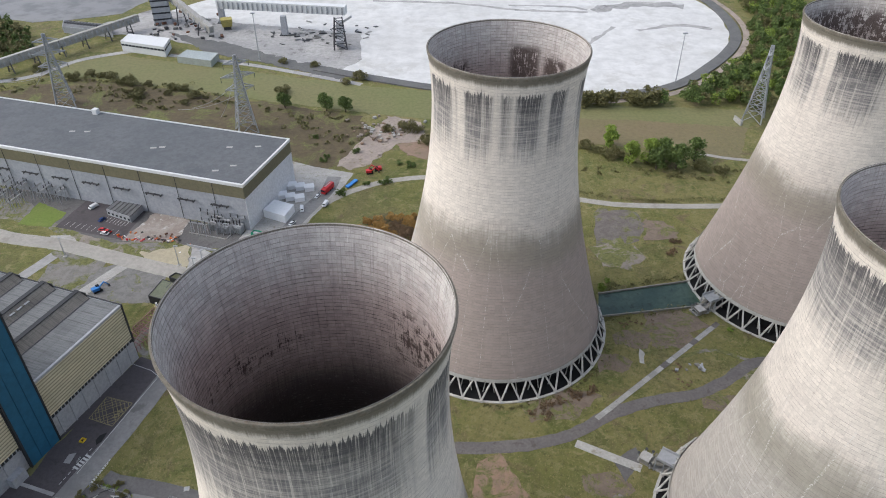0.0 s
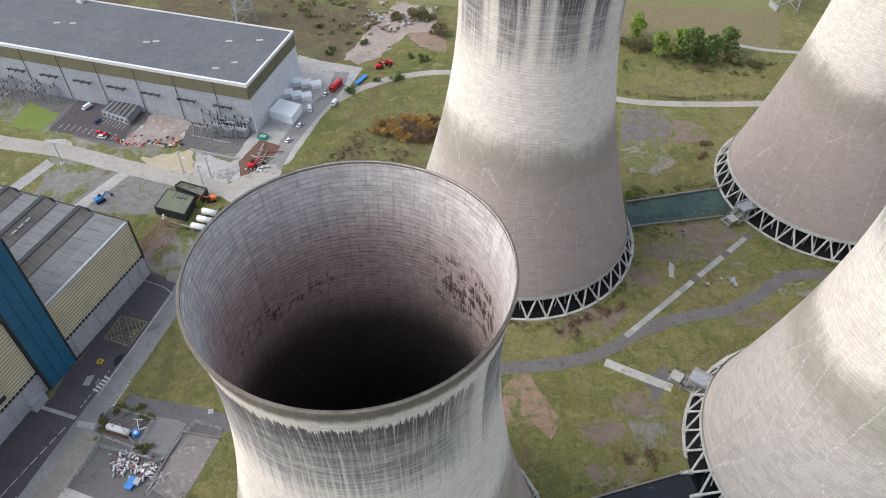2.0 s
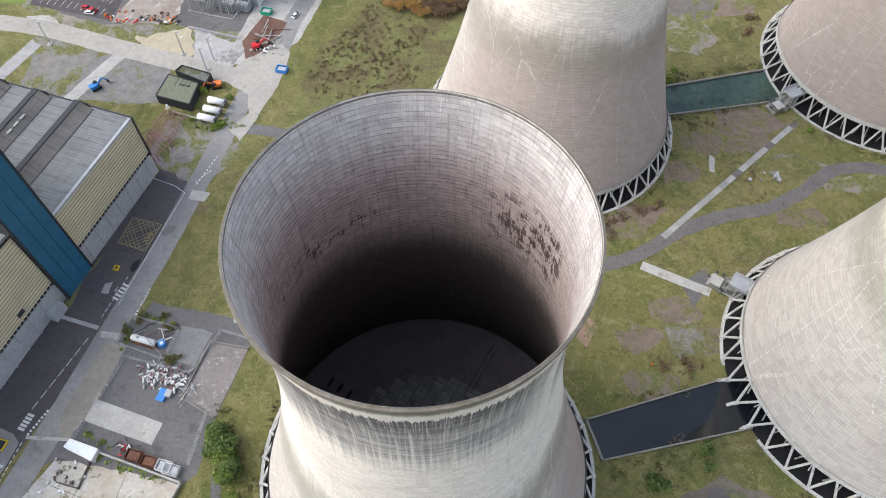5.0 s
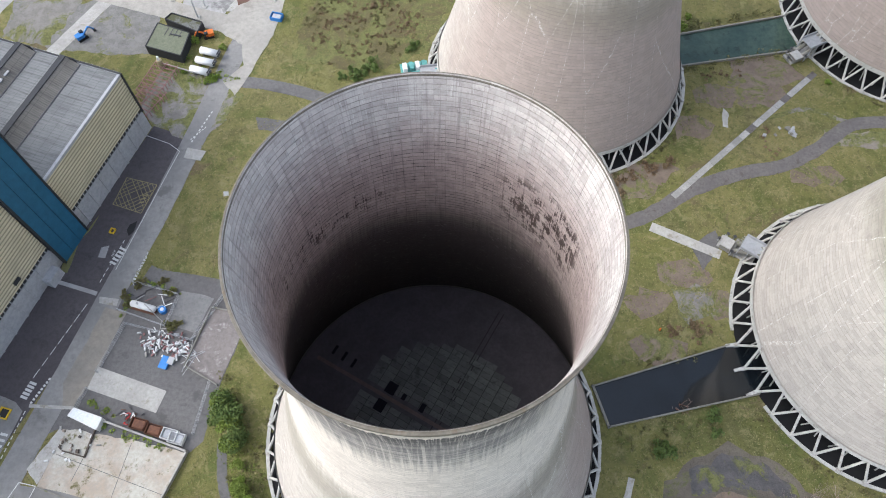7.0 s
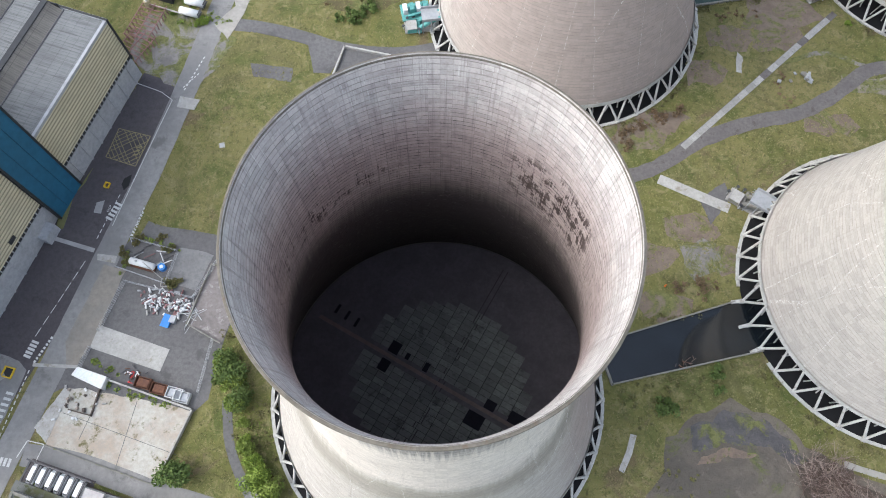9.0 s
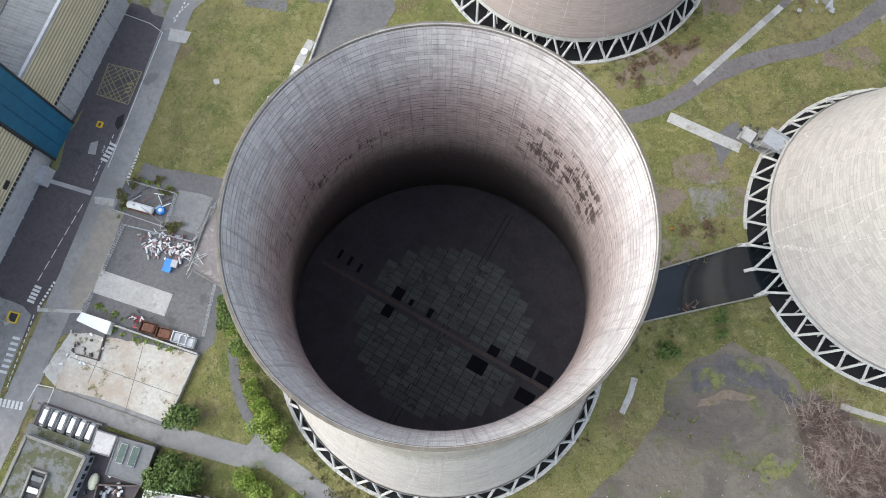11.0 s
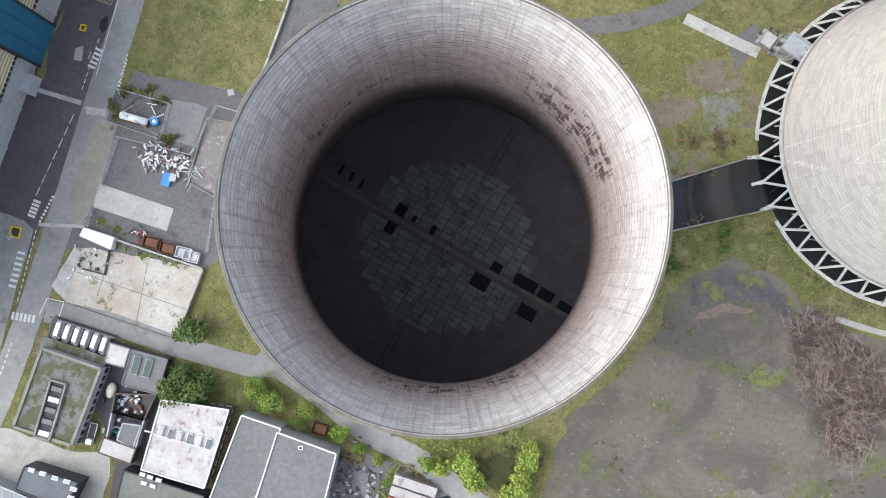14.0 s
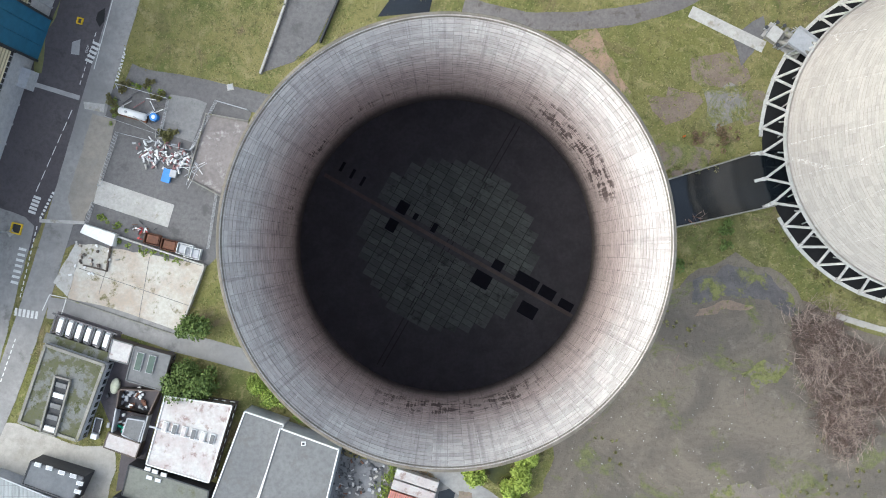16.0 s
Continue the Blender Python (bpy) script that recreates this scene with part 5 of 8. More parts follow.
def turbine_block(x0, x1, depth_to, top):
    n = x1 - x0
    cx = (x0 + x1) / 2
    part("lower_wall", boxes(((cx, depth_to / 2, -0.2), (n, depth_to, 9.4))), GREYWALL, turbine, "grey concrete lower wall")
    part("window_strip", boxes(((cx, depth_to / 2 + 0.2, 9.2), (n - 0.5, depth_to, 1.6))), DARKTRIM, turbine, "dark glazed strip")
    part("cladding", boxes(((cx, depth_to / 2 - 0.15, 10.8), (n, depth_to, top - 10.8))), CREAM, turbine, "cream profiled cladding")
    part("roof", boxes(((cx, depth_to / 2, top - 0.1), (n - 0.4, depth_to - 0.6, 0.35))), SHEETROOF, turbine, "grey sheeted roof")
    part("gutter", boxes(((cx, 0.2, top - 0.5), (n + 0.3, 0.9, 1.0))), DARKTRIM if x0 < -1 else GREYWALL, turbine)
    part("edge_trim", boxes(((x1, depth_to / 2, 9.0), (0.7, depth_to + 0.8, top - 8.4))), DARKTRIM, turbine, "dark edge trim")
    for k in range(int(n / 1.6)):
        part("window_mullion", boxes(((x0 + 0.8 + k * 1.6, 0.02, 9.2), (0.3, 0.3, 1.6))), GREYWALL, turbine)
    for k in range(int(n / 6)):
        part("wall_pier", boxes(((x0 + 3 + k * 6.0, -0.12, -0.2), (0.6, 0.3, 9.3))), GREYWALL, turbine)


turbine_block(0.2, 43.0, DEEP, TH)
turbine_block(-95.0, -12.7, 40.0, TH + 9.0)


def northlight(y, w, h):
    bm = bmesh.new()
    x0, x1 = 0.6, 42.2
    prof = [(y, TH + 0.2), (y + w * 0.72, TH + h), (y + w, TH + h), (y + w, TH + 0.2)]
    a = [bm.verts.new((x0, p, z)) for p, z in prof]
    b = [bm.verts.new((x1, p, z)) for p, z in prof]
    bm.faces.new(a[::-1])
    bm.faces.new(b)
    for i in range(4):
        bm.faces.new((a[i], a[(i + 1) % 4], b[(i + 1) % 4], b[i]))
    bmesh.ops.recalc_face_normals(bm, faces=bm.faces)
    roof = part("northlight", bm, NORTHLIGHT, turbine, "raised sheeted northlight")
    part("ridge", boxes(((21.4, y + w * 0.86, TH + h), (41.8, w * 0.34, 0.25))), DARKTRIM, roof)
    part("flashing", boxes(((21.4, y - 0.3, TH + 0.2), (41.6, 0.4, 0.2))), DARKSTEEL, roof)
    part("end_wall", boxes(((x1 + 0.2, y + w * 0.6, TH), (0.3, w * 0.8, h * 0.9))), DARKTRIM, roof)


for y in (14.2, 30.5, 46.8, 63.0, 79.2):
    northlight(y, 5.6, 2.6)
for k in range(3):
    part("roof_light", boxes(((24 + k * 3.4, 33.4, TH + 1.5), (2.2, 2.2, 0.25))), STEEL, turbine)
part("north_parapet", boxes(((43.0, DEEP / 2, TH - 0.6), (0.9, DEEP, 1.1))), GREYWALL, turbine, "pale parapet with louvres")
for k in range(16):
    part("louvre", boxes(((43.5, 18 + k * 1.5, TH - 1.2), (0.5, 0.9, 1.3))), WHITE, turbine)
part("blue_tower", boxes(((-6.25, 30.0, -0.2), (12.5, 62.0, 60.0))), BLUE, turbine, "tall blue-clad tower")
for k in range(1, 3):
    part("cladding_seam", boxes(((-12.5 + 0.2 + k * 4.1, -1.06, 0), (0.1, 0.14, 59.7))), plain("dark_blue_seam", (0.016, 0.07, 0.12), 0.5), turbine)
for x in (-12.5, 0.0):
    part("tower_trim", boxes(((x, 29.8, 0), (0.6, 62.2, 59.6))), DARKTRIM, turbine)
part("vent_grille", boxes(((-26, -0.3, 12.6), (2.6, 0.2, 1.6))), DARKTRIM, turbine)
part("loading_bay", boxes(((-18.5, -1.2, -0.2), (5.5, 3.0, 4.2))), GREYWALL, turbine)

# outbuildings south of the storage yard
building("mossy_office", [(-136.6, 72.5), (-119.6, 66.3), (-128.0, 44.9), (-144.6, 50.6)], 5.0, GREYWALL, MOSSROOF, "low office block with a moss-grown felt roof", "office", 0.5, WALLCON, ((0, 1.2, 1.6, 8, 0.6), (1, 1.2, 1.6, 10, 0.6), (3, 1.2, 1.6, 10, 0.6)), trim_w=0.8)
cx0, cy0 = ((-133.8, 55.1))
court = thing("roof_well", "sunken light well with rooflights on the mossy office", "light well", (cx0, cy0, 5.06), -16.5)
part("well_floor", boxes(((0, 0, 0.02), (4.2, 15.5, 0.05))), DARKTRIM, court)
for x in (-2.2, 2.2):
    part("well_kerb", boxes(((x, 0, 0), (0.5, 16, 0.9))), WALLCON, court)
for y in (-8, 8):
    part("well_kerb", boxes(((0, y, 0), (4.9, 0.5, 0.9))), WALLCON, court)
for k, y in enumerate((-6.5, -3.2, 0, 3.0, 6.0)):
    part("roof_light", boxes(((0.2, y, 0.05), (3.0, 1.3, 0.8))), WHITE if k in (0, 3) else GREYROOF, court)
building("motor_store", [(-112.1, 71.2), (-101.8, 68.2), (-104.9, 58.4), (-114.8, 61.5)], 4.0, BRICK, GREYROOF, "small grey-roofed store with pale patched felt", "store", 0.3, GREYROOF, ((1, 1.0, 1.4, 5, 0.5),))
building("tank_shed", [(-118.4, 73.3), (-112.4, 71.4), (-114.1, 65.9), (-119.9, 67.6)], 3.8, BRICK, WHITEROOF, "small shed with a patched white roof", "shed", 0.25, GREYROOF)
for p in ((-110.7, 66.8), (-107.4, 65.9),):
    ob = thing("rooflight", "long low rooflight on the store", "rooflight", (*p, 4.06), -16)
    part("frame", boxes(((0, 0, 0), (2.0, 5.2, 0.5))), STEEL, ob)
    part("pane", boxes(((0, 0, 0.5), (1.7, 4.9, 0.08))), GREENWATER, ob)
for pts, mt, lb in (([(-117.2, 58.8), (-105.8, 58.2), (-109.1, 51.5), (-118.1, 53.7)], BRICK, "roofless brick yard with rubble"), ([(-118.1, 53.7), (-109.1, 51.5), (-112.0, 42.0), (-119.7, 46.1)], GREYWALL, "roofless store with scrap inside")):
    wall_run("yard_wall", pts, 3.0, 0.4, mt, lb, "walled yard", True)
building("lean_to", [(-115.0, 50.8), (-109.8, 49.9), (-112.0, 43.6), (-116.7, 46.0)], 3.0, GREYWALL, GREYROOF, "grey lean-to roof in the walled yard", "lean-to", 0.2)
building("pink_roof_shed", [(-120.3, 47.0), (-111.1, 43.6), (-112.8, 39.3), (-121.9, 42.7)], 3.2, BRICK, WHITEROOF, "low shed with flaking pinkish-white roof", "shed", 0.2, BRICK)
white_house = building("white_roofed_workshop", [(-103.0, 57.5), (-84.3, 54.3), (-91.3, 33.0), (-108.7, 38.5)], 6.0, BRICK, WHITEROOF, "workshop with a flaking white roof", "workshop", 0.35, WHITE, ((1, 2.5, 1.6, 9, 0.5), (0, 2.5, 1.6, 8, 0.5)))
(wx, wy), = ((-96.0, 46.7),)
for k in range(6):
    v = thing("roof_vent", "low white roof vent on the workshop", "roof vent", (wx - 7.0 + k * 2.6, wy + 2.2 - k * 0.75, 6.06), -17, "roof vents")
    part("curb", boxes(((0, 0, 0), (1.5, 3.0, 0.5))), WHITE, v)
    part("cap", boxes(((0, 0, 0.5), (1.1, 2.5, 0.25))), GREYROOF if k % 2 else WHITEROOF, v)
(wx2, wy2), = ((-98.9, 46.5),)
rib = thing("roof_upstand", "pale upstand across the white roof", "roof upstand", (wx2, wy2, 6.06), -17)
part("upstand", boxes(((0, 0, 0), (18, 0.4, 0.4))), STEEL, rib)
building("flat_roofed_depot", [(-80.6, 53.1), (-69.8, 49.2), (-81.9, 17.2), (-94.8, 17.5)], 7.4, GREYWALL, GREYROOF, "grey flat-roofed depot, lower half", "depot", 0.4, WHITE)
building("flat_roofed_depot", [(-70.7, 48.5), (-54.6, 42.3), (-61.3, 17.2), (-81.0, 17.6)], 8.4, GREYWALL, GREYROOF, "grey flat-roofed depot, taller half with roof vent", "depot", 0.4, WHITE)
(vx, vy), = ((-64.3, 44.1),)
v = thing("roof_vent", "small square vent on the depot roof", "roof vent", (vx, vy, 8.46))
part("curb", boxes(((0, 0, 0), (1.2, 1.0, 0.5))), WHITE, v)
part("opening", boxes(((0, 0, 0.5), (0.7, 0.6, 0.06))), DARKTRIM, v)
building("slate_roofed_block", [(-140.6, 40.2), (-125.8, 35.4), (-129.3, 28.4), (-143.3, 33.8)], 6.0, DARKSTEEL, HALLROOF, "dark roofed block with white rooflights", "block", 0.3, DARKTRIM)
for p in ((-138.5, 39.1), (-135.4, 38.1), (-132.0, 36.8), (-128.8, 35.8), (-127.0, 33.7), (-127.7, 31.4),):
    ob = thing("rooflight", "small white rooflight on the dark roof", "rooflight", (*p, 6.06), -17, "small rooflights")
    part("frame", boxes(((0, 0, 0), (1.8, 1.1, 0.4))), WHITE, ob)
    part("pane", boxes(((0, 0, 0.4), (1.5, 0.8, 0.06))), STEEL, ob)
building("green_grey_block", [(-113.5, 38.6), (-91.3, 31.0), (-93.2, 16.6), (-119.1, 17.1)], 6.0, DARKSTEEL, worn("grey_green_felt", (0.135, 0.14, 0.12), (0.155, 0.158, 0.138), 0.08, 0.9, dirt=(0.09, 0.095, 0.055), bump=0.1), "grey-green roofed block with rooflights", "block", 0.3, DARKTRIM)
building("plant_room", [(-117.0, 30.4), (-111.8, 28.8), (-114.0, 23.5), (-119.0, 25.0)], 7.6, DARKSTEEL, GREYROOF, "small dark plant room beside the grey-green block", "plant room", 0.3, DARKTRIM)
for p in ((-108.1, 37.3), (-106.1, 36.5), (-103.7, 35.6), (-107.7, 34.9), (-105.3, 34.1),):
    ob = thing("rooflight", "square pale rooflight on the green-grey roof", "rooflight", (*p, 6.06), -17, "small rooflights")
    part("frame", boxes(((0, 0, 0), (1.7, 1.1, 0.35))), STEEL, ob)
    part("pane", boxes(((0, 0, 0.35), (1.4, 0.8, 0.06))), WHITE, ob)
building("pale_shed", [(-162.0, 40.0), (-150.0, 35.6), (-136.5, 29.8), (-121.0, 24.6), (-126.0, 10.0), (-168.0, 12.0)], 5.0, GREYWALL, sheeted("pale_sheet_roofing", (0.25, 0.265, 0.265), (0.20, 0.215, 0.215)), "pale grey shed with a sheeted roof", "shed", 0.2)

# carport with white vehicles under its frames
(ca_x, ca_y), (cb_x, cb_y) = ((-134.2, 76.9), (-120.7, 72.2))
ca, cb = Vector((ca_x, ca_y)), Vector((cb_x, cb_y))
ang = math.degrees(math.atan2((cb - ca).y, (cb - ca).x))
carport = thing("carport", "dark steel carport frame over six bays", "carport", (*ca, 0), ang)
L = (cb - ca).length
for k in range(7):
    part("frame_bar", boxes(((-1.4 + k * L / 5.2, 0, 2.5), (0.5, 6.2, 0.35))), DARKSTEEL, carport)
    part("post", boxes(((-1.4 + k * L / 5.2, -2.8, -0.1), (0.3, 0.3, 2.7))), DARKSTEEL, carport)
    part("post", boxes(((-1.4 + k * L / 5.2, 2.8, -0.1), (0.3, 0.3, 2.7))), DARKSTEEL, carport)
part("rear_canopy", boxes(((L / 2, -4.0, 2.7), (L + 5, 3.0, 0.3))), MOSSROOF, carport, "moss-grown canopy")
part("front_bar", boxes(((L / 2, 3.1, 2.5), (L + 5, 0.4, 0.4))), DARKSTEEL, carport)
part("bay_floor", boxes(((L / 2, 0, 0.0), (L + 5, 7.0, 0.12))), TARMAC, carport)

# storage sheds north of it
building("white_shed", [(-126.1, 105.6), (-117.5, 102.6), (-118.5, 99.2), (-127.4, 103.3)], 2.6, WHITE, worn("white_sheet_roof", (0.68, 0.72, 0.74), (0.60, 0.64, 0.66), 0.2, 1.5, 0.5), "small white sheet-roofed shed", "shed", 0.1, WHITE)
building("green_roofed_hut", [(-128.6, 239.0), (-126.0, 250.6), (-113.2, 245.4), (-114.8, 234.1)], 4.0, DARKTRIM, worn("green_felt_roof", (0.135, 0.15, 0.10), (0.165, 0.175, 0.125), 0.15, 1.0), "dark hut with a ribbed green felt roof", "hut", 0.25, DARKTRIM)
building("mossy_bunker", [(-123.9, 252.9), (-121.8, 256.0), (-109.4, 251.1), (-110.5, 246.0)], 3.4, DARKTRIM, MOSSROOF, "dark walled bunker with mossy floor", "bunker", 0.5, DARKTRIM)
(ph_x, ph_y), = ((-118.3, 244.2),)
ob = thing("roof_upstand", "low upstand on the green hut roof", "roof upstand", (ph_x, ph_y, 4.06), 0)
part("upstand", boxes(((0, 0, 0), (4.5, 0.5, 0.3), -16)), DARKSTEEL, ob)
for k in range(4):
    part("seam", boxes(((-3.6 + k * 1.8, 2.0 - k * 0.4, 0), (0.15, 4.2, 0.12), -16)), DARKSTEEL, ob)

# substation buildings
building("relay_house", [(-174.0, 309.4), (-169.8, 323.4), (-155.8, 317.5), (-159.1, 302.1)], 3.6, GREYWALL, SHEETROOF, "low relay house with ribbed grey roof", "relay house", 0.2, STEEL, ((3, 1.0, 1.2, 6, 0.5),))
(rh_x, rh_y), = ((-164.8, 312.8),)
ob = thing("roof_ribs", "dark ribs across the relay house roof", "roof ribs", (rh_x, rh_y, 3.66))
ra, rb, rc, rd = [Vector(p) - Vector((rh_x, rh_y)) for p in ((-174.0, 309.4), (-169.8, 323.4), (-155.8, 317.5), (-159.1, 302.1))]
for k in range(7):
    f = k / 6
    part("rib", beam(bmesh.new(), (*ra.lerp(rd, f), 0.1), (*rb.lerp(rc, f), 0.1), 0.3), DARKSTEEL, ob)
building("site_cabin", [(-92.4, 307.4), (-88.5, 317.4), (-77.3, 312.3), (-80.4, 301.6)], 4.5, CANVAS, CANVAS, "long white flat-roofed site cabin", "cabin", 0.1)
(gr_x, gr_y), = ((-152.4, 316.7),)
ob = thing("kiosk", "small pale rounded kiosk beside the hall", "kiosk", (gr_x, gr_y, 0), 15)
part("body", boxes(((0, 0, -0.1), (4.5, 3.5, 3.0), 0, 0.85)), GREYWALL, ob)
part("lid", boxes(((0, 0, 2.9), (3.2, 2.4, 0.4))), PALECON, ob)

# buildings beyond the field
ob = building("white_office", [(-251.6, 544.2), (-250.9, 560.9), (-215.2, 550.5), (-213.3, 530.7)], 8.0, WHITE, WHITE, "two-storey white office with a ribbon window", "office", 0.2, WHITE, ((3, 4.6, 1.5, 12, 0.85), (2, 4.6, 1.5, 4, 0.85), (0, 4.6, 1.5, 4, 0.8)))
building("green_shed", [(-200.9, 519.5), (-197.4, 533.7), (-171.2, 526.5), (-172.9, 510.4)], 5.0, worn("pale_green_wall", (0.35, 0.38, 0.34), (0.30, 0.32, 0.29), 0.2, 1.0), worn("pale_sheet_roof", (0.36, 0.40, 0.40), (0.31, 0.34, 0.34), 0.1, 0.8), "low shed with pale green sheet roof", "shed", 0.2)
building("long_low_shed", [(-315.9, 585.9), (-322.4, 603.1), (-278.2, 591.6), (-270.5, 574.9)], 5.0, GREYWALL, SHEETROOF, "long low shed with roof vents", "shed", 0.2)
for k in range(14):
    f = k / 13
    a0, b0 = [Vector(p) for p in ((-317.0, 597.3), (-277.5, 585.9))]
    q = a0.lerp(b0, f)
    v = thing("roof_vent", "dark vent on the long low shed", "roof vent", (q.x, q.y, 5.06), 0, "shed vents")
    part("cowl", boxes(((0, 0, 0), (2.6, 5.0, 1.2), 0, 0.8)), DARKSTEEL, v)


# conveyors and gantries
def gallery(a, b, za, zb, w, h, material, legs, label, fins=0):
    """An enclosed conveyor from a to b on trestles."""
    a3, b3 = Vector((*a, za)), Vector((*b, zb))
    d = b3 - a3
    turn = math.degrees(math.atan2(d.y, d.x))
    ob = thing("conveyor_gallery", label, "conveyor", (*a, 0), turn)
    n = Vector((d.x, d.y)).length
    bm = beam(bmesh.new(), (0, 0, za), (n, 0, zb), h, w)
    part("housing", bm, material, ob)
    for k in range(legs):
        f = (k + 0.5) / legs
        z = za + (zb - za) * f - h / 2
        for s in (-1, 1):
            part("trestle_leg", beam(bmesh.new(), (n * f, s * w * 0.7, -0.2), (n * f, s * w * 0.35, z), 0.7), DARKSTEEL, ob)
        part("trestle_brace", beam(bmesh.new(), (n * f, -w * 0.6, z * 0.4), (n * f, w * 0.6, z * 0.4), 0.4), DARKSTEEL, ob)
    for k in range(fins):
        f = (k + 0.5) / fins
        for s in (-1, 1):
            part("fin", boxes(((n * f, s * (w / 2 + 0.3), za + (zb - za) * f - h / 2), (1.0, 0.8, h * 0.9))), STEEL, ob)
    return ob


gallery(*((-334.0, 474.4), (-254.7, 594.0)), 9, 10, 6.0, 3.2, PALECON, 7, "long pale covered conveyor on trestles", 30)
gallery(*((-234.5, 617.1), (-187.2, 570.1)), 22, 8, 6.0, 4.0, PALECON, 2, "inclined pale conveyor to the stocking ground", 8)
gallery(*((-189.0, 603.8), (-79.5, 585.8)), 19, 19, 7.0, 6.5, WHITE, 0, "white stacker gallery with ribbed sides", 26)
for p, hgt in zip(((-130.6, 581.2), (-83.2, 567.8), (-189.9, 612.4)), (15.5, 15.5, 15.5)):
    ob = thing("gallery_pier", "pale concrete pier under the stacker gallery", "pier", (*p, 0), 0)
    part("column", boxes(((0, 0, -0.2), (5.0, 4.0, hgt + 0.4), 0, 0.9)), GREYWALL, ob)
    part("footing", boxes(((0, 0, -0.2), (8, 7, 0.8))), DARKTRIM, ob)
(tx, ty), = ((-241.1, 612.4),)
ob = thing("transfer_tower", "pale multi-storey conveyor transfer tower", "transfer tower", (tx, ty, 0), 17)
part("body", boxes(((0, 0, -0.2), (14, 12, 24))), GREYWALL, ob)
for k in range(4):
    part("floor_band", boxes(((0, 0, 4 + k * 5.2), (14.5, 12.5, 1.2))), DARKTRIM, ob)
part("roof", boxes(((0, 0, 24), (15, 13, 0.6))), WHITE, ob)
(tx, ty), = ((-81.1, 550.0),)
ob = thing("stacker_head", "rusty lattice stacker head with chute", "stacker", (tx, ty, 0), 10)
bm = bmesh.new()
for s in (-1, 1):
    for u in (-1, 1):
        beam(bm, (s * 5, u * 4, 0), (s * 3, u * 2.5, 24), 0.7)
    for z in (5, 11, 17, 23):
        k = 5 - z / 12
        beam(bm, (s * k, -3.5, z), (s * k, 3.5, z), 0.5)
        beam(bm, (-k, s * 3.4, z), (k, s * 3.4, z), 0.5)
        beam(bm, (-k, s * 3.4, z), (k, s * 3.4, z - 5), 0.4)
part("lattice", bm, DARKSTEEL, ob)
part("boom", beam(bmesh.new(), (-2, 0, 18), (10, -4, 26), 1.6), STEEL, ob)
part("cab", boxes(((0, 0, 2), (6, 5, 5))), GREYWALL, ob)
(tx, ty), = ((-181.7, 595.0),)
ob = thing("yellow_hopper", "dirty yellow loading hopper", "hopper", (tx, ty, 0), 20)
part("bin", boxes(((0, 0, 3), (8, 7, 6), 0, 1.2)), worn("dirty_yellow", (0.42, 0.36, 0.10), (0.30, 0.26, 0.10), 0.2, 1.0), ob)
part("base", boxes(((0, 0, -0.2), (6, 5, 3.4))), DARKSTEEL, ob)


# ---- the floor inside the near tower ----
PIT_SHADE = plain("shaded_pit", (0.03, 0.03, 0.042), 0.9)
floor = thing("packing_floor", "dark grid of floor slabs with a cross-channel inside the tower", "floor", (-23.6, 97.4, SILL + 0.6), -31, kind="structure")
slab_mesh = mesh_of("floor_slab", boxes(((0, 0, 0), (3.2, 1.55, 0.16))), SLAB)
for i in range(-8, 8):
    for j in range(-15, 15):
        x, y = (i + 0.5) * 3.35, (j + 0.5) * 1.66
        if math.hypot(x, y) < 23.8 and j not in (-1, 0) and abs(x) > 0.5:
            q = part("floor_slab", slab_mesh, None, floor)
            q.matrix_local = pose(x, y, 0.02 + random.uniform(0, 0.05), 0, 0, random.uniform(-0.5, 0.5))
# dark disc paints the shade seen through the slab joints
part("under_slab", tube(bmesh.new(), (0, 0, -0.3), (0, 0, 0.012), 22.6, n=64), plain("joint_shade", (0.05, 0.05, 0.052), 0.9), floor, "dark disc, its colour the shade in the slab joints")
part("channel", boxes(((0, 0, 0.0), (78, 1.0, 0.35))), worn("channel_concrete", (0.36, 0.285, 0.265), (0.26, 0.21, 0.20), 0.2, 1.0), floor, "long central distribution channel")
part("channel_bed", boxes(((0, 0, 0.0), (50, 3.4, 0.05))), DECK, floor)
# cross channel bars, their shade put into the colour
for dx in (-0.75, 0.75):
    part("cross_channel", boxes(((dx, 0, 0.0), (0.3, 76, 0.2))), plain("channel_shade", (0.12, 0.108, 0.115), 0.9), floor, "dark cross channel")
# floor holes are low blocks in the near-black of their shade
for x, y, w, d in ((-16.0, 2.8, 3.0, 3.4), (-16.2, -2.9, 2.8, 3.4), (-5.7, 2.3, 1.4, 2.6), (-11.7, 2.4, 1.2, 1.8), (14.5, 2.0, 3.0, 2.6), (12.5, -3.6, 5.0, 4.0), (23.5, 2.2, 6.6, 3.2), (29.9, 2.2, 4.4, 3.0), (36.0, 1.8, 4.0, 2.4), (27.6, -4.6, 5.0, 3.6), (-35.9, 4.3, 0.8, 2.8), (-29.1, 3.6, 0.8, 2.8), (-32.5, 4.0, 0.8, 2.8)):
    part("opening", boxes(((x, y, 0.0), (w, d, 0.24))), PIT_SHADE, floor, "low block painted black for the shade of a floor hole")


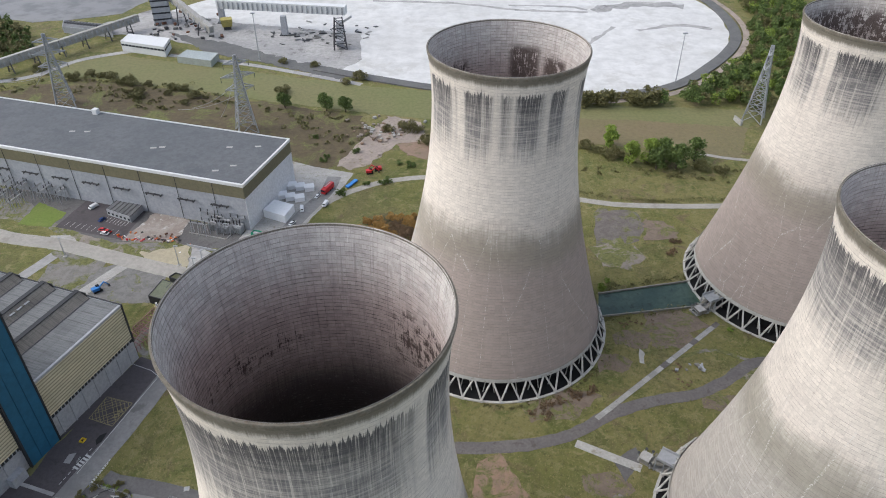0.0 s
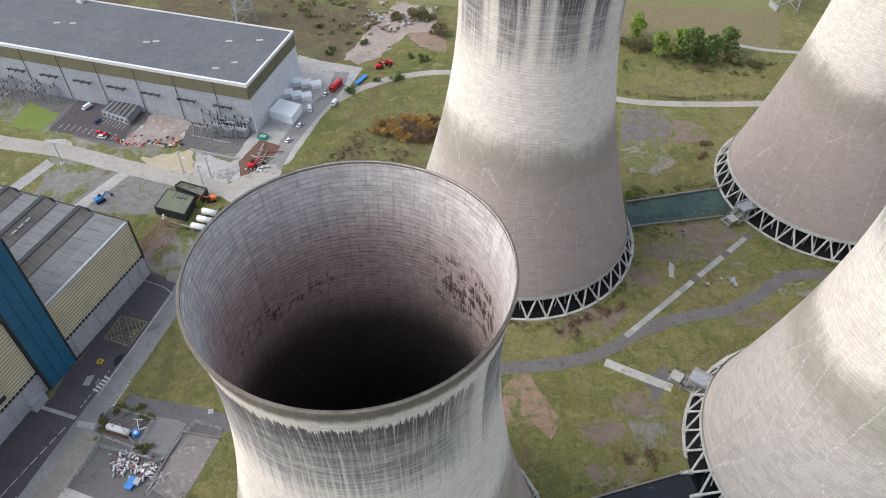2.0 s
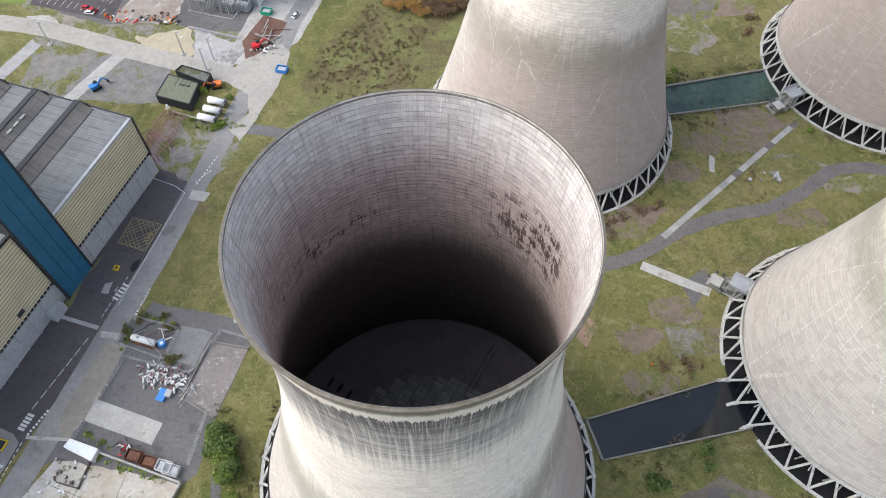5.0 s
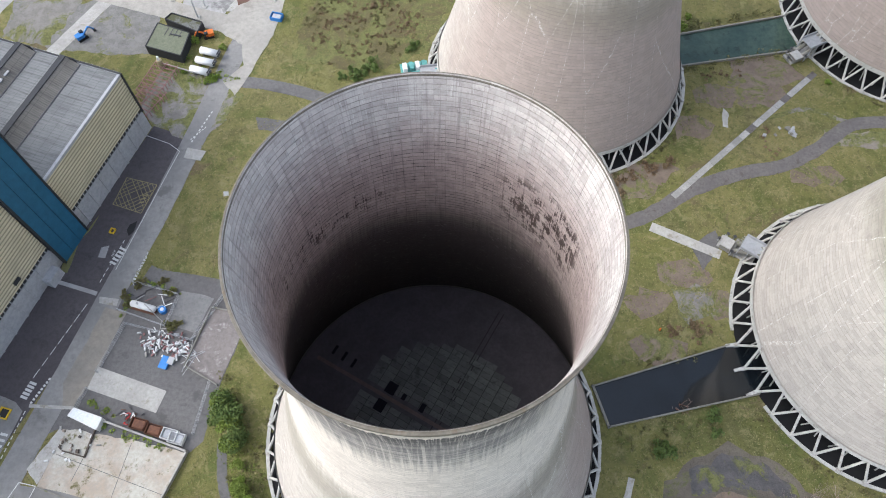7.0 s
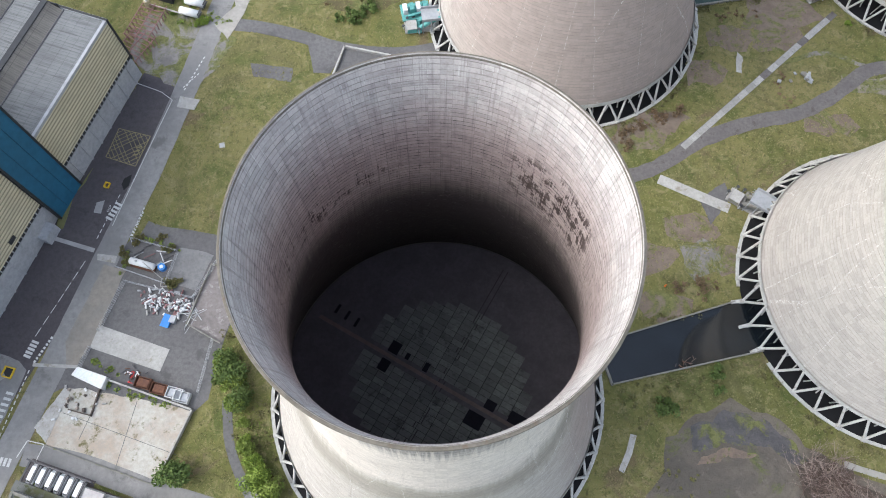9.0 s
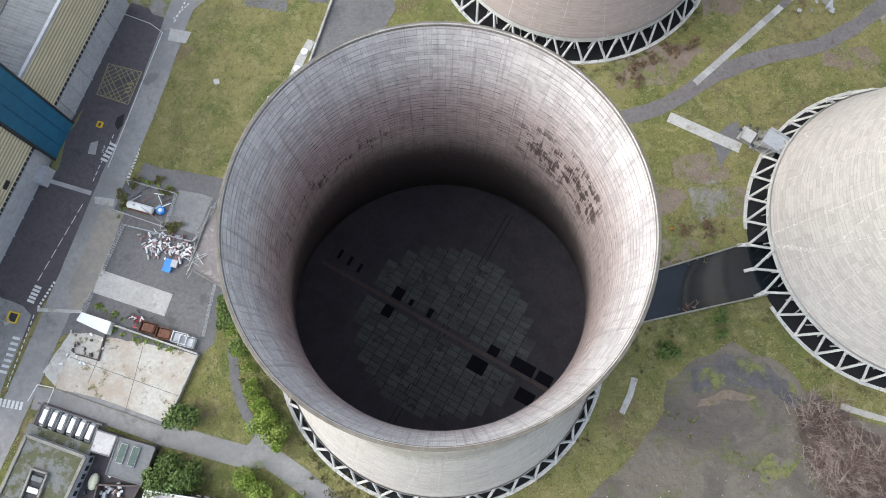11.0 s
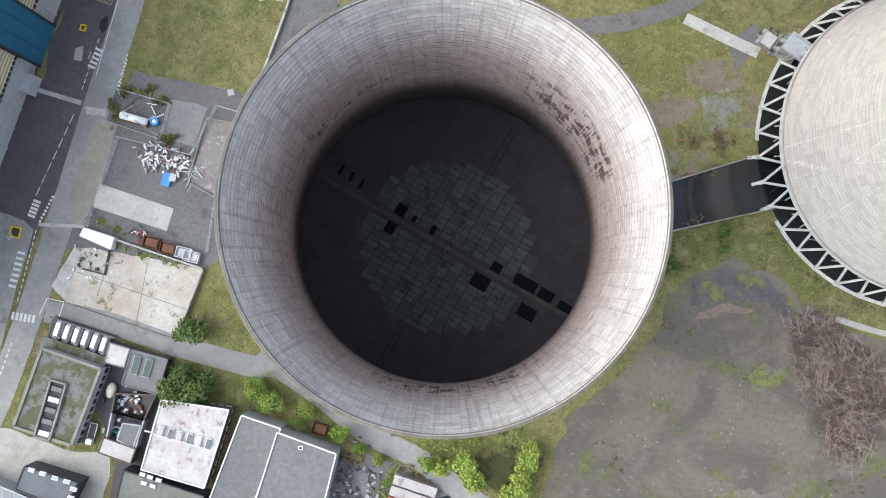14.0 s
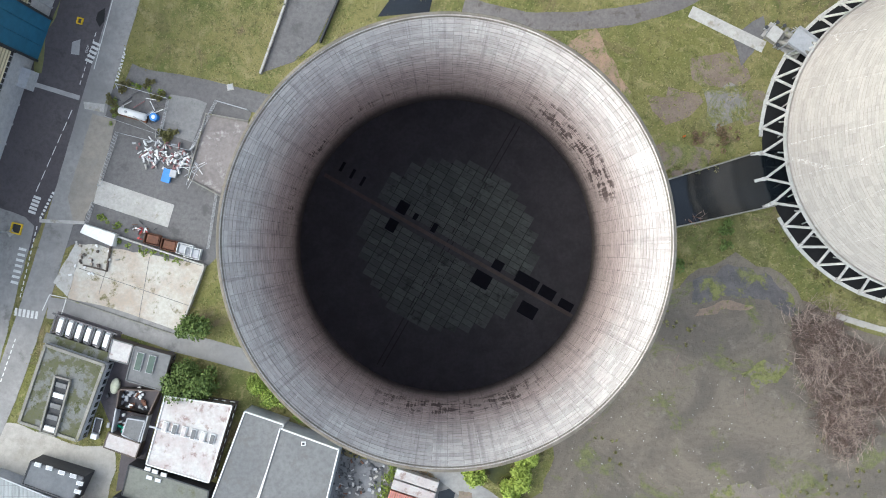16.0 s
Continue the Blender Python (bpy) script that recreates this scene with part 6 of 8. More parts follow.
# ---- plants ----
def leaf_mesh(name, n, blobs, size, material, seed):
    """Many small leaves scattered near the surface of a few lumps, thin in places."""
    rng = np.random.default_rng(seed)
    k = rng.integers(0, len(blobs), n)
    c = np.array([b[0] for b in blobs])[k]
    r = np.array([b[1] for b in blobs])[k]
    d = rng.normal(size=(n, 3))
    d /= np.linalg.norm(d, axis=1)[:, None]
    p = c + d * r * (rng.uniform(0.25, 1.0, (n, 1)) ** 0.45) * rng.uniform(0.85, 1.12, (n, 1))
    a = rng.normal(size=(n, 3)) + d * 0.4
    a /= np.linalg.norm(a, axis=1)[:, None]
    b = np.cross(a, rng.normal(size=(n, 3)))
    b /= np.linalg.norm(b, axis=1)[:, None]
    s = size * rng.uniform(0.6, 1.4, (n, 1))
    v = np.stack([p - a * s, p + b * s * 0.6, p + a * s, p - b * s * 0.6], 1).reshape(-1, 3)
    v[:, 2] = np.maximum(v[:, 2], 0.02)
    me = bpy.data.meshes.new(name)
    me.from_pydata(v.tolist(), [], np.arange(4 * n).reshape(-1, 4).tolist())
    me.materials.append(material)
    return me


def make_tree(h, w, material, seed, label, name="tree"):
    rng = random.Random(seed)
    ob = thing(name, label, "tree")
    bm = bmesh.new()
    tube(bm, (0, 0, -0.2), (0.2, 0.1, h * 0.55), 0.035 * h, 0.018 * h, 7)
    part("trunk", bm, BARK, ob)
    blobs = []
    for k in range(9):
        a, f = rng.uniform(0, 6.28), rng.uniform(0.3, 0.85)
        rr = w * 0.5 * rng.uniform(0.25, 0.65) * (1.25 - f)
        c = (rr * math.cos(a) * 1.3, rr * math.sin(a) * 1.3, h * f)
        blobs.append((c, np.array([1, 1, 0.8]) * w * rng.uniform(0.2, 0.32)))
        part("limb", tube(bmesh.new(), (0.1, 0, h * rng.uniform(0.25, 0.45)), c, 0.012 * h, 0.004 * h, 5), BARK, ob)
    part("crown", leaf_mesh("crown", 1500, blobs, 0.034 * h + 0.12, material, seed), None, ob, "uneven leafy crown")
    return ob


def make_bush(w, h, material, seed, label, n=500, name="bush"):
    rng = random.Random(seed)
    ob = thing(name, label, "bush")
    blobs = [((rng.uniform(-0.32, 0.32) * w, rng.uniform(-0.32, 0.32) * w, h * rng.uniform(0.2, 0.6)), np.array([1, 1, 0.8]) * w * rng.uniform(0.14, 0.27)) for _ in range(8)]
    part("foliage", leaf_mesh("foliage", n, blobs, 0.28, material, seed), None, ob)
    bm = bmesh.new()
    for k in range(4):
        tube(bm, (0, 0, -0.1), (rng.uniform(-0.3, 0.3) * w, rng.uniform(-0.3, 0.3) * w, h * 0.6), 0.08, 0.03, 5)
    part("stem", bm, BARK, ob)
    return ob


LAYOUT = random.Random(11)


def plant(maker, spots, lo=0.8, hi=1.25):
    """The first stands at the first spot, and the rest are copies of it, turned and sized a little differently."""
    first = None
    for p in spots:
        k = LAYOUT.uniform(lo, hi)
        m = pose(p[0], p[1], 0, 0, 0, LAYOUT.uniform(0, 360)) @ Matrix.Scale(k * (p[2] if len(p) > 2 else 1.0), 4)
        if first is None:
            first = maker
            base = m
        else:
            copy_thing(first, m)
    first.matrix_basis = base


plant(make_tree(13, 12, LEAF, 1, "round dark green tree standing alone in the field"), [(-105.1, 439.0), (-77.1, 435.5), (-64.1, 432.9)], 0.85, 1.0)
plant(make_tree(15, 13, LEAF, 2, "dark green tree in a field-edge row"), [(129.2, 367.1), (133.2, 357.2), (146.8, 367.1), (121.9, 357.2)], 0.95, 1.2)
plant(make_tree(15, 12, BRIGHTLEAF, 3, "yellowish green tree in a field-edge row"), [(107.7, 363.8), (118.9, 365.1), (100.9, 383.2)], 0.8, 1.1)
plant(make_tree(9, 10, BRIGHTLEAF, 4, "fresh green broadleaf tree beside the lane"), [(-76.9, 58.4), (-72.9, 55.4), (-78.1, 60.0), (-63.7, 53.2), (-72.5, 74.6), (-70.0, 71.0), (-74.7, 73.9)], 0.6, 0.95)
plant(make_tree(9, 9.5, LEAF, 5, "dense dark green tree by the small buildings"), [(-98.1, 62.7), (-94.2, 60.3), (-100.2, 58.8), (-84.6, 106.0), (-79.8, 96.5), (-82.6, 102.0), (-95.7, 75.0)], 0.75, 1.05)
plant(make_tree(8, 7.5, BRIGHTLEAF, 6, "young bright green tree below the tower"), [(-53.6, 46.6), (-66.8, 50.1), (-85.8, 104.9), (-82.5, 99.8), (-76.6, 84.0), (-74.6, 79.1), (-78.6, 89.2), (-80.3, 93.8), (-49.5, 42.5), (-43.8, 39.4), (-30.6, 38.6)], 0.5, 0.85)
plant(make_tree(8.5, 7.0, LIMELEAF, 7, "feathery lime-green willow beside the mossy pool"), [(-17.4, 33.2), (-1.9, 40.8), (-4.7, 34.5), (-7.5, 28.7), (-6.0, 24.4), (-20.4, 37.0), (-2.6, 37.4), (-26.2, 37.2), (-5.4, 31.6)], 0.8, 1.1)
plant(make_tree(7, 6.5, BRIGHTLEAF, 8, "bright green shrubby tree against the tower foot"), [(-74.3, 77.9), (-72.0, 72.8), (-76.6, 82.9), (-68.8, 68.2)], 0.7, 1.0)
plant(make_bush(5, 3.0, LEAF, 21, "low dark green bush in the grass"),
      [(-56.4, 226.5), (-52.6, 228.9), (-48.6, 228.8), (-45.7, 231.2), (-50.5, 225.7), (-69.2, 366.3), (-54.7, 329.3), (-42.3, 340.1), (-30.4, 342.8), (-25.1, 363.1), (-18.8, 360.1), (-33.4, 341.2), (-70.7, 367.1), (-68.5, 370.5), (-78.2, 395.8), (-51.9, 377.5), (-29.7, 241.1), (-31.8, 239.3), (55.7, 100.6), (38.6, 92.4), (40.0, 91.3), (55.1, 96.1)], 0.8, 1.4)
plant(make_bush(8, 4.5, OLIVELEAF, 22, "wide olive scrub bush on the heath", 1500),
      [(-257.1, 493.9), (-247.6, 490.7), (-240.7, 488.6), (-229.5, 480.5), (-220.7, 478.4), (-208.7, 460.9), (-209.2, 476.4), (-219.5, 463.8), (-210.3, 454.3), (-189.1, 460.9), (-188.2, 470.5), (-181.6, 468.6), (-172.8, 445.2), (-267.2, 488.6), (-296.9, 504.6), (-111.5, 463.8), (-33.4, 405.8), (-22.9, 408.9), (-15.6, 405.8), (-8.3, 388.3), (-169.7, 454.3), (87.3, 383.2), (93.1, 377.5), (97.5, 374.0), (101.5, 369.2), (149.4, 357.2), (158.1, 353.9), (97.5, 445.2), (105.6, 447.9), (122.0, 453.4), (132.7, 449.7), (142.8, 451.6), (-121.6, 519.0), (-94.9, 512.3), (-70.0, 478.4), (-58.8, 488.6)], 0.8, 1.6)
plant(make_bush(8, 5.0, AUTUMN, 23, "orange-brown autumn thicket of dead brushwood", 1400), [(-37.8, 293.7), (-31.4, 298.7), (-24.7, 303.9), (-19.0, 302.0), (-14.4, 296.9), (-28.1, 290.1), (-36.9, 300.7)], 1.0, 1.5)
plant(make_bush(7, 4.4, BRACKEN, 25, "dark brown leafless thicket beside the tower", 1200), [(-18.6, 289.8), (-24.0, 294.0), (-11.3, 301.9), (-14.9, 290.8), (-22.9, 298.9), (-9.8, 294.0)], 1.0, 1.5)
plant(make_bush(4.0, 2.4, BRIGHTLEAF, 24, "bright yellow-green shrub by the water"),
      [(74.6, 253.8), (71.4, 249.3), (120.1, 220.9), (-112.2, 244.3), (-103.3, 226.7), (-105.2, 225.2), (-113.9, 229.9), (-101.3, 240.9)], 0.7, 1.2)
plant(make_bush(3.6, 1.8, OLIVELEAF, 27, "dull green weeds and shrubs round the gas tank", 420), [(-114.9, 144.6), (-117.8, 137.4), (-118.6, 140.6), (-105.1, 142.0), (-104.2, 130.6), (-101.8, 130.6), (-108.0, 145.3)], 0.7, 1.2)
plant(make_bush(5.5, 1.4, BRACKEN, 26, "russet dead bracken beside the tower", 360), [(32.7, 176.1), (38.2, 179.7), (43.5, 182.2), (50.2, 185.9), (56.6, 187.2), (38.5, 174.8), (113.7, 285.0), (110.1, 276.4), (48.0, 126.5), (54.9, 127.2)], 0.7, 1.2)


def weeds(name, lines, width, h, density, material, label, seed, size=0.32):
    """A low ragged strip of growth along each broken line, one mesh of many small leaves."""
    rng = random.Random(seed)
    blobs = []
    for pts in lines:
        for a, b in zip(pts, pts[1:]):
            a, b = Vector(a), Vector(b)
            for k in range(max(1, int((b - a).length * density))):
                p = a.lerp(b, rng.random())
                r = rng.uniform(0.35, 1.0)
                blobs.append(((p.x + rng.gauss(0, width / 2), p.y + rng.gauss(0, width / 2), h * 0.3 * r), np.array([1.3, 1.3, 0.7]) * h * r))
    ob = new(name, leaf_mesh(name, len(blobs) * 26, blobs, size, material, seed))
    return tagged(ob, label, "weeds", "", "stuff")


weeds("bank_weeds", [[(70.2, 249.0), (82.3, 250.9), (97.2, 254.3), (111.8, 255.5)], [(68.3, 227.3), (81.4, 230.6), (95.5, 233.0), (109.0, 236.7)], [(75.8, 330.9), (89.5, 325.6), (114.9, 322.3), (138.9, 325.3), (152.7, 323.2)]], 2.2, 1.5, 0.9, OLIVELEAF, "olive and brown weeds along the channel bank", 81)
weeds("bank_weeds", [[(34.0, 116.6), (40.8, 117.6), (49.4, 118.9), (59.7, 120.3)], [(26.5, 95.6), (37.9, 97.3), (49.6, 99.6), (63.0, 102.1)], [(27.3, 91.9), (35.4, 93.0), (48.7, 96.2)]], 2.4, 0.9, 0.6, OLIVELEAF, "low weeds beside the dark channel", 82)
weeds("slope_weeds", [[(-85.7, 113.7), (-80.8, 105.3), (-76.8, 97.3), (-73.6, 87.9), (-71.4, 80.5)], [(-78.3, 87.6), (-74.5, 78.5), (-70.9, 71.2)], [(-60.1, 60.4), (-52.3, 54.9), (-41.5, 49.4), (-29.1, 46.2), (-13.6, 45.9), (0.5, 51.6)]], 3.4, 1.1, 0.9, OLIVELEAF, "rough weeds on the slope below the tower", 83)
weeds("slope_shrubs", [[(-85.7, 109.2), (-81.6, 100.3), (-80.1, 94.0), (-76.9, 84.9), (-74.7, 78.2)], [(-33.7, 44.2), (-23.0, 42.5), (-12.2, 43.0), (-2.9, 45.8)], [(-78.7, 64.0), (-72.4, 58.5), (-63.0, 53.0)]], 2.4, 2.5, 0.9, BRIGHTLEAF, "fresh green shrubs below the tower", 84)
weeds("meadow_weeds", [[(-66.0, 262.0), (-52.0, 284.0), (-44.0, 298.0)], [(-62.0, 252.0), (-46.0, 274.0), (-36.0, 286.0)], [(-68.0, 244.0), (-52.0, 256.0), (-36.0, 270.0), (-24.0, 282.0)], [(-60.0, 238.0), (-42.0, 246.0), (-26.0, 258.0)], [(-56.0, 270.0), (-40.0, 262.0), (-30.0, 248.0)]], 5.0, 0.9, 1.3, BRACKEN, "russet and olive weeds standing in the rough grass", 94)
weeds("meadow_weeds", [[(-70.0, 250.0), (-56.0, 276.0), (-46.0, 294.0)], [(-56.0, 244.0), (-38.0, 262.0), (-26.0, 276.0)], [(-48.0, 238.0), (-34.0, 242.0)]], 4.5, 0.9, 1.2, OLIVELEAF, "dull green weeds standing in the rough grass", 95)
weeds("yard_hedge", [[(-39.2, 37.6), (-40.4, 34.4), (-42.6, 29.6), (-44.9, 24.8), (-46.0, 22.3), (-47.0, 17.0)]], 1.3, 1.5, 2.2, BRIGHTLEAF, "overgrown bright green hedge beside the containers", 91)
weeds("brush_bank", [[(-37.6, 36.8), (-34.8, 34.8), (-32.3, 33.2), (-29.2, 30.9)], [(-19.4, 37.8), (-15.0, 38.6)]], 1.6, 0.9, 1.6, BRACKEN, "brown brush between the lane and the containers", 92)
weeds("pool_edge", [[(-14.4, 31.0), (-13.0, 37.6), (-5.0, 41.0)], [(-10.9, 28.4), (-6.6, 29.8), (-5.6, 35.3)], [(-4.0, 24.0), (1.5, 20.6), (8.0, 17.2)], [(0.0, 35.0), (3.0, 38.0)]], 1.4, 0.8, 1.4, OLIVELEAF, "rough growth round the mossy pool", 93)
weeds("scrub_patch", [[(-293.4, 483.5), (-268.1, 490.7), (-236.3, 482.5), (-209.0, 473.5), (-178.2, 463.8)], [(-239.0, 468.6), (-203.5, 457.1), (-174.2, 449.7), (-164.0, 440.7)], [(-275.0, 478.4), (-227.5, 459.0), (-190.4, 440.7), (-178.8, 427.8)], [(-173.0, 459.0), (-137.5, 440.7), (-104.9, 427.8), (-67.0, 419.4)], [(-98.3, 432.0), (-78.7, 399.6), (-62.9, 384.7), (-51.7, 411.3)], [(-315.2, 478.4), (-294.4, 468.6), (-287.1, 478.4)]], 11.0, 2.4, 0.3, OLIVELEAF, "dense brown-green scrub on the heath", 85, 0.7)
weeds("field_edge", [[(80.4, 383.2), (99.1, 374.0), (120.2, 363.8), (147.8, 357.2), (169.2, 353.3)], [(79.7, 357.2), (101.8, 353.9), (132.8, 349.5), (159.5, 343.2)]], 4.0, 1.8, 0.4, OLIVELEAF, "rough hedge growth along the field edge", 86, 0.6)
weeds("bracken", [[(31.5, 174.8), (39.1, 179.0), (47.9, 183.9), (58.6, 187.4)], [(74.6, 225.0), (83.7, 226.2), (90.9, 228.0)], [(47.2, 126.1), (54.9, 127.1), (60.2, 128.0)], [(93.0, 201.5), (92.9, 193.4), (93.6, 188.1)]], 3.0, 0.7, 0.9, BRACKEN, "russet bracken and dead stalks in the grass", 87)
weeds("kerb_weeds", [[(-115.7, 238.8), (-101.0, 226.7), (-92.2, 226.6)], [(-114.4, 226.8), (-105.2, 225.2), (-99.4, 229.8)], [(-119.3, 143.9), (-117.1, 136.6), (-119.5, 135.0)], [(-113.6, 145.4), (-102.4, 141.6)], [(-123.3, 107.6), (-113.7, 103.4)], [(-118.6, 101.0), (-109.8, 97.6), (-96.9, 94.1)], [(-134.2, 74.7), (-123.2, 70.9)]], 1.2, 0.9, 0.9, BRIGHTLEAF, "bright weeds along kerbs and fences", 88)
weeds("soil_weeds", [[(33.3, 69.6), (38.3, 76.0), (47.8, 69.3)], [(55.7, 61.1), (65.3, 60.1), (73.4, 62.4)], [(79.3, 41.3), (85.7, 38.0)], [(18.2, 39.3), (24.5, 32.8)], [(72.6, 25.4), (88.7, 28.3), (98.4, 31.3)], [(28.2, 85.6), (36.5, 88.6), (51.6, 94.5)]], 4.0, 0.5, 0.8, OLIVELEAF, "sparse low weeds on the bare soil", 89)
weeds("ring_weeds", [[(TOWERS["far"][0] + 49 * math.cos(a), TOWERS["far"][1] + 49 * math.sin(a)) for a in (-1.9, -1.5, -1.1, -0.7, -0.3)],
                     [(TOWERS["back"][0] + 49.5 * math.cos(a), TOWERS["back"][1] + 49.5 * math.sin(a)) for a in (-2.4, -2.0, -1.6)],
                     [(TOWERS["right"][0] + 49 * math.cos(a), TOWERS["right"][1] + 49 * math.sin(a)) for a in (-2.7, -2.4, -2.1, -1.8, -1.4)],
                     [(TOWERS["near"][0] + 49 * math.cos(a), TOWERS["near"][1] + 49 * math.sin(a)) for a in (-3.6, -3.0, -2.4, -1.8, -1.2, -0.6)]], 1.6, 0.6, 0.9, OLIVELEAF, "weeds round the tower basins", 90)


# tussocks over all the open grass within reach of the walk
def tussocks(n, seed):
    rng = np.random.default_rng(seed)
    p = np.stack([rng.uniform(-150, 240, n), rng.uniform(20, 420, n)], 1)
    keep = rng.random(n) < np.clip(1.25 - (p[:, 1] - 60) / 420, 0.3, 1)
    for x, y in TOWERS.values():
        keep &= np.hypot(p[:, 0] - x, p[:, 1] - y) > 47.5
    for o in OUTLINES:
        o = np.array(o)
        lo, hi = o.min(0), o.max(0)
        near = np.where(keep & (p >= lo).all(1) & (p <= hi).all(1))[0]
        if not len(near):
            continue
        q = p[near]
        inside = np.zeros(len(near), bool)
        a, b = o, np.roll(o, 1, 0)
        for (x1, y1), (x2, y2) in zip(a, b):
            if y1 != y2:
                inside ^= ((y1 > q[:, 1]) != (y2 > q[:, 1])) & (q[:, 0] < (x2 - x1) * (q[:, 1] - y1) / (y2 - y1) + x1)
        keep[near[inside]] = False
    p = p[keep]
    n = len(p)
    k = 3
    c = np.repeat(p, k, 0) + rng.normal(0, 0.22, (n * k, 2))
    a = rng.uniform(0, 2 * np.pi, n * k)
    s = np.repeat(rng.uniform(0.16, 0.42, n), k) * rng.uniform(0.7, 1.2, n * k)
    d = np.stack([np.cos(a), np.sin(a)], 1)
    e = np.stack([-d[:, 1], d[:, 0]], 1)
    z = np.zeros((n * k, 1))
    v = np.stack([np.hstack([c - e * s[:, None] * 0.45, z]), np.hstack([c + e * s[:, None] * 0.45, z]),
                  np.hstack([c + d * s[:, None] * 0.9 + e * s[:, None] * 0.2, z + s[:, None] * 0.8]), np.hstack([c + d * s[:, None] * 0.9 - e * s[:, None] * 0.2, z + s[:, None] * 0.7])], 1).reshape(-1, 3)
    me = bpy.data.meshes.new("grass_tussocks")
    me.from_pydata(v.tolist(), [], np.arange(4 * n * k).reshape(-1, 4).tolist())
    me.materials.append(TUFT)
    return tagged(new("grass_tussocks", me), "straw and green grass tussocks", "grass", "", "stuff")


tussocks(170000, 7)

# woods by the lagoon and by the conveyor, one sheet of foliage each
def woodland(outline, n, label, seed, mats):
    rng = random.Random(seed)
    xs, ys = [p[0] for p in outline], [p[1] for p in outline]

    def inside(x, y):
        c = False
        j = len(outline) - 1
        for i in range(len(outline)):
            (x1, y1), (x2, y2) = outline[i], outline[j]
            if (y1 > y) != (y2 > y) and x < (x2 - x1) * (y - y1) / (y2 - y1) + x1:
                c = not c
            j = i
        return c

    spots = []
    while len(spots) < n:
        x, y = rng.uniform(min(xs), max(xs)), rng.uniform(min(ys), max(ys))
        if inside(x, y):
            spots.append((x, y))
    for g, mt in enumerate(mats):
        blobs = []
        for x, y in spots[g::len(mats)]:
            h = rng.uniform(6, 13)
            for k in range(4):
                blobs.append(((x + rng.uniform(-2.5, 2.5), y + rng.uniform(-2.5, 2.5), h * rng.uniform(0.3, 0.8)), np.array([1, 1, 0.85]) * rng.uniform(1.8, 3.4)))
        ob = new("woodland", leaf_mesh("woodland", len(blobs) * 55, blobs, 0.75, mt, seed + g))
        tagged(ob, label, "woodland", "", "stuff")


woodland([(148.2, 442.5), (210.7, 432.0), (255.7, 478.4), (323.0, 643.1), (333.0, 694.2), (279.0, 694.2), (256.5, 583.9), (236.4, 533.0), (202.3, 493.9), (166.5, 460.9)], 330, "dense mixed green woodland by the lagoon", 31, (LEAF, OLIVELEAF, LEAF, BRIGHTLEAF, LEAF))
woodland([(-402.2, 612.4), (-356.2, 597.9), (-333.0, 570.5), (-315.3, 521.3), (-348.0, 510.1)], 70, "dark green woodland beside the conveyor", 41, (LEAF, OLIVELEAF))
woodland([(90.0, 446.1), (150.0, 449.7), (147.7, 440.7), (88.6, 437.2)], 40, "low hedge along the field", 45, (OLIVELEAF,))

# dead branches heaped on the bare soil, and the brushwood heap
def branch_heap(name, label, spots, n, spread, length, material, seed, fork=3):
    """Heaped limbs, fanned round each spot, that bend and fork into twigs."""
    rng = random.Random(seed)
    verts, faces = [], []

    def limb(p, q, w, v):
        d = (q - p).normalized()
        s = d.cross(Vector((0.3, 0.2, 1))).normalized()
        u = d.cross(s)
        k = len(verts)
        for c, r in ((p, w), (q, v)):
            verts.extend(c + s * r * math.cos(a) + u * r * math.sin(a) for a in (0.5, 2.6, 4.7))
        faces.extend(((k, k + 1, k + 4, k + 3), (k + 1, k + 2, k + 5, k + 4), (k + 2, k, k + 3, k + 5)))

    for x, y in spots:
        lean = rng.uniform(0, 6.28)
        for k in range(n):
            a, e = rng.gauss(lean, 0.9), rng.uniform(0.0, 0.3)
            p = Vector((x + rng.gauss(0, spread), y + rng.gauss(0, spread), rng.uniform(0.1, 1.6)))
            w = rng.uniform(0.03, 0.11)
            for j in range(3):
                a, e = a + rng.gauss(0, 0.25), e + rng.gauss(0, 0.2)
                q = p + Vector((math.cos(a) * math.cos(e), math.sin(a) * math.cos(e), math.sin(e))) * length * rng.uniform(0.2, 0.42)
                q.z = max(q.z, 0.1)
                limb(p, q, w, w * 0.7)
                for f in range(fork):
                    g = a + rng.choice((-1, 1)) * rng.uniform(0.3, 0.9)
                    s = p.lerp(q, rng.uniform(0.3, 1.0))
                    limb(s, s + Vector((math.cos(g), math.sin(g), rng.uniform(-0.05, 0.35))) * length * rng.uniform(0.1, 0.28), w * 0.5, w * 0.25)
                p, w = q, w * 0.7
    me = bpy.data.meshes.new(name)
    me.from_pydata(verts, [], faces)
    me.materials.append(material)
    return tagged(new(name, me), label, "branches", "", "stuff")


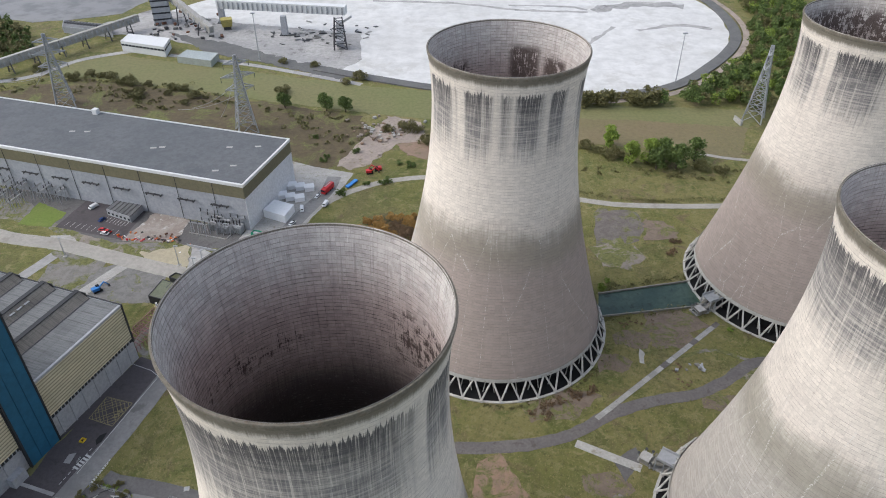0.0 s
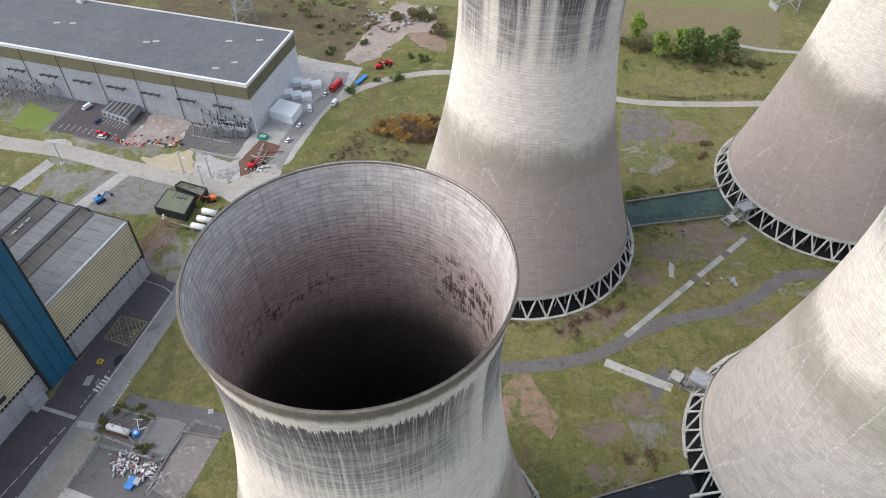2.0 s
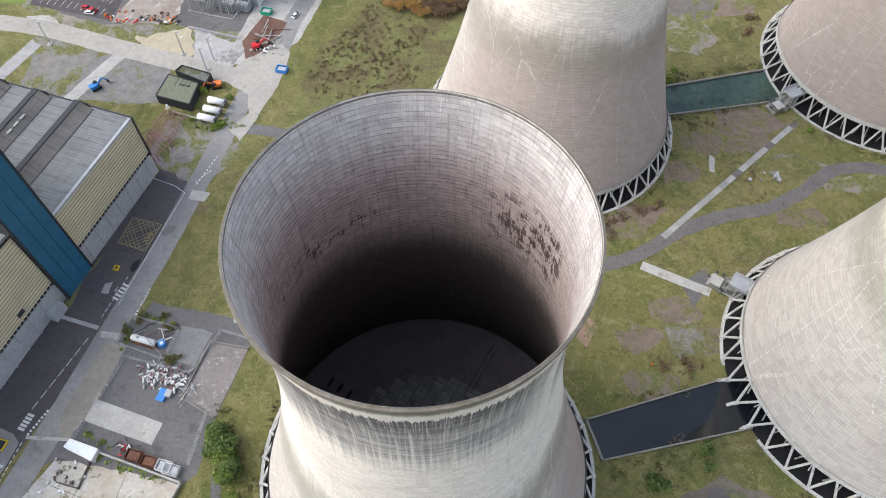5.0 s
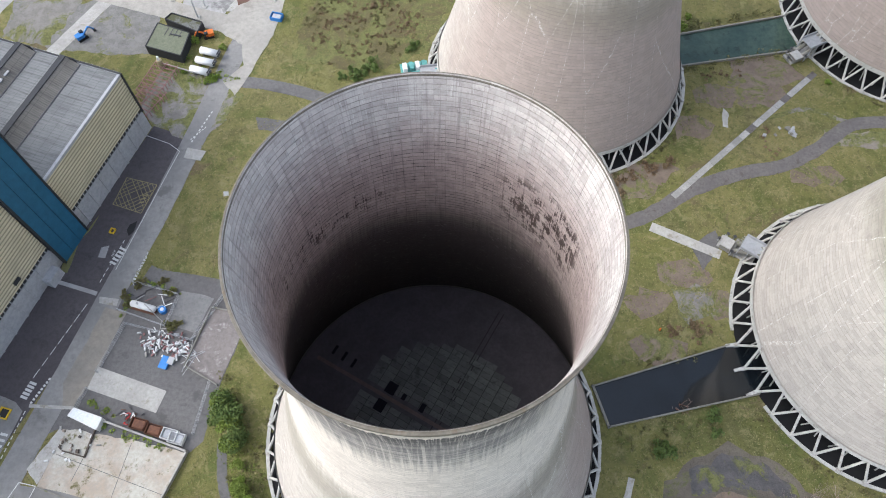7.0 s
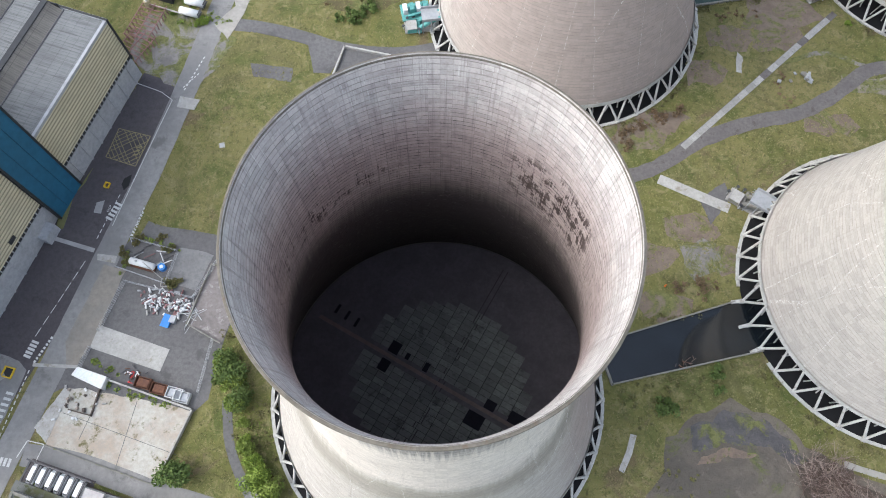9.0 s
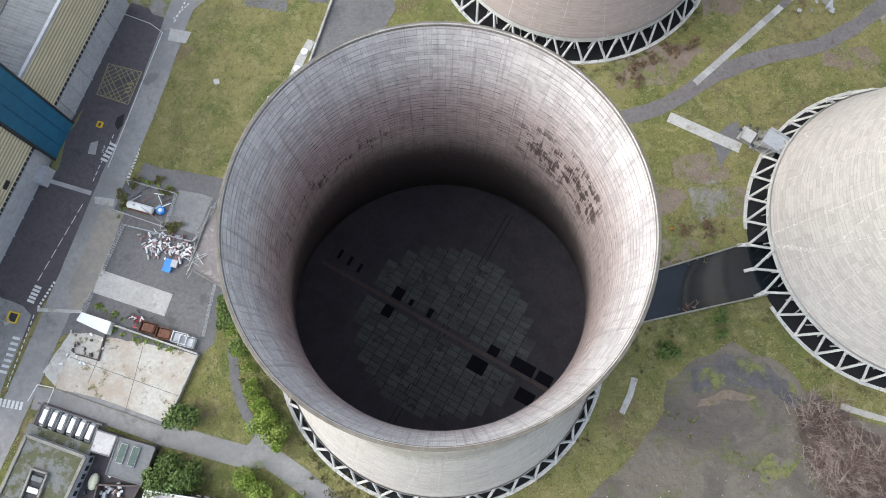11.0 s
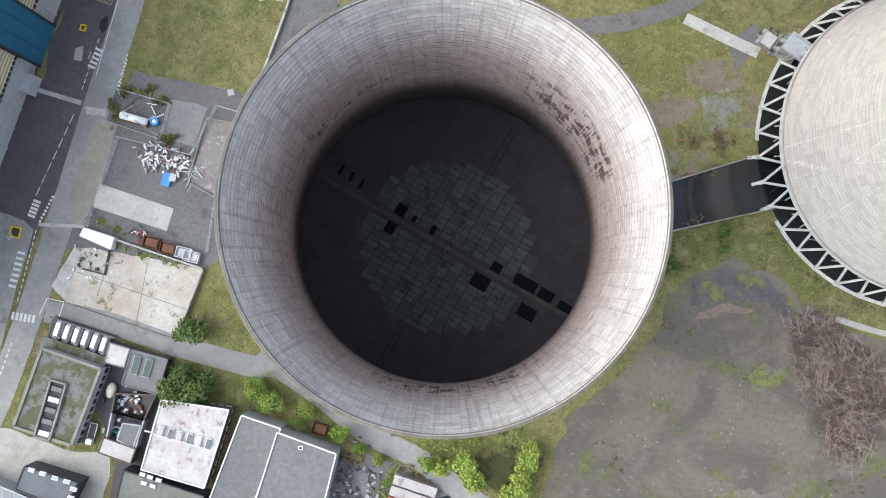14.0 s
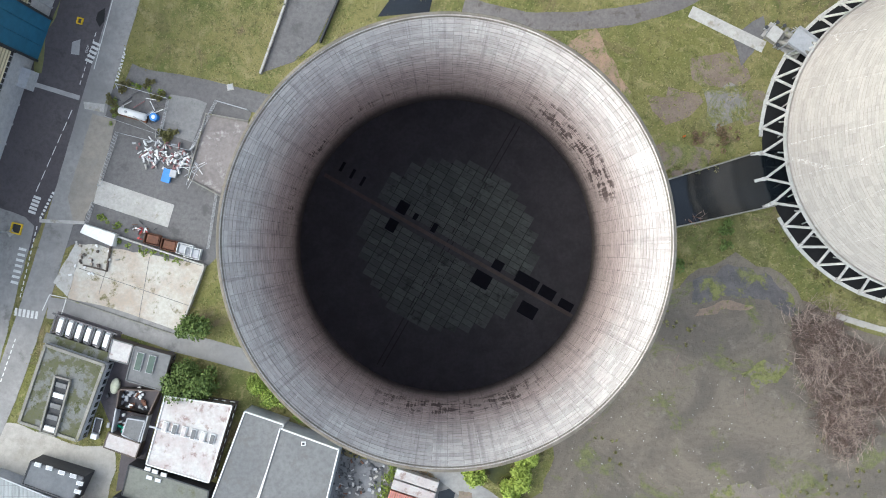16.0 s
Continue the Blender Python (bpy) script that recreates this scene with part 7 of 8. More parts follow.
HEAP = [(77.0, 71.9), (82.0, 73.0), (86.0, 70.0), (78.0, 66.0), (84.0, 64.0), (89.4, 64.0), (79.5, 60.0), (86.0, 58.0), (92.0, 60.0), (97.0, 58.0), (82.8, 53.5), (89.2, 52.0), (95.8, 52.0), (100.0, 50.0), (85.0, 47.0), (90.5, 46.0), (87.4, 41.1), (90.5, 38.5), (84.8, 43.5)]
branch_heap("dead_branches", "grey-brown dead branches heaped on bare soil", HEAP, 34, 2.2, 7.0, worn("bleached_twigs", (0.34, 0.275, 0.235), (0.22, 0.16, 0.135), 0.4, 2.0), 51)
branch_heap("dead_branches", "red-brown brushwood under the paler branches", HEAP, 40, 2.6, 5.0, worn("red_brown_twigs", (0.14, 0.096, 0.078), (0.088, 0.06, 0.05), 0.4, 2.0), 54)
branch_heap("brushwood", "dark brushwood among autumn leaves", [(-31.1, 297.0), (-23.1, 301.6), (-14.8, 301.6), (-9.2, 296.9), (-18.8, 294.6)], 22, 2.4, 4.5, DEADWOOD, 52)
branch_heap("fallen_poles", "thin pale poles lying on the soil", [(60.3, 54.6), (18.3, 46.6), (37.2, 27.7), (42.1, 64.6)], 1, 1.0, 9.0, DEADWOOD, 53)


# flecks of pale rubbish on the soil
rng = random.Random(17)
fleck = bmesh.new()
for k in range(150):
    x, y = rng.uniform(8, 90), rng.uniform(12, 62)
    if y < 58 - max(0, (24 - x)) * 1.1:
        box(fleck, (x, y, 0.04), (rng.uniform(0.12, 0.4), rng.uniform(0.1, 0.3), rng.uniform(0.05, 0.2)), rng.uniform(0, 180))
tagged(part("litter_flecks", fleck, PALECON), "pale stones and rubbish scattered over the soil", "litter", "", "stuff")


# ---- vehicles ----
def make_car(colour, label, van=False):
    ob = thing("van" if van else "car", label, "van" if van else "car")
    l, w, h = (5.2, 2.0, 1.3) if van else (4.3, 1.8, 0.9)
    bm = bmesh.new()
    box(bm, (0, 0, 0.35), (l, w, h - 0.35))
    bmesh.ops.bevel(bm, geom=bm.edges[:], offset=0.15, segments=2, affect="EDGES")
    body = part("body", bm, colour, ob)
    cab = boxes(((0.2 if van else -0.2, 0, h - 0.02), (l * (0.85 if van else 0.55), w * 0.9, 0.75 if van else 0.5), 0, 0.85))
    part("cabin", cab, colour if van else GLASS, ob)
    if not van:
        part("roof", boxes(((-0.2, 0, h + 0.46), (l * 0.45, w * 0.74, 0.06))), colour, ob)
    part("windscreen", boxes(((l * 0.33 if not van else -l * 0.38, 0, h + 0.02), (0.5, w * 0.78, 0.42), 0, 0.7)), GLASS, ob)
    for x in (-l * 0.32, l * 0.32):
        for y in (-w / 2 + 0.08, w / 2 - 0.08):
            q = part("wheel", tube(bmesh.new(), (x, y - 0.1, 0.33), (x, y + 0.1, 0.33), 0.33, n=12), RUBBER, ob)
            part("hub", tube(bmesh.new(), (x, y - 0.12, 0.33), (x, y + 0.12, 0.33), 0.16, n=8), STEEL, q)
    return ob


def set_out(ob, rows, z=0.1):
    """The first row places the thing itself, the others copies of it."""
    for i, (p, turn) in enumerate(rows):
        m = pose(p[0], p[1], z, 0, 0, turn)
        if i:
            copy_thing(ob, m)
        else:
            ob.matrix_basis = m
    return ob


CARWHITE = plain("white_car_paint", (0.72, 0.73, 0.74), 0.25, vary=0.0)
set_out(make_car(RED, "bright red parked hatchback car"), [((-171.0, 295.1), -15), ((-168.0, 293.5), -15)])
set_out(make_car(plain("blue_car_paint", (0.03, 0.06, 0.20), 0.25), "dark blue parked hatchback car"), [((-174.9, 304.2), 60)])
set_out(make_car(CARWHITE, "white parked car on the tarmac"), [((-76.8, 300.9), 60), ((-80.5, 289.0), 60), ((-67.6, 327.2), 70), ((-222.6, 339.5), 10), ((-218.4, 338.5), 10), ((-168.8, 291.9), -12)])
set_out(make_car(CARWHITE, "white panel van parked on the apron", True), [((-73.9, 314.0), 100), ((-62.3, 319.0), 75), ((-184.0, 316.3), 60), ((-97.0, 7.8), 0)][:3])
bays = [tuple(ca.lerp(cb, (k + 0.1) / 5.2)) for k in range(6)]
set_out(make_car(CARWHITE, "white van parked in a carport bay", True), [(p, ang + 90) for p in bays], 0.12)
truck = thing("pickup_truck", "white drop-side pickup truck in the alley", "truck", (*((-124.5, 47.8)), 0.08), 75)
part("cab", boxes(((-2.4, 0, 0.4), (1.6, 1.9, 1.6), 0, 0.9)), CARWHITE, truck)
part("windscreen", boxes(((-2.9, 0, 1.2), (0.7, 1.6, 0.6))), GLASS, truck)
part("bed", boxes(((0.6, 0, 0.7), (4.2, 2.0, 0.15))), DARKSTEEL, truck)
for c, s in (((0.6, 1.0, 0.8), (4.3, 0.12, 0.5)), ((0.6, -1.0, 0.8), (4.3, 0.12, 0.5)), ((2.7, 0, 0.8), (0.12, 2.0, 0.5))):
    part("drop_side", boxes((c, s)), CARWHITE, truck)
for x in (-2.0, 1.6):
    for y in (-0.9, 0.9):
        part("wheel", tube(bmesh.new(), (x, y - 0.12, 0.38), (x, y + 0.12, 0.38), 0.38, n=12), RUBBER, truck)
lorry = thing("fire_engine", "red works lorry with a boxy body", "lorry", (*((-63.0, 333.1)), 0.1), 65)
part("body", boxes(((1.5, 0, 0.6), (7.0, 2.5, 2.8))), RED, lorry)
part("cab", boxes(((-3.3, 0, 0.6), (2.2, 2.5, 2.5), 0, 0.93)), RED, lorry)
part("windscreen", boxes(((-4.2, 0, 1.9), (0.6, 2.2, 0.9))), GLASS, lorry)
part("roof_ladder", boxes(((1.2, 0.5, 3.4), (6, 0.5, 0.15))), STEEL, lorry)
for x in (-3.2, 1.2, 3.2):
    for y in (-1.1, 1.1):
        part("wheel", tube(bmesh.new(), (x, y - 0.15, 0.5), (x, y + 0.15, 0.5), 0.5, n=12), RUBBER, lorry)


def make_digger(colour, label):
    ob = thing("excavator", label, "excavator")
    part("track", boxes(((0, 1.1, 0), (3.8, 0.6, 0.9))), RUBBER, ob)
    part("track", boxes(((0, -1.1, 0), (3.8, 0.6, 0.9))), RUBBER, ob)
    part("house", boxes(((-0.6, 0, 0.9), (3.0, 2.4, 1.3))), colour, ob)
    part("cab", boxes(((0.7, 0.7, 0.9), (1.4, 1.0, 1.9))), GLASS, ob)
    bm = bmesh.new()
    beam(bm, (0.8, -0.3, 1.6), (3.6, -0.3, 3.6), 0.5)
    beam(bm, (3.6, -0.3, 3.6), (5.2, -0.3, 1.4), 0.4)
    part("arm", bm, colour, ob)
    part("bucket", boxes(((5.2, -0.3, 0.4), (0.9, 1.1, 1.0))), DARKSTEEL, ob)
    return ob


set_out(make_digger(ORANGE, "orange tracked excavator beside the hut"), [((-107.5, 247.3), 200)])
set_out(make_digger(SKYBLUE, "bright blue machine on the pale track"), [((-154.9, 247.1), 45)])
set_out(make_digger(RED, "red tracked machine among stored pipes"), [((-94.2, 269.7), 30), ((-41.6, 352.5), 10), ((-37.2, 356.0), 190)])

# ---- storage yard and gas tank ----
tank = thing("gas_tank", "white horizontal gas tank on a red cradle", "gas tank", (*((-112.2, 136.6)), 0.1), -17)
bm = bmesh.new()
tube(bm, (-3.6, 0, 1.9), (3.6, 0, 1.9), 1.05, n=20)
for s in (-1, 1):
    r = bmesh.ops.create_uvsphere(bm, u_segments=20, v_segments=10, radius=1.05)
    bmesh.ops.transform(bm, matrix=Matrix.Translation((s * 3.6, 0, 1.9)) @ Matrix.Diagonal((0.5, 1, 1, 1)), verts=r["verts"])
part("vessel", bm, WHITE, tank, "white painted vessel", True)
part("cradle", boxes(((0, -0.4, -0.2), (7.6, 1.9, 1.1))), RUST, tank, "red-brown cradle")
part("valve_dome", tube(bmesh.new(), (-1.5, 0, 2.8), (-1.5, 0, 3.3), 0.35), STEEL, tank)
drum = thing("blue_drum", "bright blue round water butt", "drum", (*((-106.5, 135.7)), 0.05))
part("body", tube(bmesh.new(), (0, 0, -0.1), (0, 0, 1.6), 1.15, 1.15, 18), SKYBLUE, drum)
part("lid", tube(bmesh.new(), (0, 0, 1.6), (0, 0, 1.75), 0.6, 0.5, 12), WHITE, drum)
rack = thing("pipe_rack", "tangle of vaporiser pipes and frames", "pipework", (*((-112.1, 140.2)), 0), -17)
rng = random.Random(5)
for k in range(16):
    p = Vector((rng.uniform(-5, 7), rng.uniform(-2.2, 2.2), rng.uniform(0, 0.3)))
    d = Vector((rng.choice((3, 0, -2)), rng.choice((2, 0, -3)), rng.uniform(0, 1.5)))
    part("pipe", beam(bmesh.new(), p, p + d + Vector((0.3, 0.2, 0.4)), 0.22), rng.choice((PINKSTEEL, STEEL, WHITE, DARKSTEEL)), rack)
post = thing("tall_stay", "long leaning white pole at the tank", "pole", (*((-105.0, 131.1)), 0), 0)
part("pole", beam(bmesh.new(), (0, 0, -0.1), (-4, 3.4, 9), 0.25), PALECON, post)
part("foot_frame", boxes(((0, 1.2, 0), (3.2, 0.2, 0.4)), ((0, -1.2, 0), (3.2, 0.2, 0.4)), ((1.5, 0, 0), (0.2, 2.6, 0.4)), ((-1.5, 0, 0), (0.2, 2.6, 0.4))), PALECON, post)
FENCE_L = "grey steel mesh fence round the storage yard"
fence([(-117.2, 131.6), (-96.2, 125.9), (-88.7, 140.0), (-79.8, 137.2)], 2.2, FENCE_L)
fence([(-117.2, 131.6), (-122.6, 116.5)], 2.2, FENCE_L)
fence([(-124.4, 111.7), (-126.6, 105.2)], 2.2, FENCE_L)
fence([(-89.2, 113.3), (-91.9, 98.0)], 2.2, FENCE_L)
fence([(-117.2, 145.5), (-102.4, 140.9), (-105.0, 130.6)], 1.8, "low steel fence round the gas tank")
fence([(-120.3, 136.2), (-105.0, 130.6)], 1.8, "low steel fence round the gas tank")
wall_run("bund_wall", [(-91.8, 136.5), (-79.9, 134.1)], 0.9, 0.35, WALLCON, "low concrete bund wall", "wall")
wall_run("bund_wall", [(-91.8, 136.5), (-97.4, 118.2), (-87.1, 112.2)], 0.9, 0.35, WALLCON, "low concrete bund wall", "wall")
wall_run("yard_wall", [(-118.9, 102.5), (-92.9, 93.2), (-100.9, 73.2)], 1.6, 0.45, PALECON, "pale block wall round the broken floor", "wall")
wall_run("yard_wall", [(-100.9, 73.2), (-132.7, 84.4)], 0.5, 0.4, WALLCON, "low mossy kerb wall", "wall")
wall_run("low_wall", [(-119.4, 101.9), (-121.2, 92.2), (-127.6, 94.0)], 0.8, 0.35, BRICK, "broken brick partition stub", "wall")


def scrap_heap(name, label, centre, n, spread, size, mats, seed, turn=0):
    """Separate pieces thrown on a heap."""
    rng = random.Random(seed)
    ob = thing(name, label, "scrap", (*centre, 0.05), turn)
    for k in range(n):
        s = (rng.uniform(0.4, 1.0) * size[0], rng.uniform(0.4, 1.0) * size[1], rng.uniform(0.3, 1.0) * size[2])
        bm = boxes(((0, 0, 0), s))
        q = part("piece", bm, rng.choice(mats), ob)
        q.matrix_local = pose(rng.gauss(0, spread[0]), rng.gauss(0, spread[1]), rng.uniform(0.0, 0.5), rng.uniform(-12, 12), rng.uniform(-12, 12), rng.uniform(0, 180))
    return ob


scrap_heap("barrier_heap", "heap of red and white plastic road barriers", (-105.1, 125.0), 110, (3.6, 2.0), (1.7, 0.5, 0.8), (WHITE, WHITE, WHITE, PALECON, PINKSTEEL, STEEL), 61, -17)
scrap_heap("barrier_heap", "small stack of white barriers", (-98.7, 123.7), 26, (1.6, 2.2), (2.2, 0.6, 1.0), (WHITE, STEEL, PINKSTEEL), 62, -17)
scrap_heap("scaffold_tubes", "bundle of pale scaffold tubes", (-96.0, 120.8), 10, (0.6, 1.0), (9.0, 0.2, 0.2), (STEEL, WHITE), 63, 65).rotation_euler.z = 0
scrap_heap("red_scrap", "orange and red scrap metal beside the skips", (-111.2, 103.6), 30, (1.4, 0.9), (1.6, 0.3, 0.5), (RED, RUST, RUST, WHITE, DARKSTEEL, DARKSTEEL), 64)
scrap_heap("floor_rubble", "broken blocks on the old floor", (-125.2, 96.3), 24, (3.0, 2.6), (1.2, 0.9, 0.6), (PALECON, BRICK, WHITE, RUBBLE), 65)
scrap_heap("yard_rubble", "rubble and machine parts in the walled yard", (-114.2, 55.7), 30, (3.0, 1.8), (1.8, 1.2, 0.9), (GREYWALL, RUST, DARKSTEEL, WHITE), 66, -17)
scrap_heap("yard_scrap", "green and grey scrap in the walled yard", (-117.5, 48.2), 18, (1.8, 2.2), (1.8, 0.9, 0.9), (GREENP, GREYWALL, RUST, WHITE), 67, -17)
scrap_heap("dark_scrap", "dark scrap strewn behind the depot", (-52.9, 32.7), 110, (3.5, 5.5), (1.3, 0.6, 0.4), (DARKSTEEL, DARKTRIM, RUST, DARKSTEEL, GREYASH), 68, -17)
scrap_heap("dark_scrap", "grey rubble heap beside the lane", (-45.7, 30.9), 30, (1.2, 4.0), (1.2, 0.9, 0.6), (GREYWALL, DARKSTEEL, PALECON), 69, -17)
scrap_heap("valve_rubble", "concrete lumps by the valve house", (101.0, 200.1), 12, (3.0, 1.6), (2.0, 1.6, 0.9), (WALLCON, GREYWALL), 70, 20)
scrap_heap("site_debris", "mixed debris round the demolished floor", (-137.0, 288.0), 40, (8.0, 2.6), (1.6, 1.2, 0.7), (ORANGE, WHITE, RUBBLE, RUST, DARKSTEEL), 71, -15)
scrap_heap("orange_barriers", "orange plastic barriers on rough ground", (-153.4, 288.1), 22, (5.0, 1.5), (1.8, 0.5, 0.9), (ORANGE, RED, WHITE), 72, -15)
scrap_heap("white_rubbish", "white rubbish beside the junction", (-88.7, 268.0), 16, (2.6, 1.6), (1.6, 1.0, 0.8), (WHITE, PALECON), 73)
scrap_heap("pipe_stack", "long rusty pipes on brown earth", (-90.4, 277.2), 10, (1.5, 2.0), (12.0, 0.5, 0.5), (PALECON, RUST), 74, 45)
scrap_heap("spoil_lumps", "pale lumps of spoil on the rubble track", (-36.8, 403.4), 50, (10.0, 14.0), (3.0, 2.4, 1.4), (RUBBLE, REDSOIL, PALECON), 75, -17)
scrap_heap("ash_debris", "dark debris along the lagoon's edge", (-104.8, 581.2), 60, (24.0, 10.0), (6.0, 2.0, 1.0), (DARKBANK, GREYASH, DARKSTEEL), 76, 0)
scrap_heap("ash_debris", "dark debris below the conveyors", (-219.4, 605.1), 50, (24.0, 16.0), (5.0, 3.0, 2.0), (DARKBANK, GREYASH, DARKSTEEL, RUST), 77, 0)
scrap_heap("pool_scaffold", "rusty scaffold frame on the channel wall", (47.7, 103.5), 14, (1.8, 0.8), (3.0, 0.15, 0.15), (RUST, DEADWOOD), 78, 10)
crate = thing("blue_skip", "bright blue waste skip in the yard", "skip", (*((-103.2, 119.0)), 0.05), -17)
part("bin", boxes(((0, 0, 0), (2.2, 3.4, 1.2), 0, 1.15)), SKYBLUE, crate)
part("lid", boxes(((1.6, 1.0, 0), (1.8, 2.2, 1.3))), STEEL, crate)


def make_skip(material, label):
    ob = thing("skip", label, "skip")
    part("floor", boxes(((0, 0, 0), (4.2, 3.0, 0.2))), material, ob)
    for c, s in (((0, 1.5, 0), (4.4, 0.14, 1.7)), ((0, -1.5, 0), (4.4, 0.14, 1.7)), ((2.15, 0, 0), (0.14, 3.0, 1.7)), ((-2.15, 0, 0), (0.14, 3.0, 1.7))):
        part("side", boxes((c, s)), material, ob)
    part("load", boxes(((0, 0, 0.2), (3.9, 2.7, 1.0), 0, 0.85)), RUST if material is RUST else GREYWALL, ob)
    return ob


set_out(make_skip(RUST, "rusty brown open skip"), [((-107.6, 101.0), -15), ((-102.9, 99.2), -15)], 0.06)
set_out(make_skip(WHITE, "white open skip with pale scrap"), [((-98.4, 97.9), -15), ((-96.2, 96.8), -15)], 0.06)
set_out(make_skip(GREENP, "green open skip by the transformers"), [((-93.0, 291.3), -15)], 0.1)
set_out(make_skip(SKYBLUE, "small blue skip at the junction"), [((-82.6, 256.0), -15)], 0.1)
set_out(make_skip(RUST, "rusty brown trailer beside the lane"), [((-60.3, 47.4), -18)], 0.1)
for p, turn in (((-33.9, 31.5), -19.5), ((-34.9, 28.5), -19.5), ((-36.8, 22.5), -19.5)):
    cont = thing("container", "white shipping container with a ribbed, grimy roof", "container", (*p, 0.05), turn)
    part("body", boxes(((0, 0, 0), (12.4, 2.7, 2.6))), WHITEROOF, cont)
    for k in range(20):
        part("rib", boxes(((-5.7 + k * 0.6, -1.37, 0.1), (0.2, 0.08, 2.4))), STEEL, cont)
        part("roof_rib", boxes(((-5.7 + k * 0.6, 0, 2.6), (0.2, 2.6, 0.05))), WHITEROOF, cont)
    part("door", boxes(((6.23, 0, 0.1), (0.08, 2.5, 2.4))), STEEL, cont)
cont = thing("container", "faded red shipping container streaked with rust", "container", (-35.9, 25.5, 0.05), -19.5)
part("body", boxes(((0, 0, 0), (12.4, 2.7, 2.6))), worn("faded_orange_red", (0.42, 0.15, 0.11), (0.50, 0.24, 0.19), 0.3, 1.5, dirt=(0.25, 0.10, 0.07)), cont)
for k in range(20):
    part("roof_rib", boxes(((-5.7 + k * 0.6, 0, 2.6), (0.2, 2.6, 0.05))), RUST if k % 5 == 2 else PINKSTEEL, cont)
part("door", boxes(((6.23, 0, 0.1), (0.08, 2.5, 2.4))), RUST, cont)
oval = thing("cream_tank", "oval cream plastic tank in the alley", "tank", (*((-119.1, 59.5)), 0.05), 75)
bm = bmesh.new()
r = bmesh.ops.create_uvsphere(bm, u_segments=18, v_segments=10, radius=1.0)
bmesh.ops.transform(bm, matrix=Matrix.Translation((0, 0, 1.0)) @ Matrix.Diagonal((2.3, 1.4, 1.1, 1)), verts=r["verts"])
part("vessel", bm, worn("cream_plastic", (0.55, 0.56, 0.42), (0.48, 0.49, 0.37), 0.4, 2.0, 0.5), oval, "", True)
part("foot", boxes(((0, 0, -0.1), (3.0, 1.6, 0.6))), WALLCON, oval)


def make_frame_box(label):
    ob = thing("manhole_guard", label, "barrier")
    for c, s in (((0, 1.4, 0), (3.2, 0.35, 0.5)), ((0, -1.4, 0), (3.2, 0.35, 0.5)), ((1.4, 0, 0), (0.35, 2.5, 0.5)), ((-1.4, 0, 0), (0.35, 2.5, 0.5))):
        part("side", boxes((c, s)), YELLOW, ob)
    part("pit", boxes(((0, 0, -0.05), (2.4, 2.4, 0.12))), DARKTRIM, ob)
    return ob


set_out(make_frame_box("yellow square guard round an open manhole"), [((-146.8, 104.9), -16)], 0.1)
ob = thing("manhole_guard", "small yellow guard on the tarmac", "barrier", (*((-127.4, 163.8)), 0.1), -16)
for c, s in (((0, 0.8, 0), (1.6, 0.3, 0.6)), ((0, -0.8, 0), (1.6, 0.3, 0.6)), ((0.7, 0, 0), (0.3, 1.4, 0.6)), ((-0.7, 0, 0), (0.3, 1.4, 0.6))):
    part("side", boxes((c, s)), YELLOW, ob)


# ---- tanks, frames and substation gear ----
def make_drum_tank(label):
    ob = thing("storage_tank", label, "tank", group="white storage tanks")
    part("vessel", tube(bmesh.new(), (-3.4, 0, 2.0), (3.4, 0, 2.0), 1.35, n=18), WHITE, ob, "white painted vessel", True)
    for x in (-2.2, 2.2):
        part("saddle", boxes(((x, 0, -0.2), (0.6, 2.2, 1.6))), WALLCON, ob)
    part("walkway", boxes(((3.9, 0, 2.0), (0.6, 2.8, 0.15)), ((3.9, 0, 3.2), (0.6, 2.8, 0.08))), DARKSTEEL, ob)
    return ob


set_out(make_drum_tank("white horizontal tank in a row of three"), [((-105.5, 237.7), -17), ((-106.5, 233.2), -17), ((-107.9, 228.9), -17)], 0.1)
kiosk = thing("tan_vessel", "tan upright vessel with a white bottle", "vessel", (*((-122.7, 232.5)), 0), 0)
part("body", tube(bmesh.new(), (0, 0, -0.1), (0, 0, 4.0), 1.2, 1.0, 12), worn("tan_paint", (0.42, 0.36, 0.22), (0.36, 0.31, 0.20), 0.5, 2), kiosk)
part("cap", tube(bmesh.new(), (0, 0, 4.0), (0, 0, 5.6), 0.5, 0.4, 10), WHITE, kiosk)
part("pipe", beam(bmesh.new(), (0.8, 0, 2.2), (13, -4.5, 2.2), 0.4), PALECON, kiosk)
for c, n, turn, lb in (((-122.3, 225.3), 9, 70, "faded pink steel frame of a dismantled shed"), ((-124.4, 215.5), 7, 60, "low pink steel rack beside the hall")):
    ob = thing("steel_frame", lb, "steel frame", (*c, 0), turn)
    for k in range(n):
        x = -n * 0.8 + k * 1.7
        part("rafter", boxes(((x, 0, 2.6), (0.22, 9.0, 0.25))), PINKSTEEL, ob)
        part("post", boxes(((x, 4.3, -0.2), (0.22, 0.22, 2.9))), PINKSTEEL, ob)
        part("post", boxes(((x, -4.3, -0.2), (0.22, 0.22, 2.9))), PINKSTEEL, ob)
    for y in (-4.3, 0, 4.3):
        part("purlin", boxes(((-0.2, y, 2.85), (n * 1.7, 0.22, 0.2))), PINKSTEEL, ob)


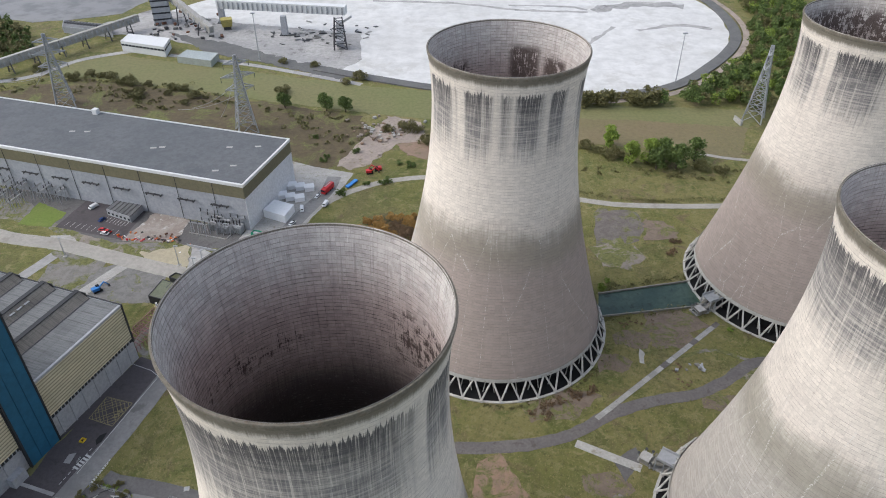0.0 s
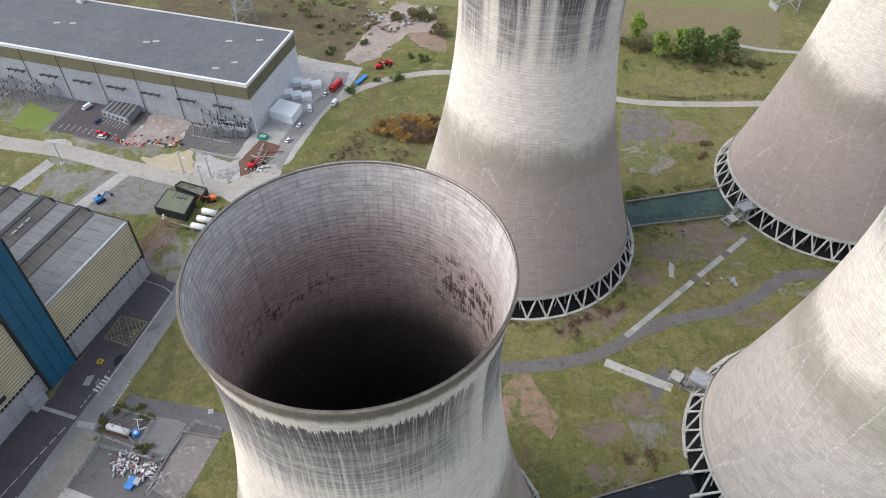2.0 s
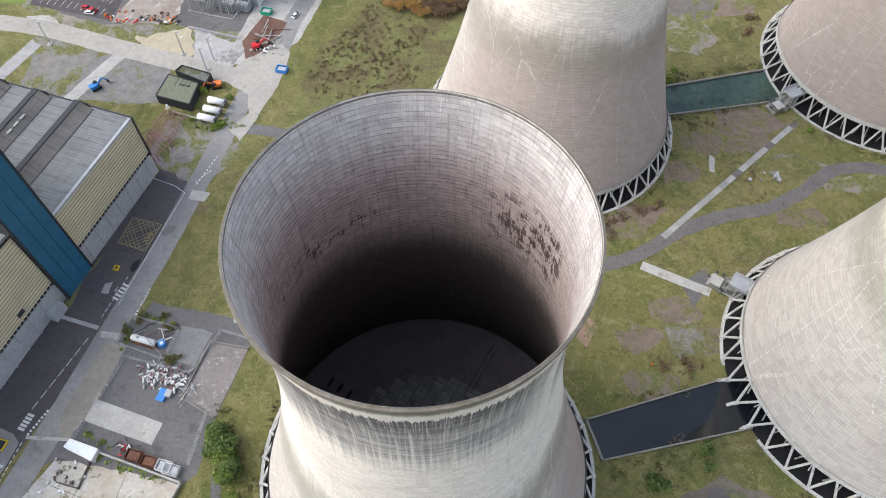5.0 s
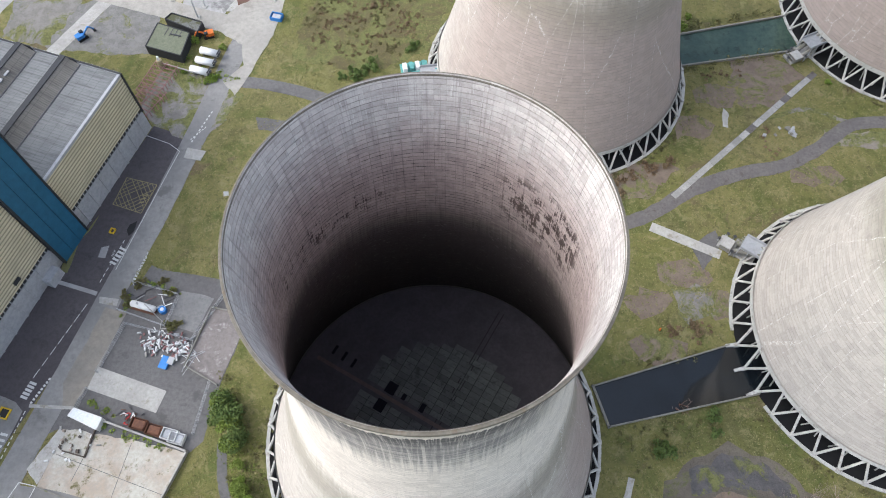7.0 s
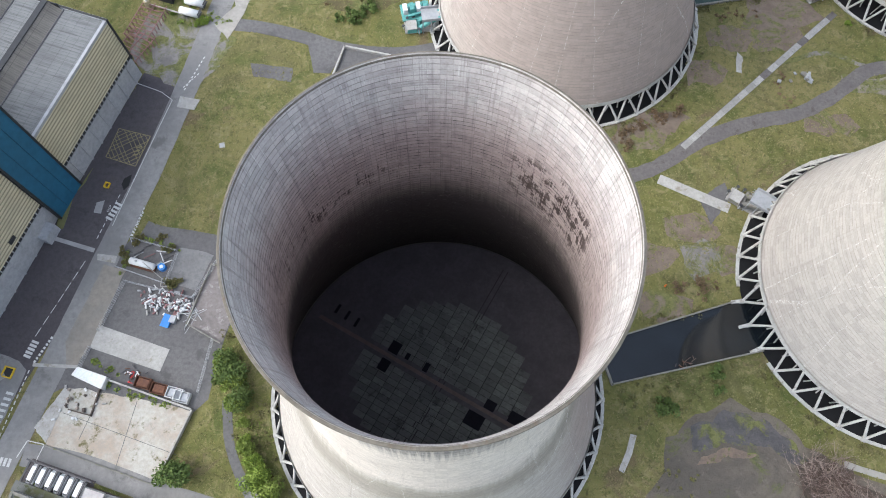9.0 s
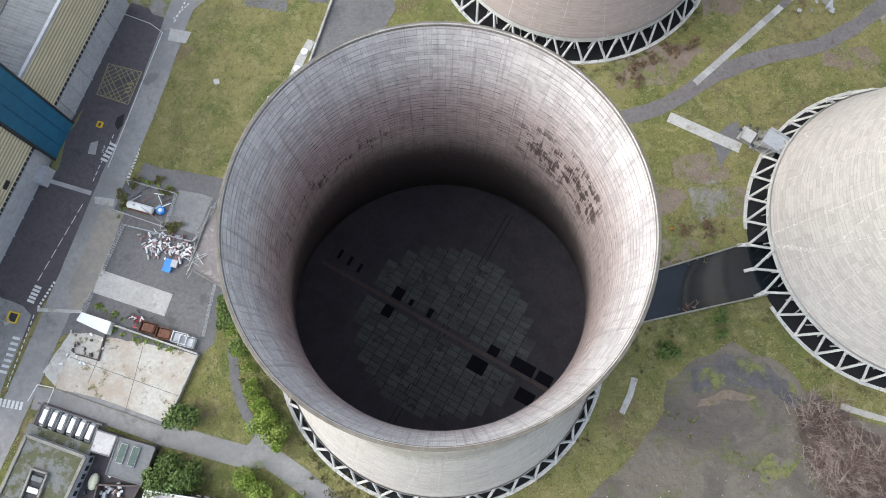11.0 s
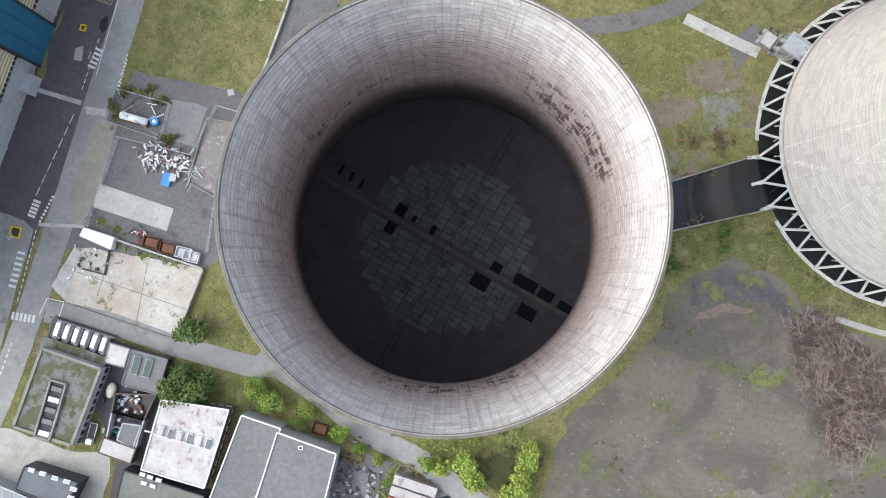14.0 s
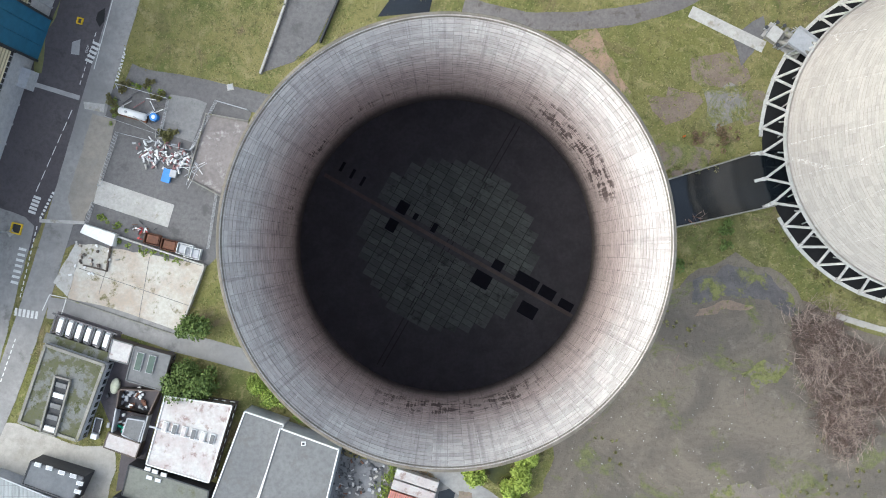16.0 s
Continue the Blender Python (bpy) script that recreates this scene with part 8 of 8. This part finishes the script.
def transformer(label):
    ob = thing("transformer", label, "transformer")
    part("tank", boxes(((0, 0, -0.1), (5.5, 3.6, 4.0))), GREYWALL, ob)
    part("conservator", tube(bmesh.new(), (-2.4, 2.3, 5.2), (2.4, 2.3, 5.2), 0.6), STEEL, ob)
    for k in range(6):
        part("radiator", boxes(((-2.4 + k * 0.95, -2.3, 0.4), (0.5, 1.0, 3.2))), STEEL, ob)
    for k in range(3):
        part("bushing", tube(bmesh.new(), (-1.6 + k * 1.6, 0, 3.9), (-1.9 + k * 1.9, 0, 7.4), 0.35, 0.15, 8), DARKSTEEL, ob)
    return ob


set_out(transformer("grey power transformer with tall bushings"), [((-102.8, 294.5), -15), ((-109.2, 294.5), -15), ((-114.4, 297.8), -15)], 0.05)


def busbar(label):
    ob = thing("busbar_gantry", label, "switchgear", group="substation gantries")
    for x in (-4, 0, 4):
        for y in (-1.2, 1.2):
            part("post", beam(bmesh.new(), (x, y, -0.1), (x * 0.95, y * 0.5, 6.5), 0.28), STEEL, ob)
        part("insulator", tube(bmesh.new(), (x, 0, 6.4), (x, 0, 8.6), 0.28, 0.18, 8), DARKSTEEL, ob)
    part("crossbar", boxes(((0, 0, 6.3), (10, 0.5, 0.4))), STEEL, ob)
    part("busbar", boxes(((0, 0, 8.5), (11, 0.15, 0.15))), STEEL, ob)
    return ob


rows = [(p, 75) for p in ((-241.5, 338.3), (-235.4, 335.3), (-227.9, 329.4), (-224.7, 332.4), (-217.9, 327.7), (-212.3, 325.4), (-208.3, 326.5), (-202.5, 323.7), (-200.3, 329.4), (-196.9, 332.4), (-232.1, 325.4), (-232.1, 316.4), (-223.2, 316.4), (-246.3, 329.4))]
rows += [(p, -15) for p in ((-121.1, 291.9), (-118.9, 302.0), (-114.3, 298.4), (-108.9, 291.9), (-107.6, 300.5), (-115.8, 293.4), (-102.5, 296.9), (-143.5, 314.2), (-137.5, 312.0), (-128.2, 307.2))]
set_out(busbar("grey steel busbar gantry with dark insulators"), rows, 0.04)
wall_run("compound_wall", [(-126.8, 293.1), (-107.2, 287.3), (-105.1, 292.9)], 0.5, 0.3, PALECON, "pale low wall in the substation", "wall")
wall_run("compound_wall", [(-124.5, 282.0), (-102.2, 274.9)], 1.2, 0.4, GREYWALL, "dark compound wall", "wall")
wall_run("blast_wall", [(-233.9, 352.0), (-204.6, 343.2)], 5.0, 0.6, DARKTRIM, "dark blast wall beside the hall", "wall")


# white tents at the hall's end
def make_tent(label):
    ob = thing("tent", label, "tent", group="white tents")
    part("tent_wall", boxes(((0, 0, 0), (5.2, 4.6, 2.4))), CANVAS, ob)
    bm = bmesh.new()
    v = [bm.verts.new(c) for c in ((-2.7, -2.4, 2.4), (2.7, -2.4, 2.4), (2.7, 2.4, 2.4), (-2.7, 2.4, 2.4), (-2.7, 0, 3.9), (2.7, 0, 3.9))]
    for f in ((0, 1, 5, 4), (2, 3, 4, 5), (0, 4, 3), (1, 2, 5), (0, 3, 2, 1)):
        bm.faces.new([v[i] for i in f])
    part("canopy", bm, CANVAS, ob)
    part("opening", boxes(((-2.62, 0, 0), (0.06, 1.6, 1.9))), DARKTRIM, ob)
    return ob


set_out(make_tent("white peaked tent on the concrete apron"), [(p, 15) for p in ((-86.4, 326.8), (-81.8, 325.2), (-76.8, 324.2), (-83.0, 337.0), (-78.4, 335.8), (-73.2, 334.7))], 0.1)
fin = thing("blue_trailer", "blue low trailer on the grass", "trailer", (*((-50.6, 340.1)), 0.05), 60)
part("bed", boxes(((0, 0, 0.3), (9, 2.2, 0.8))), SKYBLUE, fin)
part("wheel", tube(bmesh.new(), (2.5, -1.2, 0.4), (2.5, 1.2, 0.4), 0.4), RUBBER, fin)


# ---- inlet works at the towers ----
def inlet_works(label, pipe_mat):
    ob = thing("valve_house", label, "valve house")
    # local x points away from the tower
    part("platform", boxes(((2, 0, -0.1), (12, 4.6, 0.9))), PALECON, ob)
    part("chamber", boxes(((5.6, 1.0, 0.8), (3.2, 3.6, 2.0))), pipe_mat, ob)
    part("lid", boxes(((5.6, 1.0, 2.8), (3.5, 3.9, 0.25))), PALECON, ob)
    for y in (-1.5, 1.5):
        bm = bmesh.new()
        tube(bm, (3.0, y, 1.6), (-2.2, y, 5.2), 0.8, n=12)
        tube(bm, (-2.2, y, 5.2), (-5.5, y, 5.8), 0.8, n=12)
        part("riser_pipe", bm, pipe_mat, ob)
    for k, (px, py, pl) in enumerate(((6.8, -2.2, 2.2), (8.4, 0.4, 1.6), (3.2, 3.2, 2.6), (4.6, -2.8, 1.8))):
        part("valve_stem", tube(bmesh.new(), (px, py, 0.6), (px, py, 0.6 + pl), 0.22, 0.16, 8), STEEL, ob)
        part("handwheel", tube(bmesh.new(), (px, py, 0.6 + pl), (px, py, 0.72 + pl), 0.55, 0.55, 12), DARKSTEEL, ob)
    part("cross_pipe", tube(bmesh.new(), (3.0, -3.2, 1.4), (3.0, 3.2, 1.4), 0.7, n=12), pipe_mat, ob)
    for k in range(4):
        part("ladder_rung", boxes(((2.2, -2.9, 1.2 + k * 1.2), (0.9, 0.12, 0.12))), STEEL, ob)
    part("gantry", boxes(((-2, 2.7, 6.2), (8, 0.25, 1.0)), ((-2, -2.7, 6.2), (8, 0.25, 1.0)), ((-2, 0, 6.0), (8, 5.6, 0.2))), STEEL, ob)
    for x in (1.8, -1.0):
        for y in (-2.7, 2.7):
            part("gantry_leg", beam(bmesh.new(), (x, y, 0), (x, y, 6.2), 0.3), STEEL, ob)
    for k in range(5):
        part("handrail_post", boxes(((7.4, -2 + k, 0.8), (0.12, 0.12, 1.2))), STEEL, ob)
    part("handrail", boxes(((7.4, 0, 1.95), (0.12, 4.4, 0.12))), STEEL, ob)
    return ob


def at_tower(key, az):
    x, y = TOWERS[key]
    return (x + 47.5 * math.cos(radians(az)), y + 47.5 * math.sin(radians(az))), az


set_out(inlet_works("pale valve house with riser pipes at the tower foot", WALLCON), [at_tower("right", 143), at_tower("back", 204)], 0)
set_out(inlet_works("teal-painted pump house with riser pipes at the tower foot", TEAL), [at_tower("far", 186)], 0)
pump = thing("pump_set", "teal pump set on a steel deck", "pump", (*((-29.8, 228.0)), 0), 10)
part("deck", boxes(((0, 0, 1.8), (10, 7, 0.4))), TEAL, pump)
for k in range(4):
    part("motor", boxes(((-3.4 + k * 2.3, 0.6, 2.2), (1.6, 3.4, 2.0), 0, 0.9)), TEAL if k % 2 else WHITE, pump)
    part("deck_leg", boxes(((-4.2 + k * 2.8, -3.0, -0.1), (0.4, 0.4, 2.0))), STEEL, pump)
    part("deck_leg", boxes(((-4.2 + k * 2.8, 3.0, -0.1), (0.4, 0.4, 2.0))), STEEL, pump)
part("duct", beam(bmesh.new(), (-3, -2.6, 3.2), (7, -1.6, 3.4), 0.7), TEAL, pump)
# cable hatches beside the gutter
hatch = thing("hatch", "white oval hatch cover on the gutter", "hatch", group="gutter hatches")
part("cover", tube(bmesh.new(), (0, 0, -0.05), (0, 0, 0.7), 1.2, 1.05, 14), WHITE, hatch)
part("grip", boxes(((0, 0, 0.7), (0.8, 0.2, 0.15))), STEEL, hatch)
set_out(hatch, [(p, 0) for p in ((-69.7, 174.6), (-67.6, 181.2), (-65.4, 187.1))], 0.1)
for p in ((-75.7, 171.5), (-84.9, 144.0), (-92.6, 177.5)):
    ob = thing("manhole", "pale concrete manhole cover in the grass", "manhole", (*p, 0), 10)
    part("surround", boxes(((0, 0, -0.1), (1.8, 1.8, 0.35))), PALECON, ob)
    part("cover", boxes(((0, 0, 0.25), (1.2, 1.2, 0.06))), STEEL, ob)
cone = thing("orange_marker", "small orange marker post in the grass", "marker post", (*((44.2, 127.1)), 0))
part("post", boxes(((0, 0, -0.1), (0.5, 0.5, 1.6), 0, 0.6)), ORANGE, cone)


# ---- pylons and masts ----
def make_pylon(h, label):
    ob = thing("pylon", label, "pylon")
    bm = bmesh.new()

    def half(z):
        return 5.2 * (1 - z / h) ** 1.25 + 0.75

    zs = [0, 8, 15, 21, 26, 30, 34, 38, 42, 46, h]
    corner = [(1, 1), (1, -1), (-1, -1), (-1, 1)]
    for a, b in zip(zs, zs[1:]):
        for k in range(4):
            p, q = corner[k], corner[(k + 1) % 4]
            beam(bm, (p[0] * half(a), p[1] * half(a), a - (0.3 if a == 0 else 0)), (p[0] * half(b), p[1] * half(b), b), 0.55)
            beam(bm, (p[0] * half(a), p[1] * half(a), a), (q[0] * half(b), q[1] * half(b), b), 0.34)
            beam(bm, (q[0] * half(a), q[1] * half(a), a), (p[0] * half(b), p[1] * half(b), b), 0.34)
            beam(bm, (p[0] * half(b), p[1] * half(b), b), (q[0] * half(b), q[1] * half(b), b), 0.34)
    part("lattice", bm, STEEL, ob)
    for z, l in ((28, 8.5), (36, 10.0), (44, 7.5)):
        for s in (-1, 1):
            bm = bmesh.new()
            for y in (-1, 1):
                beam(bm, (s * half(z), y * half(z), z), (s * l, 0, z + 0.8), 0.4)
                beam(bm, (s * half(z), y * half(z), z + 2.4), (s * l, 0, z + 0.8), 0.4)
            arm = part("crossarm", bm, STEEL, ob)
            part("insulator", tube(bmesh.new(), (s * l, 0, z + 0.7), (s * l, 0, z - 2.4), 0.16, n=6), DARKSTEEL, arm)
    return ob


set_out(make_pylon(49.0, "grey lattice power pylon in rough ground"), [((-123.0, 405.8), 25), ((-252.4, 442.5), 25), ((200.4, 421.9), 60)], 0)
base = thing("walled_compound", "pale walled compound at the pylon foot", "compound", (*((188.9, 417.0)), 0), 10)
part("wall", boxes(((0, 0, -0.2), (1.2, 9, 3.4))), PALECON, base)
for (px, py), pts in zip(((-123.0, 405.8), (-252.4, 442.5)), ([(-169.0, 419.4), (-160.5, 421.9), (-139.0, 408.9)], [(-303.9, 463.8), (-294.4, 468.6), (-277.3, 457.1)])):
    for k, (qx, qy) in enumerate(pts):
        cu = bpy.data.curves.new("power_line", "CURVE")
        cu.dimensions, cu.bevel_depth = "3D", 0.1
        sp = cu.splines.new("POLY")
        sp.points.add(12)
        za = (28.0, 36.0, 44.0)[k] - 2.4
        for i in range(13):
            f = i / 12
            sp.points[i].co = (px + (qx - px) * f, py + (qy - py) * f, za * (1 - f) + 8.0 * f - 4 * 3.0 * f * (1 - f), 1)
        ln = tagged(new("power_line", cu), "pale sagging power line from the pylon", "power line")
        cu.materials.append(STEEL)


def make_mast(h, label):
    ob = thing("lamp_mast", label, "lamp mast")
    part("pole", tube(bmesh.new(), (0, 0, -0.2), (0, 0, h), 0.12 + 0.33 * h / 36, 0.08 + 0.12 * h / 36, 10), STEEL, ob)
    k = h / 36
    part("head", boxes(((0.8 * (1 - k), 0, h), (1.2 + 2.2 * k, 0.4 + 1.2 * k, 0.2 + 0.4 * k))), STEEL, ob)
    part("footing", boxes(((0, 0, -0.2), (1.8, 1.8, 0.5))), PALECON, ob)
    return ob


set_out(make_mast(36.0, "tall grey floodlight mast by the lagoon"), [((-139.7, 523.6), 0), ((165.8, 480.5), 20)], 0)
set_out(make_mast(11.0, "slim grey street lamp beside the works road"), [((-124.0, 266.3), 0), ((-113.0, 256.9), 0), ((-111.0, 262.6), 60), ((-180.5, 273.1), 0), ((-148.5, 103.8), 30)], 0.1)
